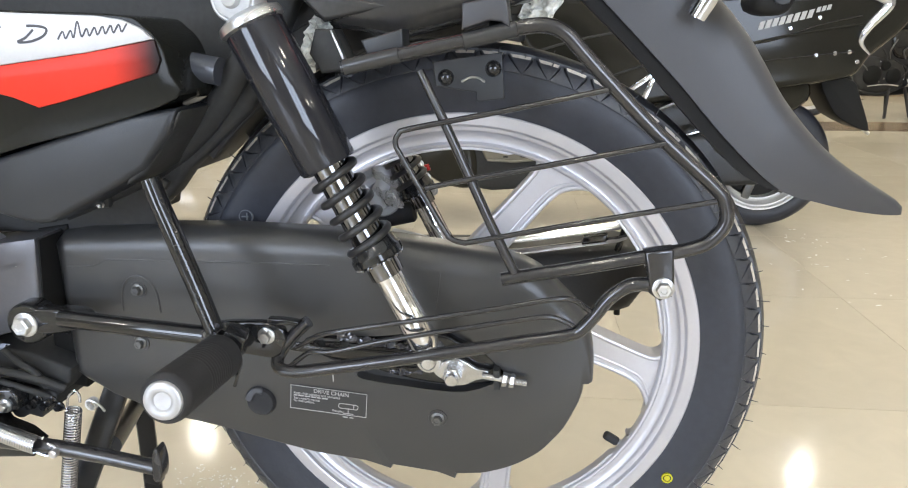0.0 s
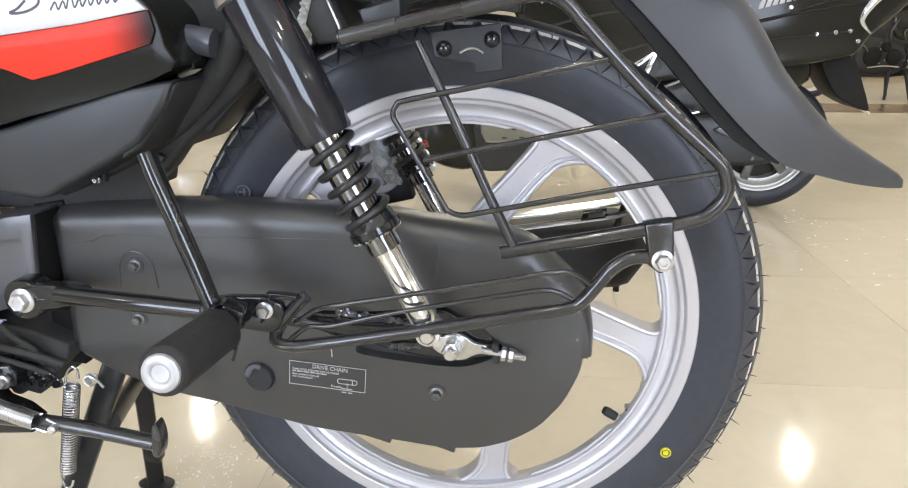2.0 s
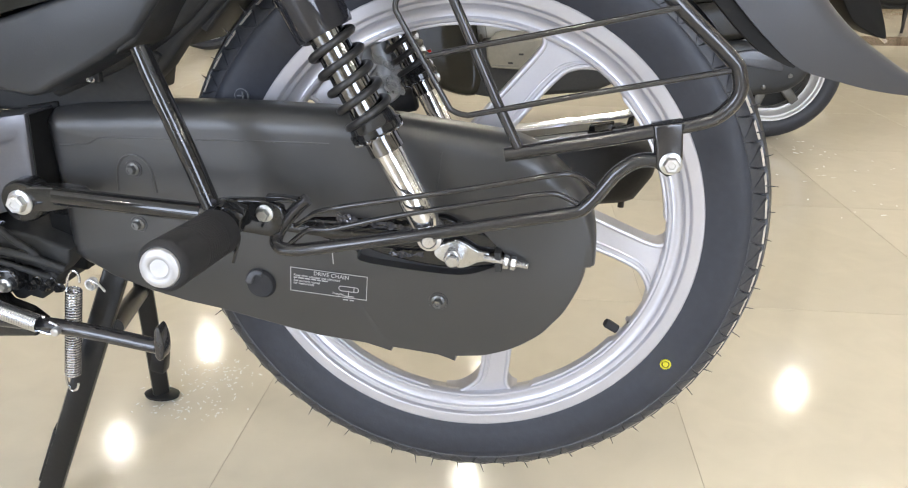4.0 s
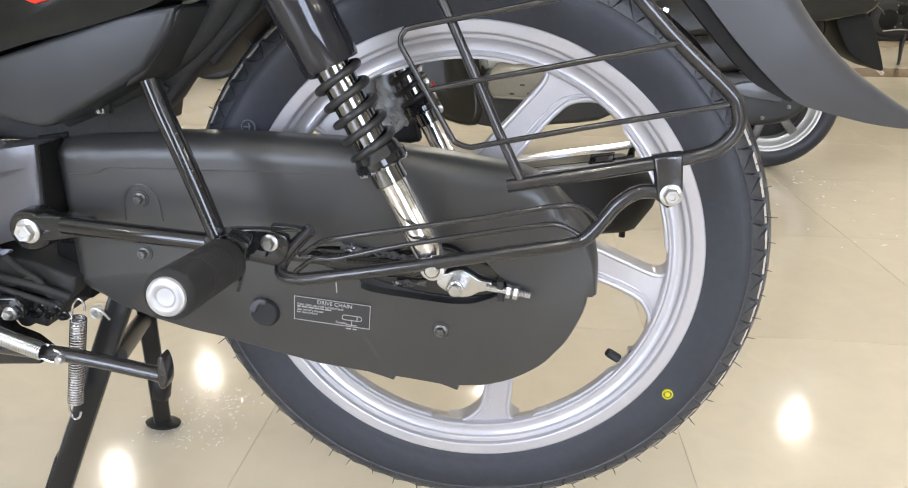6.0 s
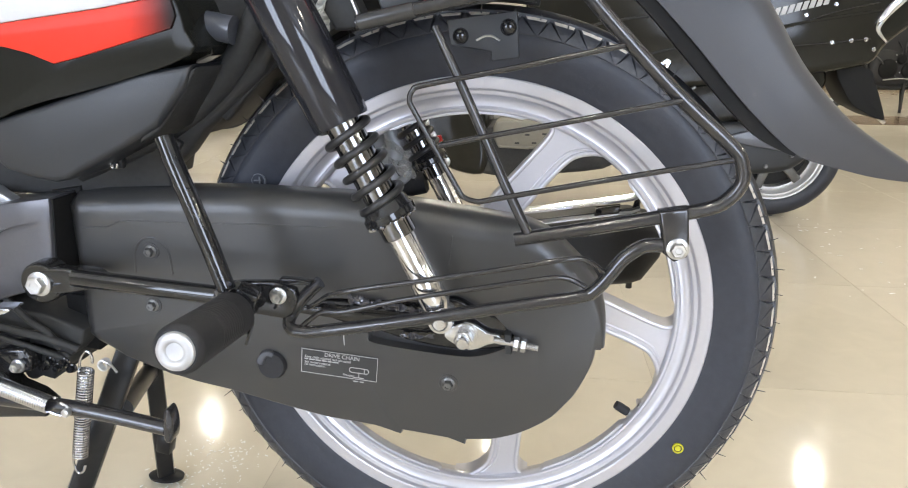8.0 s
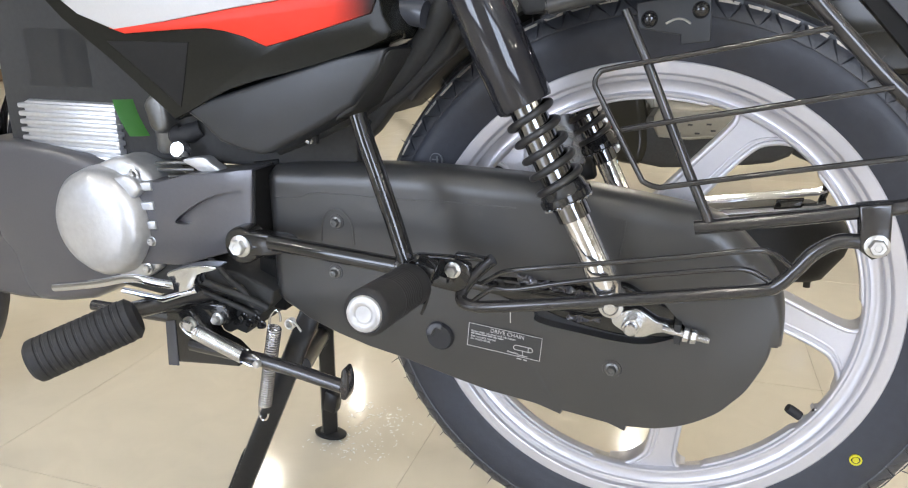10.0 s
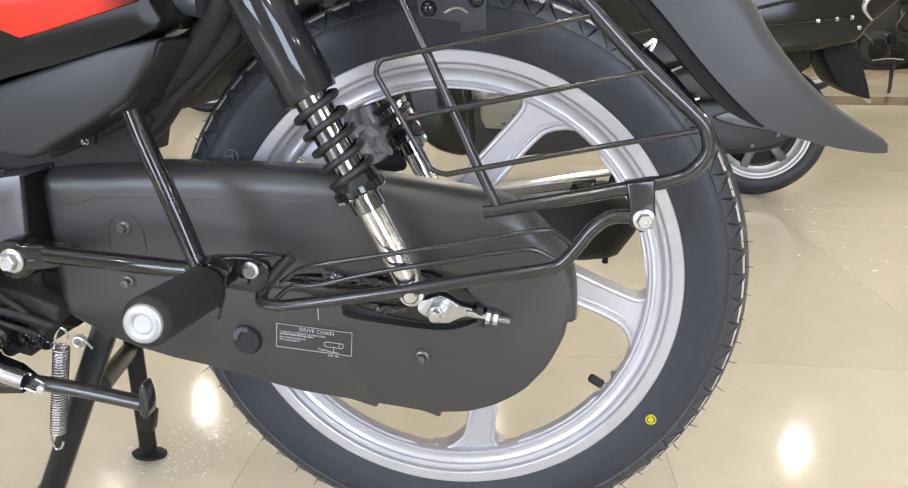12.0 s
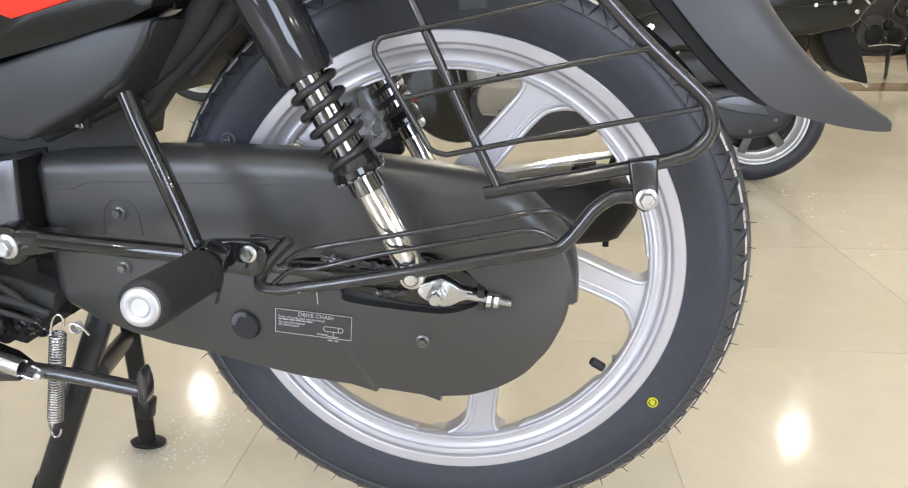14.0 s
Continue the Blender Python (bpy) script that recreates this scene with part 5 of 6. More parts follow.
add_prism(bm, smooth([(-0.60, 0.480), (-0.556, 0.470), (-0.540, 0.440), (-0.538, 0.395), (-0.548, 0.350), (-0.60, 0.330), (-0.66, 0.36), (-0.66, 0.44)], 3, True), -0.115, -0.05, 0.008)
crank = part("crankcase", bm, M_CAST, bike, "bare aluminium crankcase cover")
for x, z in ((-0.566, 0.463), (-0.551, 0.385), (-0.563, 0.350)):
    part("case_bolt", bolt((x, -0.116, z), 0.0055), M_ZINC, crank)
barrel = part("cylinder", box((-0.690, -0.02, 0.498), (0.148, 0.124, 0.08), 0.008), M_CAST, crank, "finned aluminium cylinder")
fin = mesh_of(box((-0.690, -0.02, 0), (0.155, 0.13, 0.0060), 0.0015), "fin", M_CAST)
for k in range(7):
    ob = new("fin", fin)
    ob.parent, ob.location = barrel, (0, 0, 0.470 + k * 0.0100)
carb = part("carburettor", prism(smooth([(-0.5610, 0.5420), (-0.5480, 0.5520), (-0.5330, 0.5450), (-0.5310, 0.5180), (-0.5400, 0.5080), (-0.5540, 0.5120), (-0.5600, 0.5320)], 3, True), -0.096, -0.04, 0.008, 4), M_DULL, crank, "grey cast carburettor body")
part("float_bowl", lathe([(0, 0.0), (0.012, 0.0), (0.015, 0.004), (0.0155, 0.030), (0, 0.030)], (-0.5480, -0.072, 0.4830), (0, 0, 1), 24), M_DULL, carb)
part("inlet_boot", tube(smooth([(-0.5360, -0.078, 0.5050), (-0.5200, -0.078, 0.5060), (-0.5000, -0.072, 0.5140)], 5), [0.0100, 0.0100, 0.0125, 0.0125, 0.0100, 0.0100, 0.0115, 0.0115, 0.0100, 0.0100, 0.0100], 18), M_PEG, carb, "black ribbed rubber boot")
part("cable_nut", lathe([(0, 0.014), (0.0085, 0.014), (0.0105, 0.011), (0.0110, 0.002), (0.0095, 0), (0, 0)], (-0.5150, -0.090, 0.4890), (0.15, -1, 0.35), 12), M_SATIN, crank, "bright plated cable nut")
bm = prism(smooth([(-0.5060, 0.4820), (-0.4780, 0.4870), (-0.4670, 0.4810), (-0.4560, 0.4730), (-0.4810, 0.4700), (-0.4910, 0.4740)], 3, True), -0.105, -0.090, 0.003)
part("cable_bracket", bm, M_CAST, crank, "bright cast cable bracket")
for z, x0, x1 in ((0.4775, -0.548, -0.500), (0.4700, -0.546, -0.494), (0.4630, -0.532, -0.474)):
    part("cable", tube(smooth([(x0, -0.098, z - 0.003), ((x0 + x1) / 2, -0.104, z), (x1, -0.100, z + 0.001)], 4), 0.0022, 10), M_DULL, crank, "grey control cable")
bm = bmesh.new()
cols = []
for k in range(9):
    f = k / 8
    cx, cz = -0.5785 + 0.0080 * f + 0.010 * f * f, 0.5480 - 0.0400 * f
    cols.append([bm.verts.new((cx + w, -0.121 + 0.012 * (w / 0.018) ** 2, cz)) for w in (0.0, 0.006, 0.012, 0.018)])
for p, q in zip(cols, cols[1:]):
    for i in range(3):
        bm.faces.new((p[i], p[i + 1], q[i + 1], q[i]))
bmesh.ops.solidify(bm, geom=bm.faces[:], thickness=0.0006)
part("tag", bm, M_GREEN, crank, "curled green paper tag")
part("lug", prism(smooth([(-0.5890, 0.4590), (-0.5650, 0.4630), (-0.5520, 0.4480), (-0.5640, 0.4370), (-0.5800, 0.4440)], 3, True), -0.128, -0.110, 0.005, 3), M_CAST, crank, "cast mounting lug")
for z in (0.455, 0.432, 0.409):
    part("rib", prism([(-0.560, z), (-0.541, z + 0.002), (-0.5405, z - 0.008), (-0.560, z - 0.010)], -0.121, -0.112, 0.002), M_CAST, crank)
part("down_tube", tube([(-0.640, -0.092, 0.655), (-0.600, -0.092, 0.618), (-0.505, -0.092, 0.534)], 0.012, 14), M_BLACK, bike, "black diagonal frame tube")
bm = prism(smooth([(-0.93, 0.31), (-0.93, 0.45), (-0.82, 0.485), (-0.66, 0.475), (-0.60, 0.44), (-0.60, 0.36), (-0.68, 0.285), (-0.86, 0.27)], 3, True), -0.100, 0.100, 0.014, 4)
part("engine_block", bm, M_DCAST, crank, "bare aluminium engine block")
bm = box((-0.70, -0.01, 0.588), (0.13, 0.13, 0.10), 0.016)
part("cylinder_head", bm, M_DCAST, crank, "grey cast cylinder head")
part("exhaust_pipe", tube(smooth([(-0.76, 0.03, 0.60), (-0.86, 0.04, 0.58), (-0.96, 0.05, 0.46), (-0.95, 0.06, 0.32), (-0.86, 0.08, 0.245), (-0.60, 0.12, 0.25), (-0.20, 0.18, 0.335)], 7), 0.016, 16), M_CHROME, bike, "chrome exhaust pipe")
lever = part("gear_lever", tube(smooth([(-0.66, -0.165, 0.330), (-0.590, -0.168, 0.345), (-0.537, -0.170, 0.3590), (-0.500, -0.168, 0.3570), (-0.470, -0.160, 0.3540)], 6), 0.0050, 14), M_CHROME, bike, "chrome gear lever")
part("toe_pedal", prism(smooth([(-0.482, 0.374), (-0.450, 0.3850), (-0.420, 0.3880), (-0.422, 0.3835), (-0.444, 0.3755), (-0.452, 0.3600), (-0.474, 0.3520), (-0.478, 0.3640)], 3, True), -0.175, -0.155, 0.002), M_CHROME, lever)
part("link", tube([(-0.556, -0.165, 0.340), (-0.505, -0.160, 0.3345), (-0.462, -0.155, 0.350)], 0.0038, 12), M_CHROME, lever)
prof = [(0, 0), (0.017, 0), (0.021, 0.004)] + [q for i in range(12) for q in ((0.0215, 0.008 + i * 0.008), (0.0215, 0.0125 + i * 0.008), (0.0207, 0.0135 + i * 0.008), (0.0207, 0.0155 + i * 0.008))] + [(0.021, 0.108), (0.015, 0.114), (0, 0.114)]
part("rider_footrest", lathe([(r * 1.12, h) for r, h in prof], (-0.596, -0.262, 0.288), (0.66, 0.60, 0.30), 36), M_PEG, bike, "black ribbed rubber rider footrest")
part("footrest_bar", tube([(-0.54, -0.18, 0.322), (-0.50, -0.13, 0.326), (-0.45, -0.08, 0.325)], 0.010, 14), M_TUBE, bike)

# front of the machine, ahead of the engine
FX = -1.26
bm = lathe([(0.236, 0.024), (0.252, 0.034), (0.275, 0.034), (0.296, 0.016), (0.300, 0.0), (0.296, -0.016), (0.275, -0.034), (0.252, -0.034), (0.236, -0.024)], (FX, 0, 0.300), (0, -1, 0), 72, True)
front = part("front_wheel", bm, M_RUBBER, bike, "silver cast front wheel with black tyre")
bm = lathe([(0.238, 0.025), (0.225, 0.020), (0.212, 0.012), (0.205, 0.0), (0.212, -0.012), (0.225, -0.020), (0.238, -0.025)], (FX, 0, 0.300), (0, -1, 0), 72, True)
add_lathe(bm, [(0, 0.045), (0.050, 0.045), (0.060, 0.030), (0.060, -0.030), (0.050, -0.045), (0, -0.045)], (FX, 0, 0.300), (0, -1, 0), 36)
part("rim", bm, M_ALLOY, front)
for k in range(5):
    a = radians(72 * k + 30)
    part("spoke", box((FX + 0.13 * math.cos(a), 0, 0.300 + 0.13 * math.sin(a)), (0.17, 0.020, 0.030), 0.005, Matrix.Rotation(-a, 3, "Y")), M_ALLOY, front)
for y in (-0.085, 0.085):
    part("fork_leg", tube([(FX, y, 0.300), (FX + 0.10, y, 0.52), (FX + 0.26, y, 0.92)], [0.022, 0.022, 0.015], 18), M_CAST, bike, "cast fork leg")
part("front_mudguard", prism([*arc(FX, 0.300, 0.335, 25, 175, 20), *arc(FX, 0.300, 0.322, 175, 25, 20)], -0.055, 0.055, 0.005), M_GLOSS, bike, "black front mudguard")
part("fuel_tank", prism(smooth([(-0.98, 0.78), (-1.00, 0.90), (-0.88, 0.98), (-0.68, 0.96), (-0.54, 0.88), (-0.50, 0.76), (-0.70, 0.73)], 4, True), -0.135, 0.135, 0.050, 5), M_GLOSS, bike, "black gloss fuel tank", 60)
part("seat", prism(smooth([(-0.54, 0.80), (-0.52, 0.86), (-0.30, 0.83), (0.00, 0.87), (0.14, 0.90), (0.15, 0.84), (-0.05, 0.80), (-0.30, 0.77)], 4, True), -0.125, 0.125, 0.030, 4), M_BLACK, bike, "black vinyl seat", 60)
part("handlebar", tube(smooth([(-0.80, -0.36, 1.05), (-0.94, -0.20, 1.06), (-1.00, 0.0, 0.98), (-0.94, 0.20, 1.06), (-0.80, 0.36, 1.05)], 6), 0.012, 14), M_CHROME, bike, "chrome handlebar")
part("headlamp", lathe([(0, 0.10), (0.070, 0.09), (0.095, 0.05), (0.100, 0.0), (0.060, -0.06), (0, -0.07)], (-1.08, 0, 0.86), (-1, 0, -0.1), 40), M_GLOSS, bike, "black headlamp cowl")
part("front_down_tube", tube(smooth([(-0.99, 0, 0.90), (-0.97, 0, 0.60), (-0.95, 0, 0.38), (-0.90, 0, 0.27)], 5), 0.018, 16), M_TUBE, bike, "black frame down tube")
part("top_tube", tube(smooth([(-1.00, 0, 0.86), (-0.75, 0, 0.76), (-0.45, 0, 0.72)], 5), 0.020, 16), M_TUBE, bike, "black frame top tube")

# far side: silencer with bright shield, brake linkage, pillion footrest
body = [(-0.240, 0.318), (-0.100, 0.318), (0.060, 0.3245), (0.150, 0.3315), (0.180, 0.3355), (0.193, 0.3410), (0.2130, 0.3720), (0.2170, 0.3880), (0.2150, 0.4020), (0.205, 0.4150), (0.176, 0.4220), (0.060, 0.4120), (-0.240, 0.4020)]
sil = part("silencer", prism(body, 0.128, 0.232, 0.022, 5), M_MATT, bike, "matt black exhaust silencer with bright heat shield", 50)
bm = bmesh.new()
for z, y0, y1, rise in ((-0.001, 0.117, 0.121, 0.0060), (0.0125, 0.124, 0.136, 0.0065)):
    rows = []
    for x, h in ((-0.15, 0.402), (-0.02, 0.4080), (0.055, 0.4140), (0.12, 0.4250), (0.172, 0.4340), (0.181, 0.4380)):
        rows.append([bm.verts.new((x, y, h + z + dz)) for y, dz in ((y0, 0.0), (y0 + 0.001, rise * 0.4), (y1, rise), (y1 + 0.004, rise * 0.9), (y1 + 0.002, 0.0))])
    for p, q in zip(rows, rows[1:]):
        for i in range(5):
            bm.faces.new((p[i], p[(i + 1) % 5], q[(i + 1) % 5], q[i]))
    bm.faces.new(rows[0])
    bm.faces.new(rows[-1])
part("heat_shield", bm, M_CHROME, sil, "bright folded heat shield")
part("shield_clip", prism([(0.128, 0.4300), (0.156, 0.4345), (0.158, 0.4430), (0.130, 0.4385)], 0.1150, 0.126, 0.001), M_GLOSS, sil)
part("hanger", tube([(0.182, 0.130, 0.490), (0.180, 0.130, 0.450), (0.172, 0.140, 0.412)], 0.004, 10), M_GLOSS, sil)
part("end_pin", lathe([(0, 0.008), (0.004, 0.008), (0.004, 0), (0, 0)], (0.178, 0.145, 0.338), (0, 0, -1), 12), M_BLACK, sil)
bm = lathe([(0, 0.004), (0.016, 0.004), (0.018, 0.008), (0.028, 0.008), (0.033, 0.004), (0.036, -0.004), (0.036, -0.012), (0, -0.012)], (-0.135, 0.165, 0.500), (0, -1, 0), 36)
add_tube(bm, smooth([(-0.128, 0.150, 0.520), (-0.120, 0.150, 0.495), (-0.132, 0.150, 0.470), (-0.126, 0.150, 0.455)], 5), 0.010, 14)
add_lathe(bm, [(0.016, 0.004), (0.018, 0.007), (0.026, 0.007), (0.028, 0.003), (0.028, -0.008), (0.016, -0.008)], (-0.126, 0.155, 0.474), (0, -1, 0), 32, True)
bk = part("footrest_hanger", bm, M_BARE, bike, "bare cast footrest hanger behind the wheel")
for x, z in ((-0.148, 0.482), (-0.112, 0.470), (-0.118, 0.512), (-0.105, 0.488)):
    part("hanger_bolt", bolt((x, 0.150, z), 0.0065), M_ZINC, bk)
part("far_footrest", rod_between((-0.152, 0.165, 0.438), (-0.085, 0.175, 0.452), 0.016, 24, 0.004), M_PEG, bk)
for k, (c0, c1, r, w, n) in enumerate((((-0.128, 0.522), (-0.112, 0.480), 0.011, 0.010, 1.6), ((-0.112, 0.512), (-0.104, 0.462), 0.010, 0.008, 1.9), ((-0.124, 0.486), (-0.100, 0.468), 0.009, 0.012, 1.2))):
    bm = bmesh.new()
    rows = []
    for i in range(49):
        f = i / 48
        a = 2 * math.pi * n * f + k
        c = Vector((c0[0] + (c1[0] - c0[0]) * f + r * math.cos(a), 0.142 + r * math.sin(a), c0[1] + (c1[1] - c0[1]) * f))
        rows.append([bm.verts.new(c + Vector((0.002 * noise.noise(c * 160 + Vector((j, 0, 0))), 0.002 * noise.noise(c * 190), w * (j / 3 - 0.5) + 0.003 * noise.noise(c * 120)))) for j in range(4)])
    for p, q in zip(rows, rows[1:]):
        for j in range(3):
            bm.faces.new((p[j], p[j + 1], q[j + 1], q[j]))
    part("film_scrap", bm, M_CLEAR, bk, "curled clear film round the hanger", 40)
rf = part("reflector", prism([(-0.080, 0.508), (-0.069, 0.511), (-0.066, 0.503), (-0.077, 0.499)], 0.180, 0.188, 0.002), M_REFLEX, bike, "red side reflector")
for k in range(4):
    part("reflector_nut", bolt((-0.0895 + 0.009 * k, 0.176, 0.5270 - 0.0165 * k), 0.0056), M_ZINC, rf)

# ---- the showroom ----


def wall(name, x0, x1, y0, y1, z0=0.0, z1=ROOM_Z, mat=M_WALL):
    ob = part(name, box(((x0 + x1) / 2, (y0 + y1) / 2, (z0 + z1) / 2), (x1 - x0, y1 - y0, z1 - z0)), mat)
    return tagged(ob, "plain cream painted showroom wall", "wall", kind="structure")


RX, Y0, Y1 = ROOM_X, ROOM_Y0, ROOM_Y1
wall("wall_north", -RX - 0.2, RX + 0.2, Y1, Y1 + 0.2)
wall("wall_west", -RX - 0.2, -RX, Y0, Y1)
wall("wall_east", RX, RX + 0.2, Y0, Y1)
bm = bmesh.new()
edges = [-RX - 0.2, *[v for w in WINDOWS for v in w], RX + 0.2]
for a, b in zip(edges[::2], edges[1::2]):
    add_box(bm, ((a + b) / 2, Y0 - 0.1, ROOM_Z / 2), (b - a, 0.2, ROOM_Z))
for a, b in WINDOWS:
    add_box(bm, ((a + b) / 2, Y0 - 0.1, 0.15), (b - a, 0.2, 0.30))
    add_box(bm, ((a + b) / 2, Y0 - 0.1, 2.80), (b - a, 0.2, 0.40))
tagged(part("wall_south", bm, M_WALL), "cream painted wall with two assumed shop windows, unseen", "wall", kind="structure")
for i, (a, b) in enumerate(WINDOWS):
    bm = bmesh.new()
    for c, s in (((a + 0.03, 1.45), (0.06, 2.30)), ((b - 0.03, 1.45), (0.06, 2.30)), (((a + b) / 2, 1.45), (0.06, 2.30)), (((a + b) / 2, 0.33), (b - a, 0.06)), (((a + b) / 2, 2.57), (b - a, 0.06))):
        add_box(bm, (c[0], Y0 - 0.08, c[1]), (s[0], 0.06, s[1]), 0.004)
    win = tagged(part("window_%d" % (i + 1), bm, M_GREY), "large aluminium framed shop window, unseen and assumed", "window", kind="structure")
    pane = part("pane", box(((a + b) / 2, Y0 - 0.13, 1.45), (b - a, 0.008, 2.24)), M_GLASS, win)
    pane.visible_shadow = False
bm = bmesh.new()
for c, s in (((0, Y1 - 0.01, 0.05), (2 * RX, 0.02, 0.10)), ((-RX + 0.01, (Y0 + Y1) / 2, 0.05), (0.02, Y1 - Y0 - 0.05, 0.10)), ((RX - 0.01, (Y0 + Y1) / 2, 0.05), (0.02, Y1 - Y0 - 0.05, 0.10))):
    add_box(bm, c, s, 0.003)
tagged(part("baseboard", bm, M_BROWN), "brown tiled baseboard", "baseboard", kind="structure")
tagged(part("ceiling", box((0, (Y0 + Y1) / 2, ROOM_Z + 0.06), (2 * RX + 0.4, Y1 - Y0 + 0.4, 0.12)), M_CEIL), "plain white showroom ceiling", "ceiling", kind="structure")

# ceiling downlights
first = None
LX, LY = (-3.06, -0.35, 2.37, 5.10), (-3.0, -1.4, 0.4, 2.0, 3.48, 5.03, 6.6, 8.1)
for x in LX:
    for y in LY:
        if first is None:
            first = thing("downlight", "round recessed white ceiling downlight, lit", "downlight", "ceiling downlights")
            part("bezel", lathe([(0.150, 0.0), (0.168, 0.0), (0.170, 0.006), (0.164, 0.010), (0.150, 0.010)], (0, 0, 0), (0, 0, -1), 36, True), M_CEIL, first)
            part("glow_cone", lathe([(0.085, 0.002), (0.150, 0.008), (0.150, 0.0), (0.085, 0.0)], (0, 0, 0), (0, 0, -1), 36, True), M_CONE, first)
            part("diffuser", lathe([(0, 0.095), (0.020, 0.092), (0.036, 0.078), (0.046, 0.055), (0.050, 0.025), (0.050, 0.0), (0, 0.0)], (0, 0, 0), (0, 0, -1), 32), M_LAMP, first)
            first.matrix_world = Matrix.Translation((x, y, ROOM_Z))
        else:
            copy_thing(first, Matrix.Translation((x, y, ROOM_Z)))

# pale flakes on the tiles, painted in for glints of lamplight


def flakes(x0, x1, y0, y1, n, seed, size, lean, mat=M_FLAKE):
    rng = random.Random(seed)
    bm = bmesh.new()
    for k in range(n):
        x, y, r = rng.gauss((x0 + x1) / 2, (x1 - x0) * 0.26), rng.uniform(y0, y1), rng.uniform(0.4, 1.0) * size
        tilt = Euler((radians(rng.gauss(-1.2, lean)), radians(rng.gauss(0, lean * 0.7)), rng.uniform(0, 6.28))).to_matrix().to_4x4()
        m = Matrix.Translation((x, y, 0.0013)) @ tilt @ Matrix.Diagonal((rng.uniform(0.7, 2.4), 0.8, 1, 1))
        bmesh.ops.create_cone(bm, cap_ends=True, segments=6, radius1=r, radius2=r, depth=0.0004, matrix=m)
    ob = part("glint_flake", bm, mat)
    tagged(ob, "tiny pale flakes painted in as glints on the floor tiles", "flakes", kind="stuff")


flakes(-0.490, -0.355, 0.07, 0.235, 200, 1, 0.0019, 2.6)
flakes(0.90, 1.06, 1.55, 1.96, 20, 2, 0.0054, 4, M_GLINT)
flakes(0.80, 1.02, 1.10, 1.50, 14, 5, 0.0046, 4, M_GLINT)
flakes(1.00, 1.35, 1.30, 1.75, 7, 7, 0.0040, 4, M_GLINT)

# ---- the scooter behind ----
SY = 1.98
scooter = thing("scooter", "dark bronze gloss scooter parked behind the motorcycle", "scooter")
rear = [(-0.02, 0.66), (0.06, 0.56), (0.14, 0.50), (0.30, 0.44), (0.52, 0.46), (0.75, 0.490), (0.95, 0.522), (1.065, 0.548), (1.11, 0.610), (1.20, 0.70), (1.24, 0.80), (1.05, 0.835), (0.60, 0.805), (0.20, 0.80), (0.0, 0.80), (-0.04, 0.73)]
cowl = part("rear_cowl", prism(smooth(rear, 4, True), SY - 0.185, SY + 0.185, 0.050, 7), M_SCOOT, scooter, "dark gloss rear cowl with silver lettering bars", 60)
part("seat", prism(smooth([(0.02, 0.795), (0.10, 0.77), (0.60, 0.80), (1.05, 0.83), (1.12, 0.86), (0.98, 0.90), (0.60, 0.87), (0.15, 0.86)], 4, True), SY - 0.15, SY + 0.15, 0.05, 5), M_BLACK, scooter, "black vinyl seat", 60)
for k in range(8):
    x, z = 0.748 + k * 0.0208, 0.6900 + k * 0.0051
    part("badge_bar", prism([(x, z), (x + 0.0150, z + 0.0036), (x + 0.0215, z + 0.0300), (x + 0.0065, z + 0.0264)], SY - 0.187, SY - 0.183), M_WHITE, cowl, "slanted silver badge bar")
for k in range(3):
    x = 0.920 + k * 0.0155
    part("badge_bar", prism([(x, 0.744 + k * 0.0035), (x + 0.011, 0.7465 + k * 0.0035), (x + 0.014, 0.7625 + k * 0.0035), (x + 0.003, 0.7600 + k * 0.0035)], SY - 0.187, SY - 0.183), M_WHITE, cowl, "slanted silver badge bar")
part("trim_line", tube(at_y(smooth([(0.70, 0.640), (0.85, 0.675), (1.0, 0.70), (1.10, 0.715)], 5), SY - 0.186), 0.005, 8), M_SCOOT, cowl)
part("seam", tube(at_y(smooth([(0.60, 0.570), (0.82, 0.600), (0.95, 0.614), (1.05, 0.625)], 5), SY - 0.186), 0.0030, 8), M_GLOSS, cowl)
part("seam", tube(at_y(smooth([(0.62, 0.640), (0.78, 0.655), (0.93, 0.705), (1.06, 0.735)], 5), SY - 0.186), 0.0030, 8), M_GLOSS, cowl)
for x, z in ((0.9375, 0.6132), (0.9944, 0.6192), (1.0373, 0.6237), (1.0655, 0.5930), (0.8474, 0.6960), (0.9332, 0.7290)):
    part("screw", bolt((x, SY - 0.186, z), 0.0052), M_CHROME, cowl)
trim = smooth([(0.871, SY - 0.184, 0.8142), (0.995, SY - 0.186, 0.8125), (1.094, SY - 0.184, 0.7961), (1.1360, SY - 0.182, 0.7692), (1.0842, SY - 0.186, 0.7015), (1.0675, SY - 0.186, 0.6554), (1.0990, SY - 0.184, 0.6164)], 6)
part("tail_trim", tube(trim, [0.004 + 0.017 * math.sin(math.pi * min(1.0, 0.05 + (i / len(trim)) ** 0.75)) for i in range(len(trim))], 14), M_CHROME, scooter, "bright chrome tail trim")
part("grab_rail", tube(smooth([(1.00, SY - 0.165, 0.842), (1.12, SY - 0.168, 0.838), (1.22, SY - 0.15, 0.826), (1.30, SY - 0.08, 0.818)], 5), 0.014, 14), M_CHROME, scooter, "chrome grab rail")
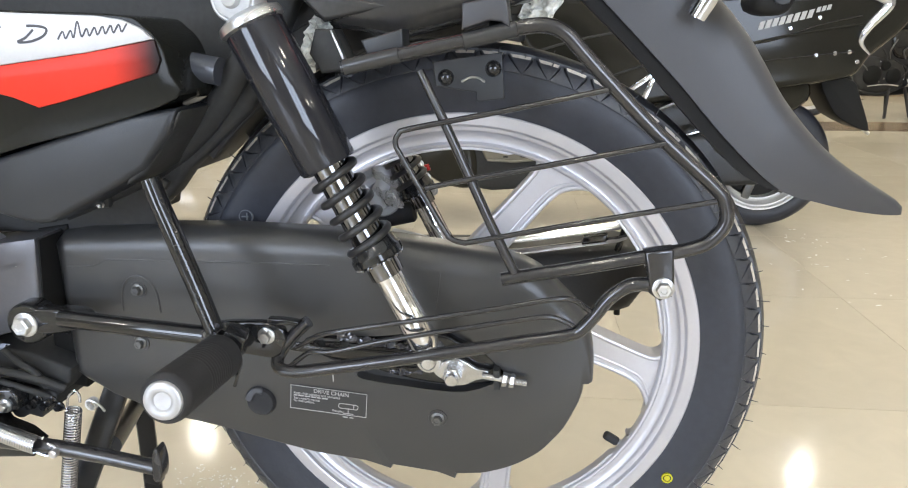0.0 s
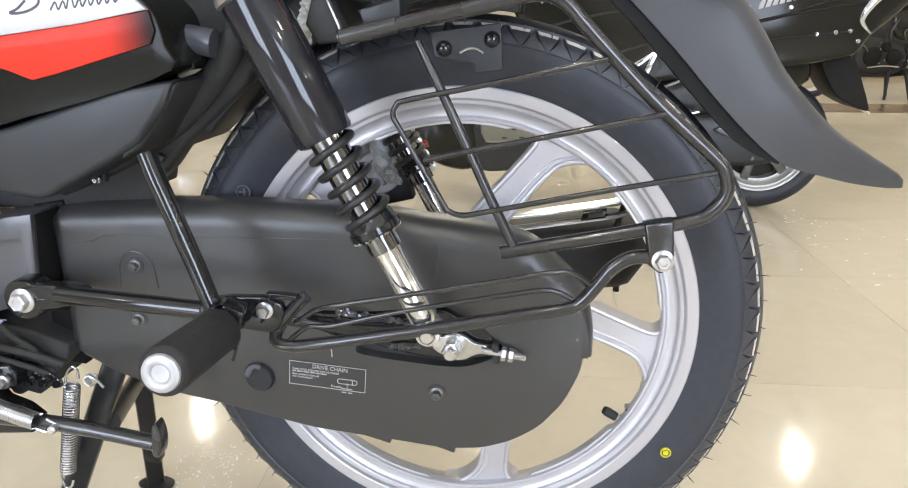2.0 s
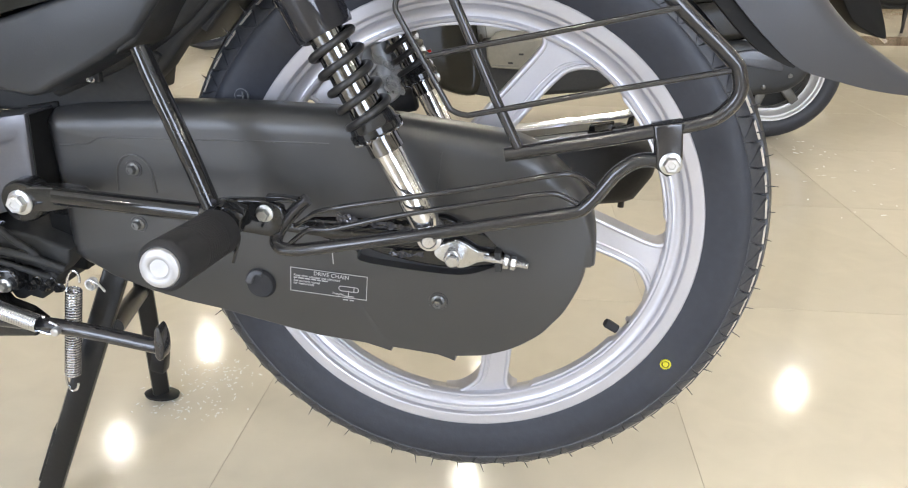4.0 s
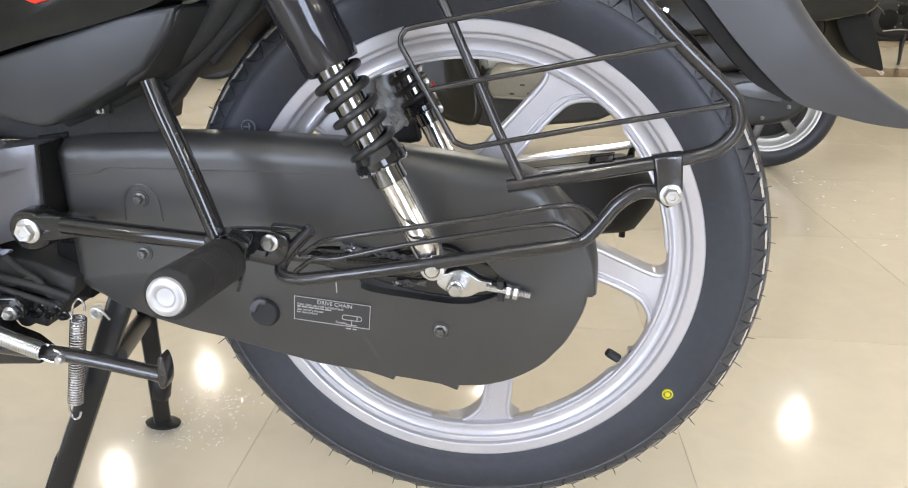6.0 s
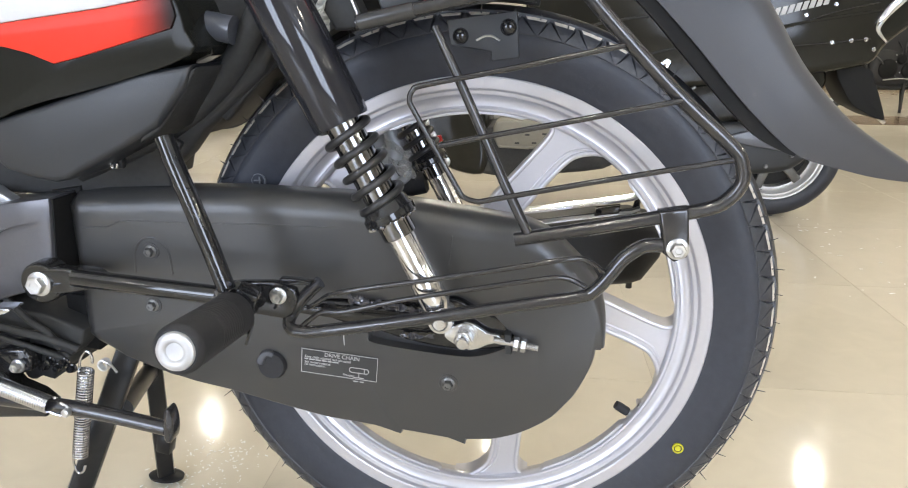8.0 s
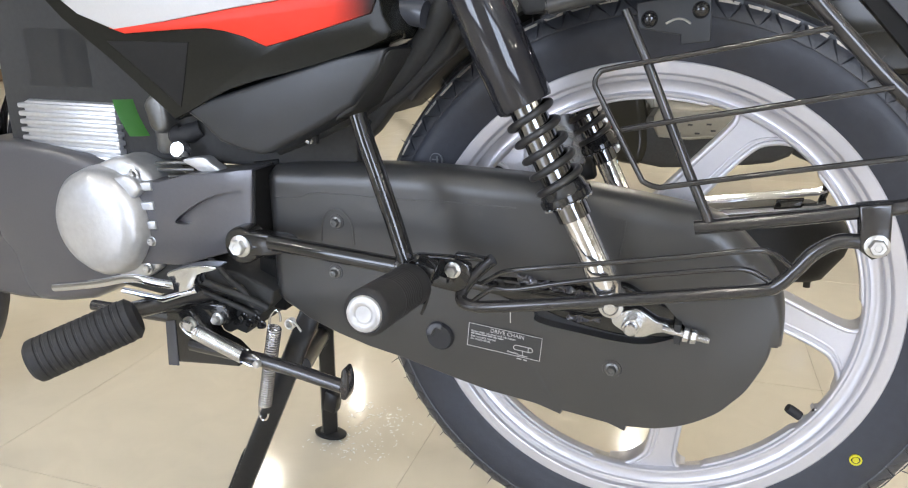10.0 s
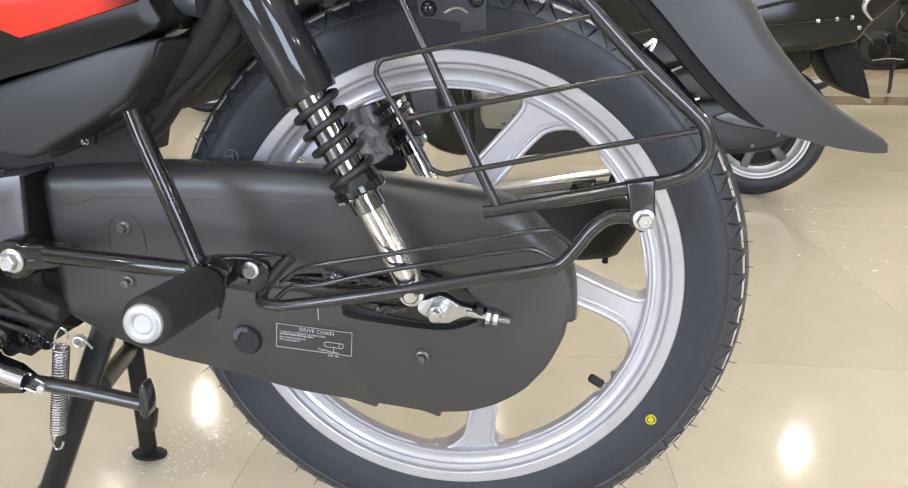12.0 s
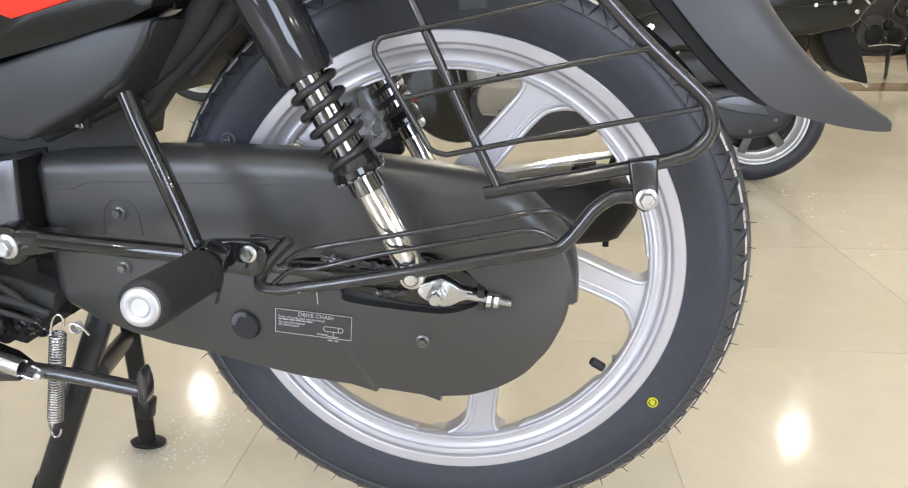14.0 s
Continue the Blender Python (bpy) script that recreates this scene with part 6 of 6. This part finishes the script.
bm = prism(smooth([(1.011, 0.545), (1.095, 0.530), (1.1194, 0.4924), (1.1651, 0.3842), (1.1598, 0.363), (1.0919, 0.3921), (1.0477, 0.4256), (0.995, 0.517)], 4, True), SY - 0.10, SY + 0.08, 0.012)
part("rear_flap", bm, M_LIP, scooter, "black rear mudflap")
part("plate_lug", tube([(1.145, SY - 0.09, 0.375), (1.175, SY - 0.09, 0.352)], 0.006, 8), M_ZINC, scooter)
R2 = 0.235
hub2 = Vector((0.855, SY, R2))
bm = lathe([(0.165, 0.036), (0.172, 0.044), (0.190, 0.050), (0.212, 0.046), (0.226, 0.034), (0.234, 0.012), (0.235, 0.0), (0.234, -0.012), (0.226, -0.034), (0.190, -0.050), (0.165, -0.036)], hub2, (0, -1, 0), 72)
w2 = part("rear_wheel", bm, M_RUBBER, scooter, "scooter rear wheel with bright rim")
part("rim", lathe([(0.170, 0.034), (0.170, 0.042), (0.164, 0.042), (0.158, 0.036), (0.152, 0.036), (0.146, 0.026), (0.138, 0.018), (0.130, 0.016), (0.130, -0.03), (0.170, -0.034)], hub2, (0, -1, 0), 72), M_BRUSHED, w2, "bright chrome rim")
for k in range(6):
    a = radians(60 * k + 12)
    bm = bmesh.new()
    add_box(bm, hub2 + Vector((0.085 * math.cos(a), -0.012, 0.085 * math.sin(a))), (0.115, 0.016, 0.032), 0.005, Matrix.Rotation(-a, 3, "Y"))
    part("spoke", bm, M_DULL, w2)
part("hub", lathe([(0, 0.035), (0.035, 0.035), (0.05, 0.02), (0.05, -0.04), (0, -0.04)], hub2, (0, -1, 0), 32), M_CAST, w2)
part("brake_drum", lathe([(0, -0.006), (0.112, -0.006), (0.124, -0.012), (0.1295, -0.024), (0, -0.024)], hub2, (0, -1, 0), 48), M_BLACK, w2, "dark brake drum behind the spokes")
bm = prism(smooth([(0.30, 0.300), (0.42, 0.330), (0.60, 0.345), (0.75, 0.345), (0.88, 0.330), (0.94, 0.285), (0.93, 0.225), (0.86, 0.180), (0.72, 0.165), (0.50, 0.160), (0.36, 0.180), (0.28, 0.230)], 4, True), SY - 0.135, SY - 0.06, 0.025, 4)
engine = part("engine_cover", bm, M_PANEL, scooter, "dark grey drive belt cover")
part("air_duct", prism(smooth([(0.660, 0.296), (0.700, 0.316), (0.748, 0.323), (0.800, 0.313), (0.838, 0.285), (0.846, 0.258), (0.800, 0.262), (0.730, 0.272)], 4, True), SY - 0.160, SY - 0.08, 0.008, 4), M_STEELBLUE, engine)
part("rib", tube(at_y(smooth([(0.76, 0.290), (0.80, 0.270), (0.85, 0.268)], 4), SY - 0.138), 0.006, 8), M_BLACK, engine)
for x, z in ((0.33, 0.24), (0.50, 0.18), (0.88, 0.24), (0.80, 0.20), (0.62, 0.19)):
    part("cover_bolt", bolt((x, SY - 0.137, z), 0.006), M_DULL, engine)
part("fan_cover", lathe([(0, 0.02), (0.05, 0.02), (0.07, 0.01), (0.075, -0.02), (0, -0.02)], (0.255, SY - 0.10, 0.27), (0, -1, 0), 32), M_BLACK, engine)
part("stand_bar", tube([(0.52, SY - 0.10, 0.165), (0.50, SY - 0.14, 0.02)], 0.011, 10), M_BLACK, scooter)
part("frame_cover", prism(smooth([(0.16, 0.36), (0.18, 0.50), (0.40, 0.56), (0.70, 0.60), (0.92, 0.56), (0.96, 0.46), (0.80, 0.37), (0.60, 0.33), (0.35, 0.31)], 4, True), SY - 0.12, SY + 0.12, 0.03), M_SCOOT, scooter, "dark gloss lower body")
bm = prism([(0.352, 0.506), (0.428, 0.558), (0.446, 0.552), (0.370, 0.496)], SY - 0.195, SY - 0.12, 0.003)
add_prism(bm, [(0.396, 0.474), (0.428, 0.550), (0.446, 0.550), (0.414, 0.466)], SY - 0.195, SY - 0.12, 0.003)
part("foot_peg_plate", bm, M_CHROME, scooter, "bright folded pillion footrest")
part("side_strip", prism([(0.452, 0.437), (0.530, 0.470), (0.534, 0.462), (0.456, 0.429)], SY - 0.190, SY - 0.12, 0.002), M_DULL, scooter, "grey side strip")
part("side_strip", prism([(0.555, 0.354), (0.600, 0.366), (0.602, 0.358), (0.557, 0.346)], SY - 0.180, SY - 0.10, 0.002), M_CHROME, scooter)
part("panel_seam", tube(at_y(smooth([(0.02, 0.615), (0.18, 0.660), (0.36, 0.690), (0.60, 0.700)], 5), SY - 0.186), 0.004, 8), M_BLACK, scooter)
part("panel_seam", tube(at_y(smooth([(0.22, 0.505), (0.34, 0.560), (0.50, 0.600), (0.62, 0.610)], 5), SY - 0.186), 0.004, 8), M_BLACK, scooter)
# front: leg shield, footboard, fork and wheel
shield = [(-0.47, 0.52), (-0.43, 0.39), (-0.395, 0.27), (-0.34, 0.19), (-0.27, 0.150), (-0.18, 0.142), (-0.15, 0.20), (-0.16, 0.30), (-0.19, 0.44), (-0.24, 0.60), (-0.33, 0.95), (-0.43, 0.98), (-0.50, 0.75)]
part("leg_shield", prism(smooth(shield, 3, True), SY - 0.185, SY + 0.185, 0.035, 4), M_SCOOT, scooter, "dark gloss leg shield", 60)
board = part("footboard", prism(smooth([(-0.130, 0.336), (-0.02, 0.340), (0.08, 0.350), (0.16, 0.380), (0.17, 0.300), (0.08, 0.258), (-0.02, 0.246), (-0.125, 0.250)], 3, True), SY - 0.182, SY + 0.10, 0.010), M_BOARD, scooter, "grey-tan plastic footboard side")
for x, z in ((-0.055, 0.262), (0.005, 0.264), (0.055, 0.275), (-0.020, 0.292), (0.040, 0.296)):
    part("slot", box((x, SY - 0.182, z), (0.016, 0.004, 0.006), 0.001), M_BLACK, board)
part("step_edge", tube([(-0.120, SY - 0.184, 0.2500), (-0.02, SY - 0.184, 0.2465), (0.08, SY - 0.184, 0.2590)], 0.005, 8), M_BOARD, board)
part("floor_panel", prism(smooth([(-0.19, 0.305), (0.04, 0.310), (0.16, 0.35), (0.30, 0.42), (0.34, 0.36), (0.30, 0.20), (0.10, 0.155), (-0.18, 0.145)], 3, True), SY - 0.17, SY + 0.17, 0.02), M_BLACK, scooter, "black lower floor panel")
bm = prism(smooth([(-0.190, 0.415), (-0.080, 0.408), (0.020, 0.398), (0.075, 0.375), (0.085, 0.310), (-0.060, 0.290), (-0.180, 0.300)], 3, True), SY + 0.115, SY + 0.155, 0.008)
apron = part("inner_panel", bm, M_CREAM, scooter, "cream plastic inner panel with a dark screw hole")
part("screw_hole", lathe([(0, 0.0), (0.007, 0.0), (0.009, 0.002), (0.009, -0.004)], (-0.085, SY + 0.114, 0.352), (0, -1, 0), 20), M_BLACK, apron)
hub3 = Vector((-0.62, SY, R2))
w3 = part("front_wheel", lathe([(0.150, 0.036), (0.165, 0.044), (0.190, 0.050), (0.226, 0.034), (0.235, 0.0), (0.226, -0.034), (0.190, -0.050), (0.150, -0.036)], hub3, (0, -1, 0), 64, True), M_RUBBER, scooter, "scooter front wheel")
part("rim", lathe([(0.166, 0.036), (0.150, 0.030), (0.05, 0.02), (0.03, 0.04), (0, 0.04)], hub3, (0, -1, 0), 64), M_CAST, w3)
part("front_mudguard", prism([*arc(-0.62, R2, 0.275, 20, 165, 18), *arc(-0.62, R2, 0.245, 165, 20, 18)], SY - 0.07, SY + 0.07, 0.01), M_SCOOT, scooter)
part("handlebar", tube(smooth([(-0.36, SY - 0.33, 1.02), (-0.40, SY - 0.15, 1.03), (-0.42, SY, 1.02), (-0.40, SY + 0.15, 1.03), (-0.36, SY + 0.33, 1.02)], 5), 0.014, 12), M_BLACK, scooter)

# ---- motorcycles along the far side ----


def far_motorcycle(x, y, turn, label, paint):
    """A commuter motorcycle seen from afar: wheels, engine, tank, seat, tubes and stand."""
    ob = thing("motorcycle", label, "motorcycle", "motorcycles along the far side")
    for wx in (-0.62, 0.62):
        t = part("wheel", lathe([(0.245, 0.025), (0.262, 0.038), (0.285, 0.036), (0.306, 0.015), (0.308, 0.0), (0.306, -0.015), (0.285, -0.036), (0.245, -0.025)], (wx, 0, 0.31), (0, -1, 0), 56, True), M_RUBBER, ob)
        part("rim", lathe([(0.246, 0.024), (0.230, 0.018), (0.222, 0.010), (0.222, -0.010), (0.246, -0.024)], (wx, 0, 0.31), (0, -1, 0), 56, True), M_CAST, t)
        part("hub", lathe([(0, 0.05), (0.045, 0.05), (0.06, 0.03), (0.06, -0.05), (0, -0.05)], (wx, 0, 0.31), (0, -1, 0), 28), M_CAST, t)
        for k in range(5):
            a = radians(72 * k + 20)
            part("spoke", box((wx + 0.14 * math.cos(a), 0, 0.31 + 0.14 * math.sin(a)), (0.17, 0.02, 0.03), 0.004, Matrix.Rotation(-a, 3, "Y")), M_CAST, t)
    bm = prism(smooth([(-0.28, 0.26), (-0.30, 0.40), (-0.22, 0.52), (-0.05, 0.50), (0.10, 0.46), (0.16, 0.34), (0.10, 0.24), (-0.10, 0.21)], 4, True), -0.13, 0.13, 0.04)
    e = part("engine", bm, M_BLACK, ob)
    part("under_cover", prism(smooth([(-0.44, 0.66), (-0.45, 0.42), (-0.36, 0.24), (-0.18, 0.185), (0.16, 0.19), (0.40, 0.26), (0.52, 0.44), (0.50, 0.70), (0.20, 0.80), (-0.20, 0.82)], 4, True), -0.09, 0.09, 0.03), M_LIP, ob, "black frame and engine cover")
    rng = random.Random(int(x * 10))
    for cx, cz, r in ((-0.16, 0.36, 0.085), (0.03, 0.35, 0.070), (-0.05, 0.44, 0.045)):
        part("engine_cover", lathe([(0, 0.022), (r * 0.75, 0.020), (r * 0.95, 0.010), (r, -0.01)], (cx, -0.130, cz), (0, -1, 0), 32), M_LIP, e)
    for k in range(11):
        part("engine_bolt", bolt((rng.uniform(-0.27, 0.13), -0.133, rng.uniform(0.25, 0.48)), rng.uniform(0.003, 0.006), head=0.010), M_ZINC, e)
    for k in range(5):
        px, pz = rng.uniform(-0.25, 0.15), rng.uniform(0.30, 0.60)
        part("hose", tube(smooth([(px, -0.12, pz), (px + rng.uniform(-0.10, 0.10), -0.145, pz + 0.07), (px + rng.uniform(-0.16, 0.16), -0.13, pz + 0.16)], 4), 0.006, 8), M_BLACK if k % 2 else M_DULL, e)
    part("foot_lever", tube(smooth([(-0.22, -0.17, 0.27), (-0.08, -0.18, 0.285), (0.06, -0.17, 0.275)], 4), 0.007, 8), M_CHROME, e)
    for k in range(5):
        part("fin", box((-0.24, 0, 0.50 + 0.022 * k), (0.17, 0.20, 0.008), 0.002), M_CAST, e)
    part("belly_panel", prism(smooth([(-0.34, 0.44), (-0.36, 0.62), (-0.20, 0.72), (0.30, 0.70), (0.48, 0.56), (0.30, 0.46), (0.0, 0.44)], 4, True), -0.11, 0.11, 0.03), M_BLACK, ob)
    part("tank", prism(smooth([(-0.38, 0.78), (-0.36, 0.92), (-0.20, 0.98), (0.0, 0.92), (0.06, 0.80), (-0.10, 0.74)], 4, True), -0.13, 0.13, 0.06, 4), paint, ob)
    part("seat", prism(smooth([(0.02, 0.78), (0.05, 0.84), (0.40, 0.83), (0.66, 0.88), (0.66, 0.82), (0.40, 0.75)], 4, True), -0.12, 0.12, 0.03), M_BLACK, ob)
    part("side_cover", prism(smooth([(0.02, 0.52), (0.00, 0.72), (0.30, 0.74), (0.36, 0.62), (0.20, 0.50)], 4, True), -0.13, 0.13, 0.03), paint, ob)
    part("front_fork", tube([(-0.62, -0.09, 0.31), (-0.46, -0.09, 0.85), (-0.42, -0.09, 0.98)], 0.02, 12), M_CHROME, ob)
    part("front_fork", tube([(-0.62, 0.09, 0.31), (-0.46, 0.09, 0.85), (-0.42, 0.09, 0.98)], 0.02, 12), M_CHROME, ob)
    part("handlebar", tube(smooth([(-0.30, -0.36, 1.04), (-0.40, -0.12, 1.02), (-0.40, 0.12, 1.02), (-0.30, 0.36, 1.04)], 5), 0.012, 10), M_CHROME, ob)
    part("headlamp", lathe([(0, 0.09), (0.06, 0.08), (0.09, 0.02), (0.085, -0.02), (0, -0.03)], (-0.52, 0, 0.92), (1, 0, 0.1), 28), M_SCOOT, ob)
    part("silencer", lathe([(0, 0), (0.03, 0), (0.05, 0.03), (0.055, 0.45), (0.035, 0.5), (0, 0.5)], (0.12, -0.17, 0.30), (1, 0, 0.1), 28), M_CHROME, ob)
    part("rear_mudguard", prism([*arc(0.62, 0.31, 0.36, 150, 10, 16), *arc(0.62, 0.31, 0.335, 10, 150, 16)], -0.06, 0.06, 0.006), M_BLACK, ob)
    part("lower_frame", tube(smooth([(-0.40, -0.08, 0.80), (-0.30, -0.09, 0.30), (-0.05, -0.10, 0.20), (0.25, -0.10, 0.30), (0.62, -0.10, 0.31)], 5), 0.016, 12), M_BLACK, ob)
    part("stand_leg", tube([(0.16, -0.12, 0.26), (0.22, -0.16, 0.0)], 0.014, 10), M_BLACK, ob)
    part("stand_leg", tube([(0.16, 0.12, 0.26), (0.22, 0.16, 0.0)], 0.014, 10), M_BLACK, ob)
    part("side_stand", tube([(0.02, -0.12, 0.25), (-0.04, -0.20, 0.0)], 0.012, 10), M_BLACK, ob)
    ob.matrix_world = pose(x, y, 0, 0, 0, turn)
    return ob


far_motorcycle(2.95, 6.10, 12, "black motorcycle standing in the row across the aisle", M_GLOSS)
far_motorcycle(-2.72, 3.72, 6, "black motorcycle standing behind the scooter", M_GLOSS)

# ---- floor: polished tiles on a bed, brown border strip ----
TILE, GAP = 0.62, 0.0012
ORIGIN, TURNED = Vector((0.285, 0.55)), radians(2.2)
base = part("floor", box((0, (Y0 + Y1) / 2, -0.0508), (2 * RX + 0.4, Y1 - Y0 + 0.4, 0.10)), M_GROUT)
tagged(base, "polished cream vitrified floor tiles with thin joints", "floor", kind="structure")


def tile_mesh(w, d, mat, name):
    bm = box((0, 0, -0.004), (w, d, 0.008))
    return mesh_of(bm, name, mat)


whole = tile_mesh(TILE - GAP, TILE - GAP, M_TILE, "tile")
strip = tile_mesh(TILE - GAP, TILE - GAP, M_BROWN, "border_tile")
rest = {False: [], True: []}
for i in range(-14, 15):
    for j in range(-11, 16):
        u = Vector(((i + 0.5) * TILE, (j + 0.5) * TILE))
        u.rotate(Matrix.Rotation(TURNED, 2))
        c = ORIGIN + u
        if abs(c.x) > RX + 0.15 or not Y0 - 0.15 < c.y < Y1 + 0.15:
            continue
        brown = j == 7
        if abs(c.x) < 3.6 and -1.6 < c.y < 6.6:
            ob = new("tile", strip if brown else whole)
            ob.parent = base
            ob.location, ob.rotation_euler = (c.x, c.y, 0), (0, 0, TURNED)
        else:
            rest[brown].append(c)
for brown, centres in rest.items():
    bm = bmesh.new()
    for c in centres:
        add_box(bm, (c.x, c.y, -0.004), (TILE - GAP, TILE - GAP, 0.008), 0, Matrix.Rotation(TURNED, 3, "Z"))
    tagged(part("outer_tile", bm, M_BROWN if brown else M_TILE, base), kind="stuff")
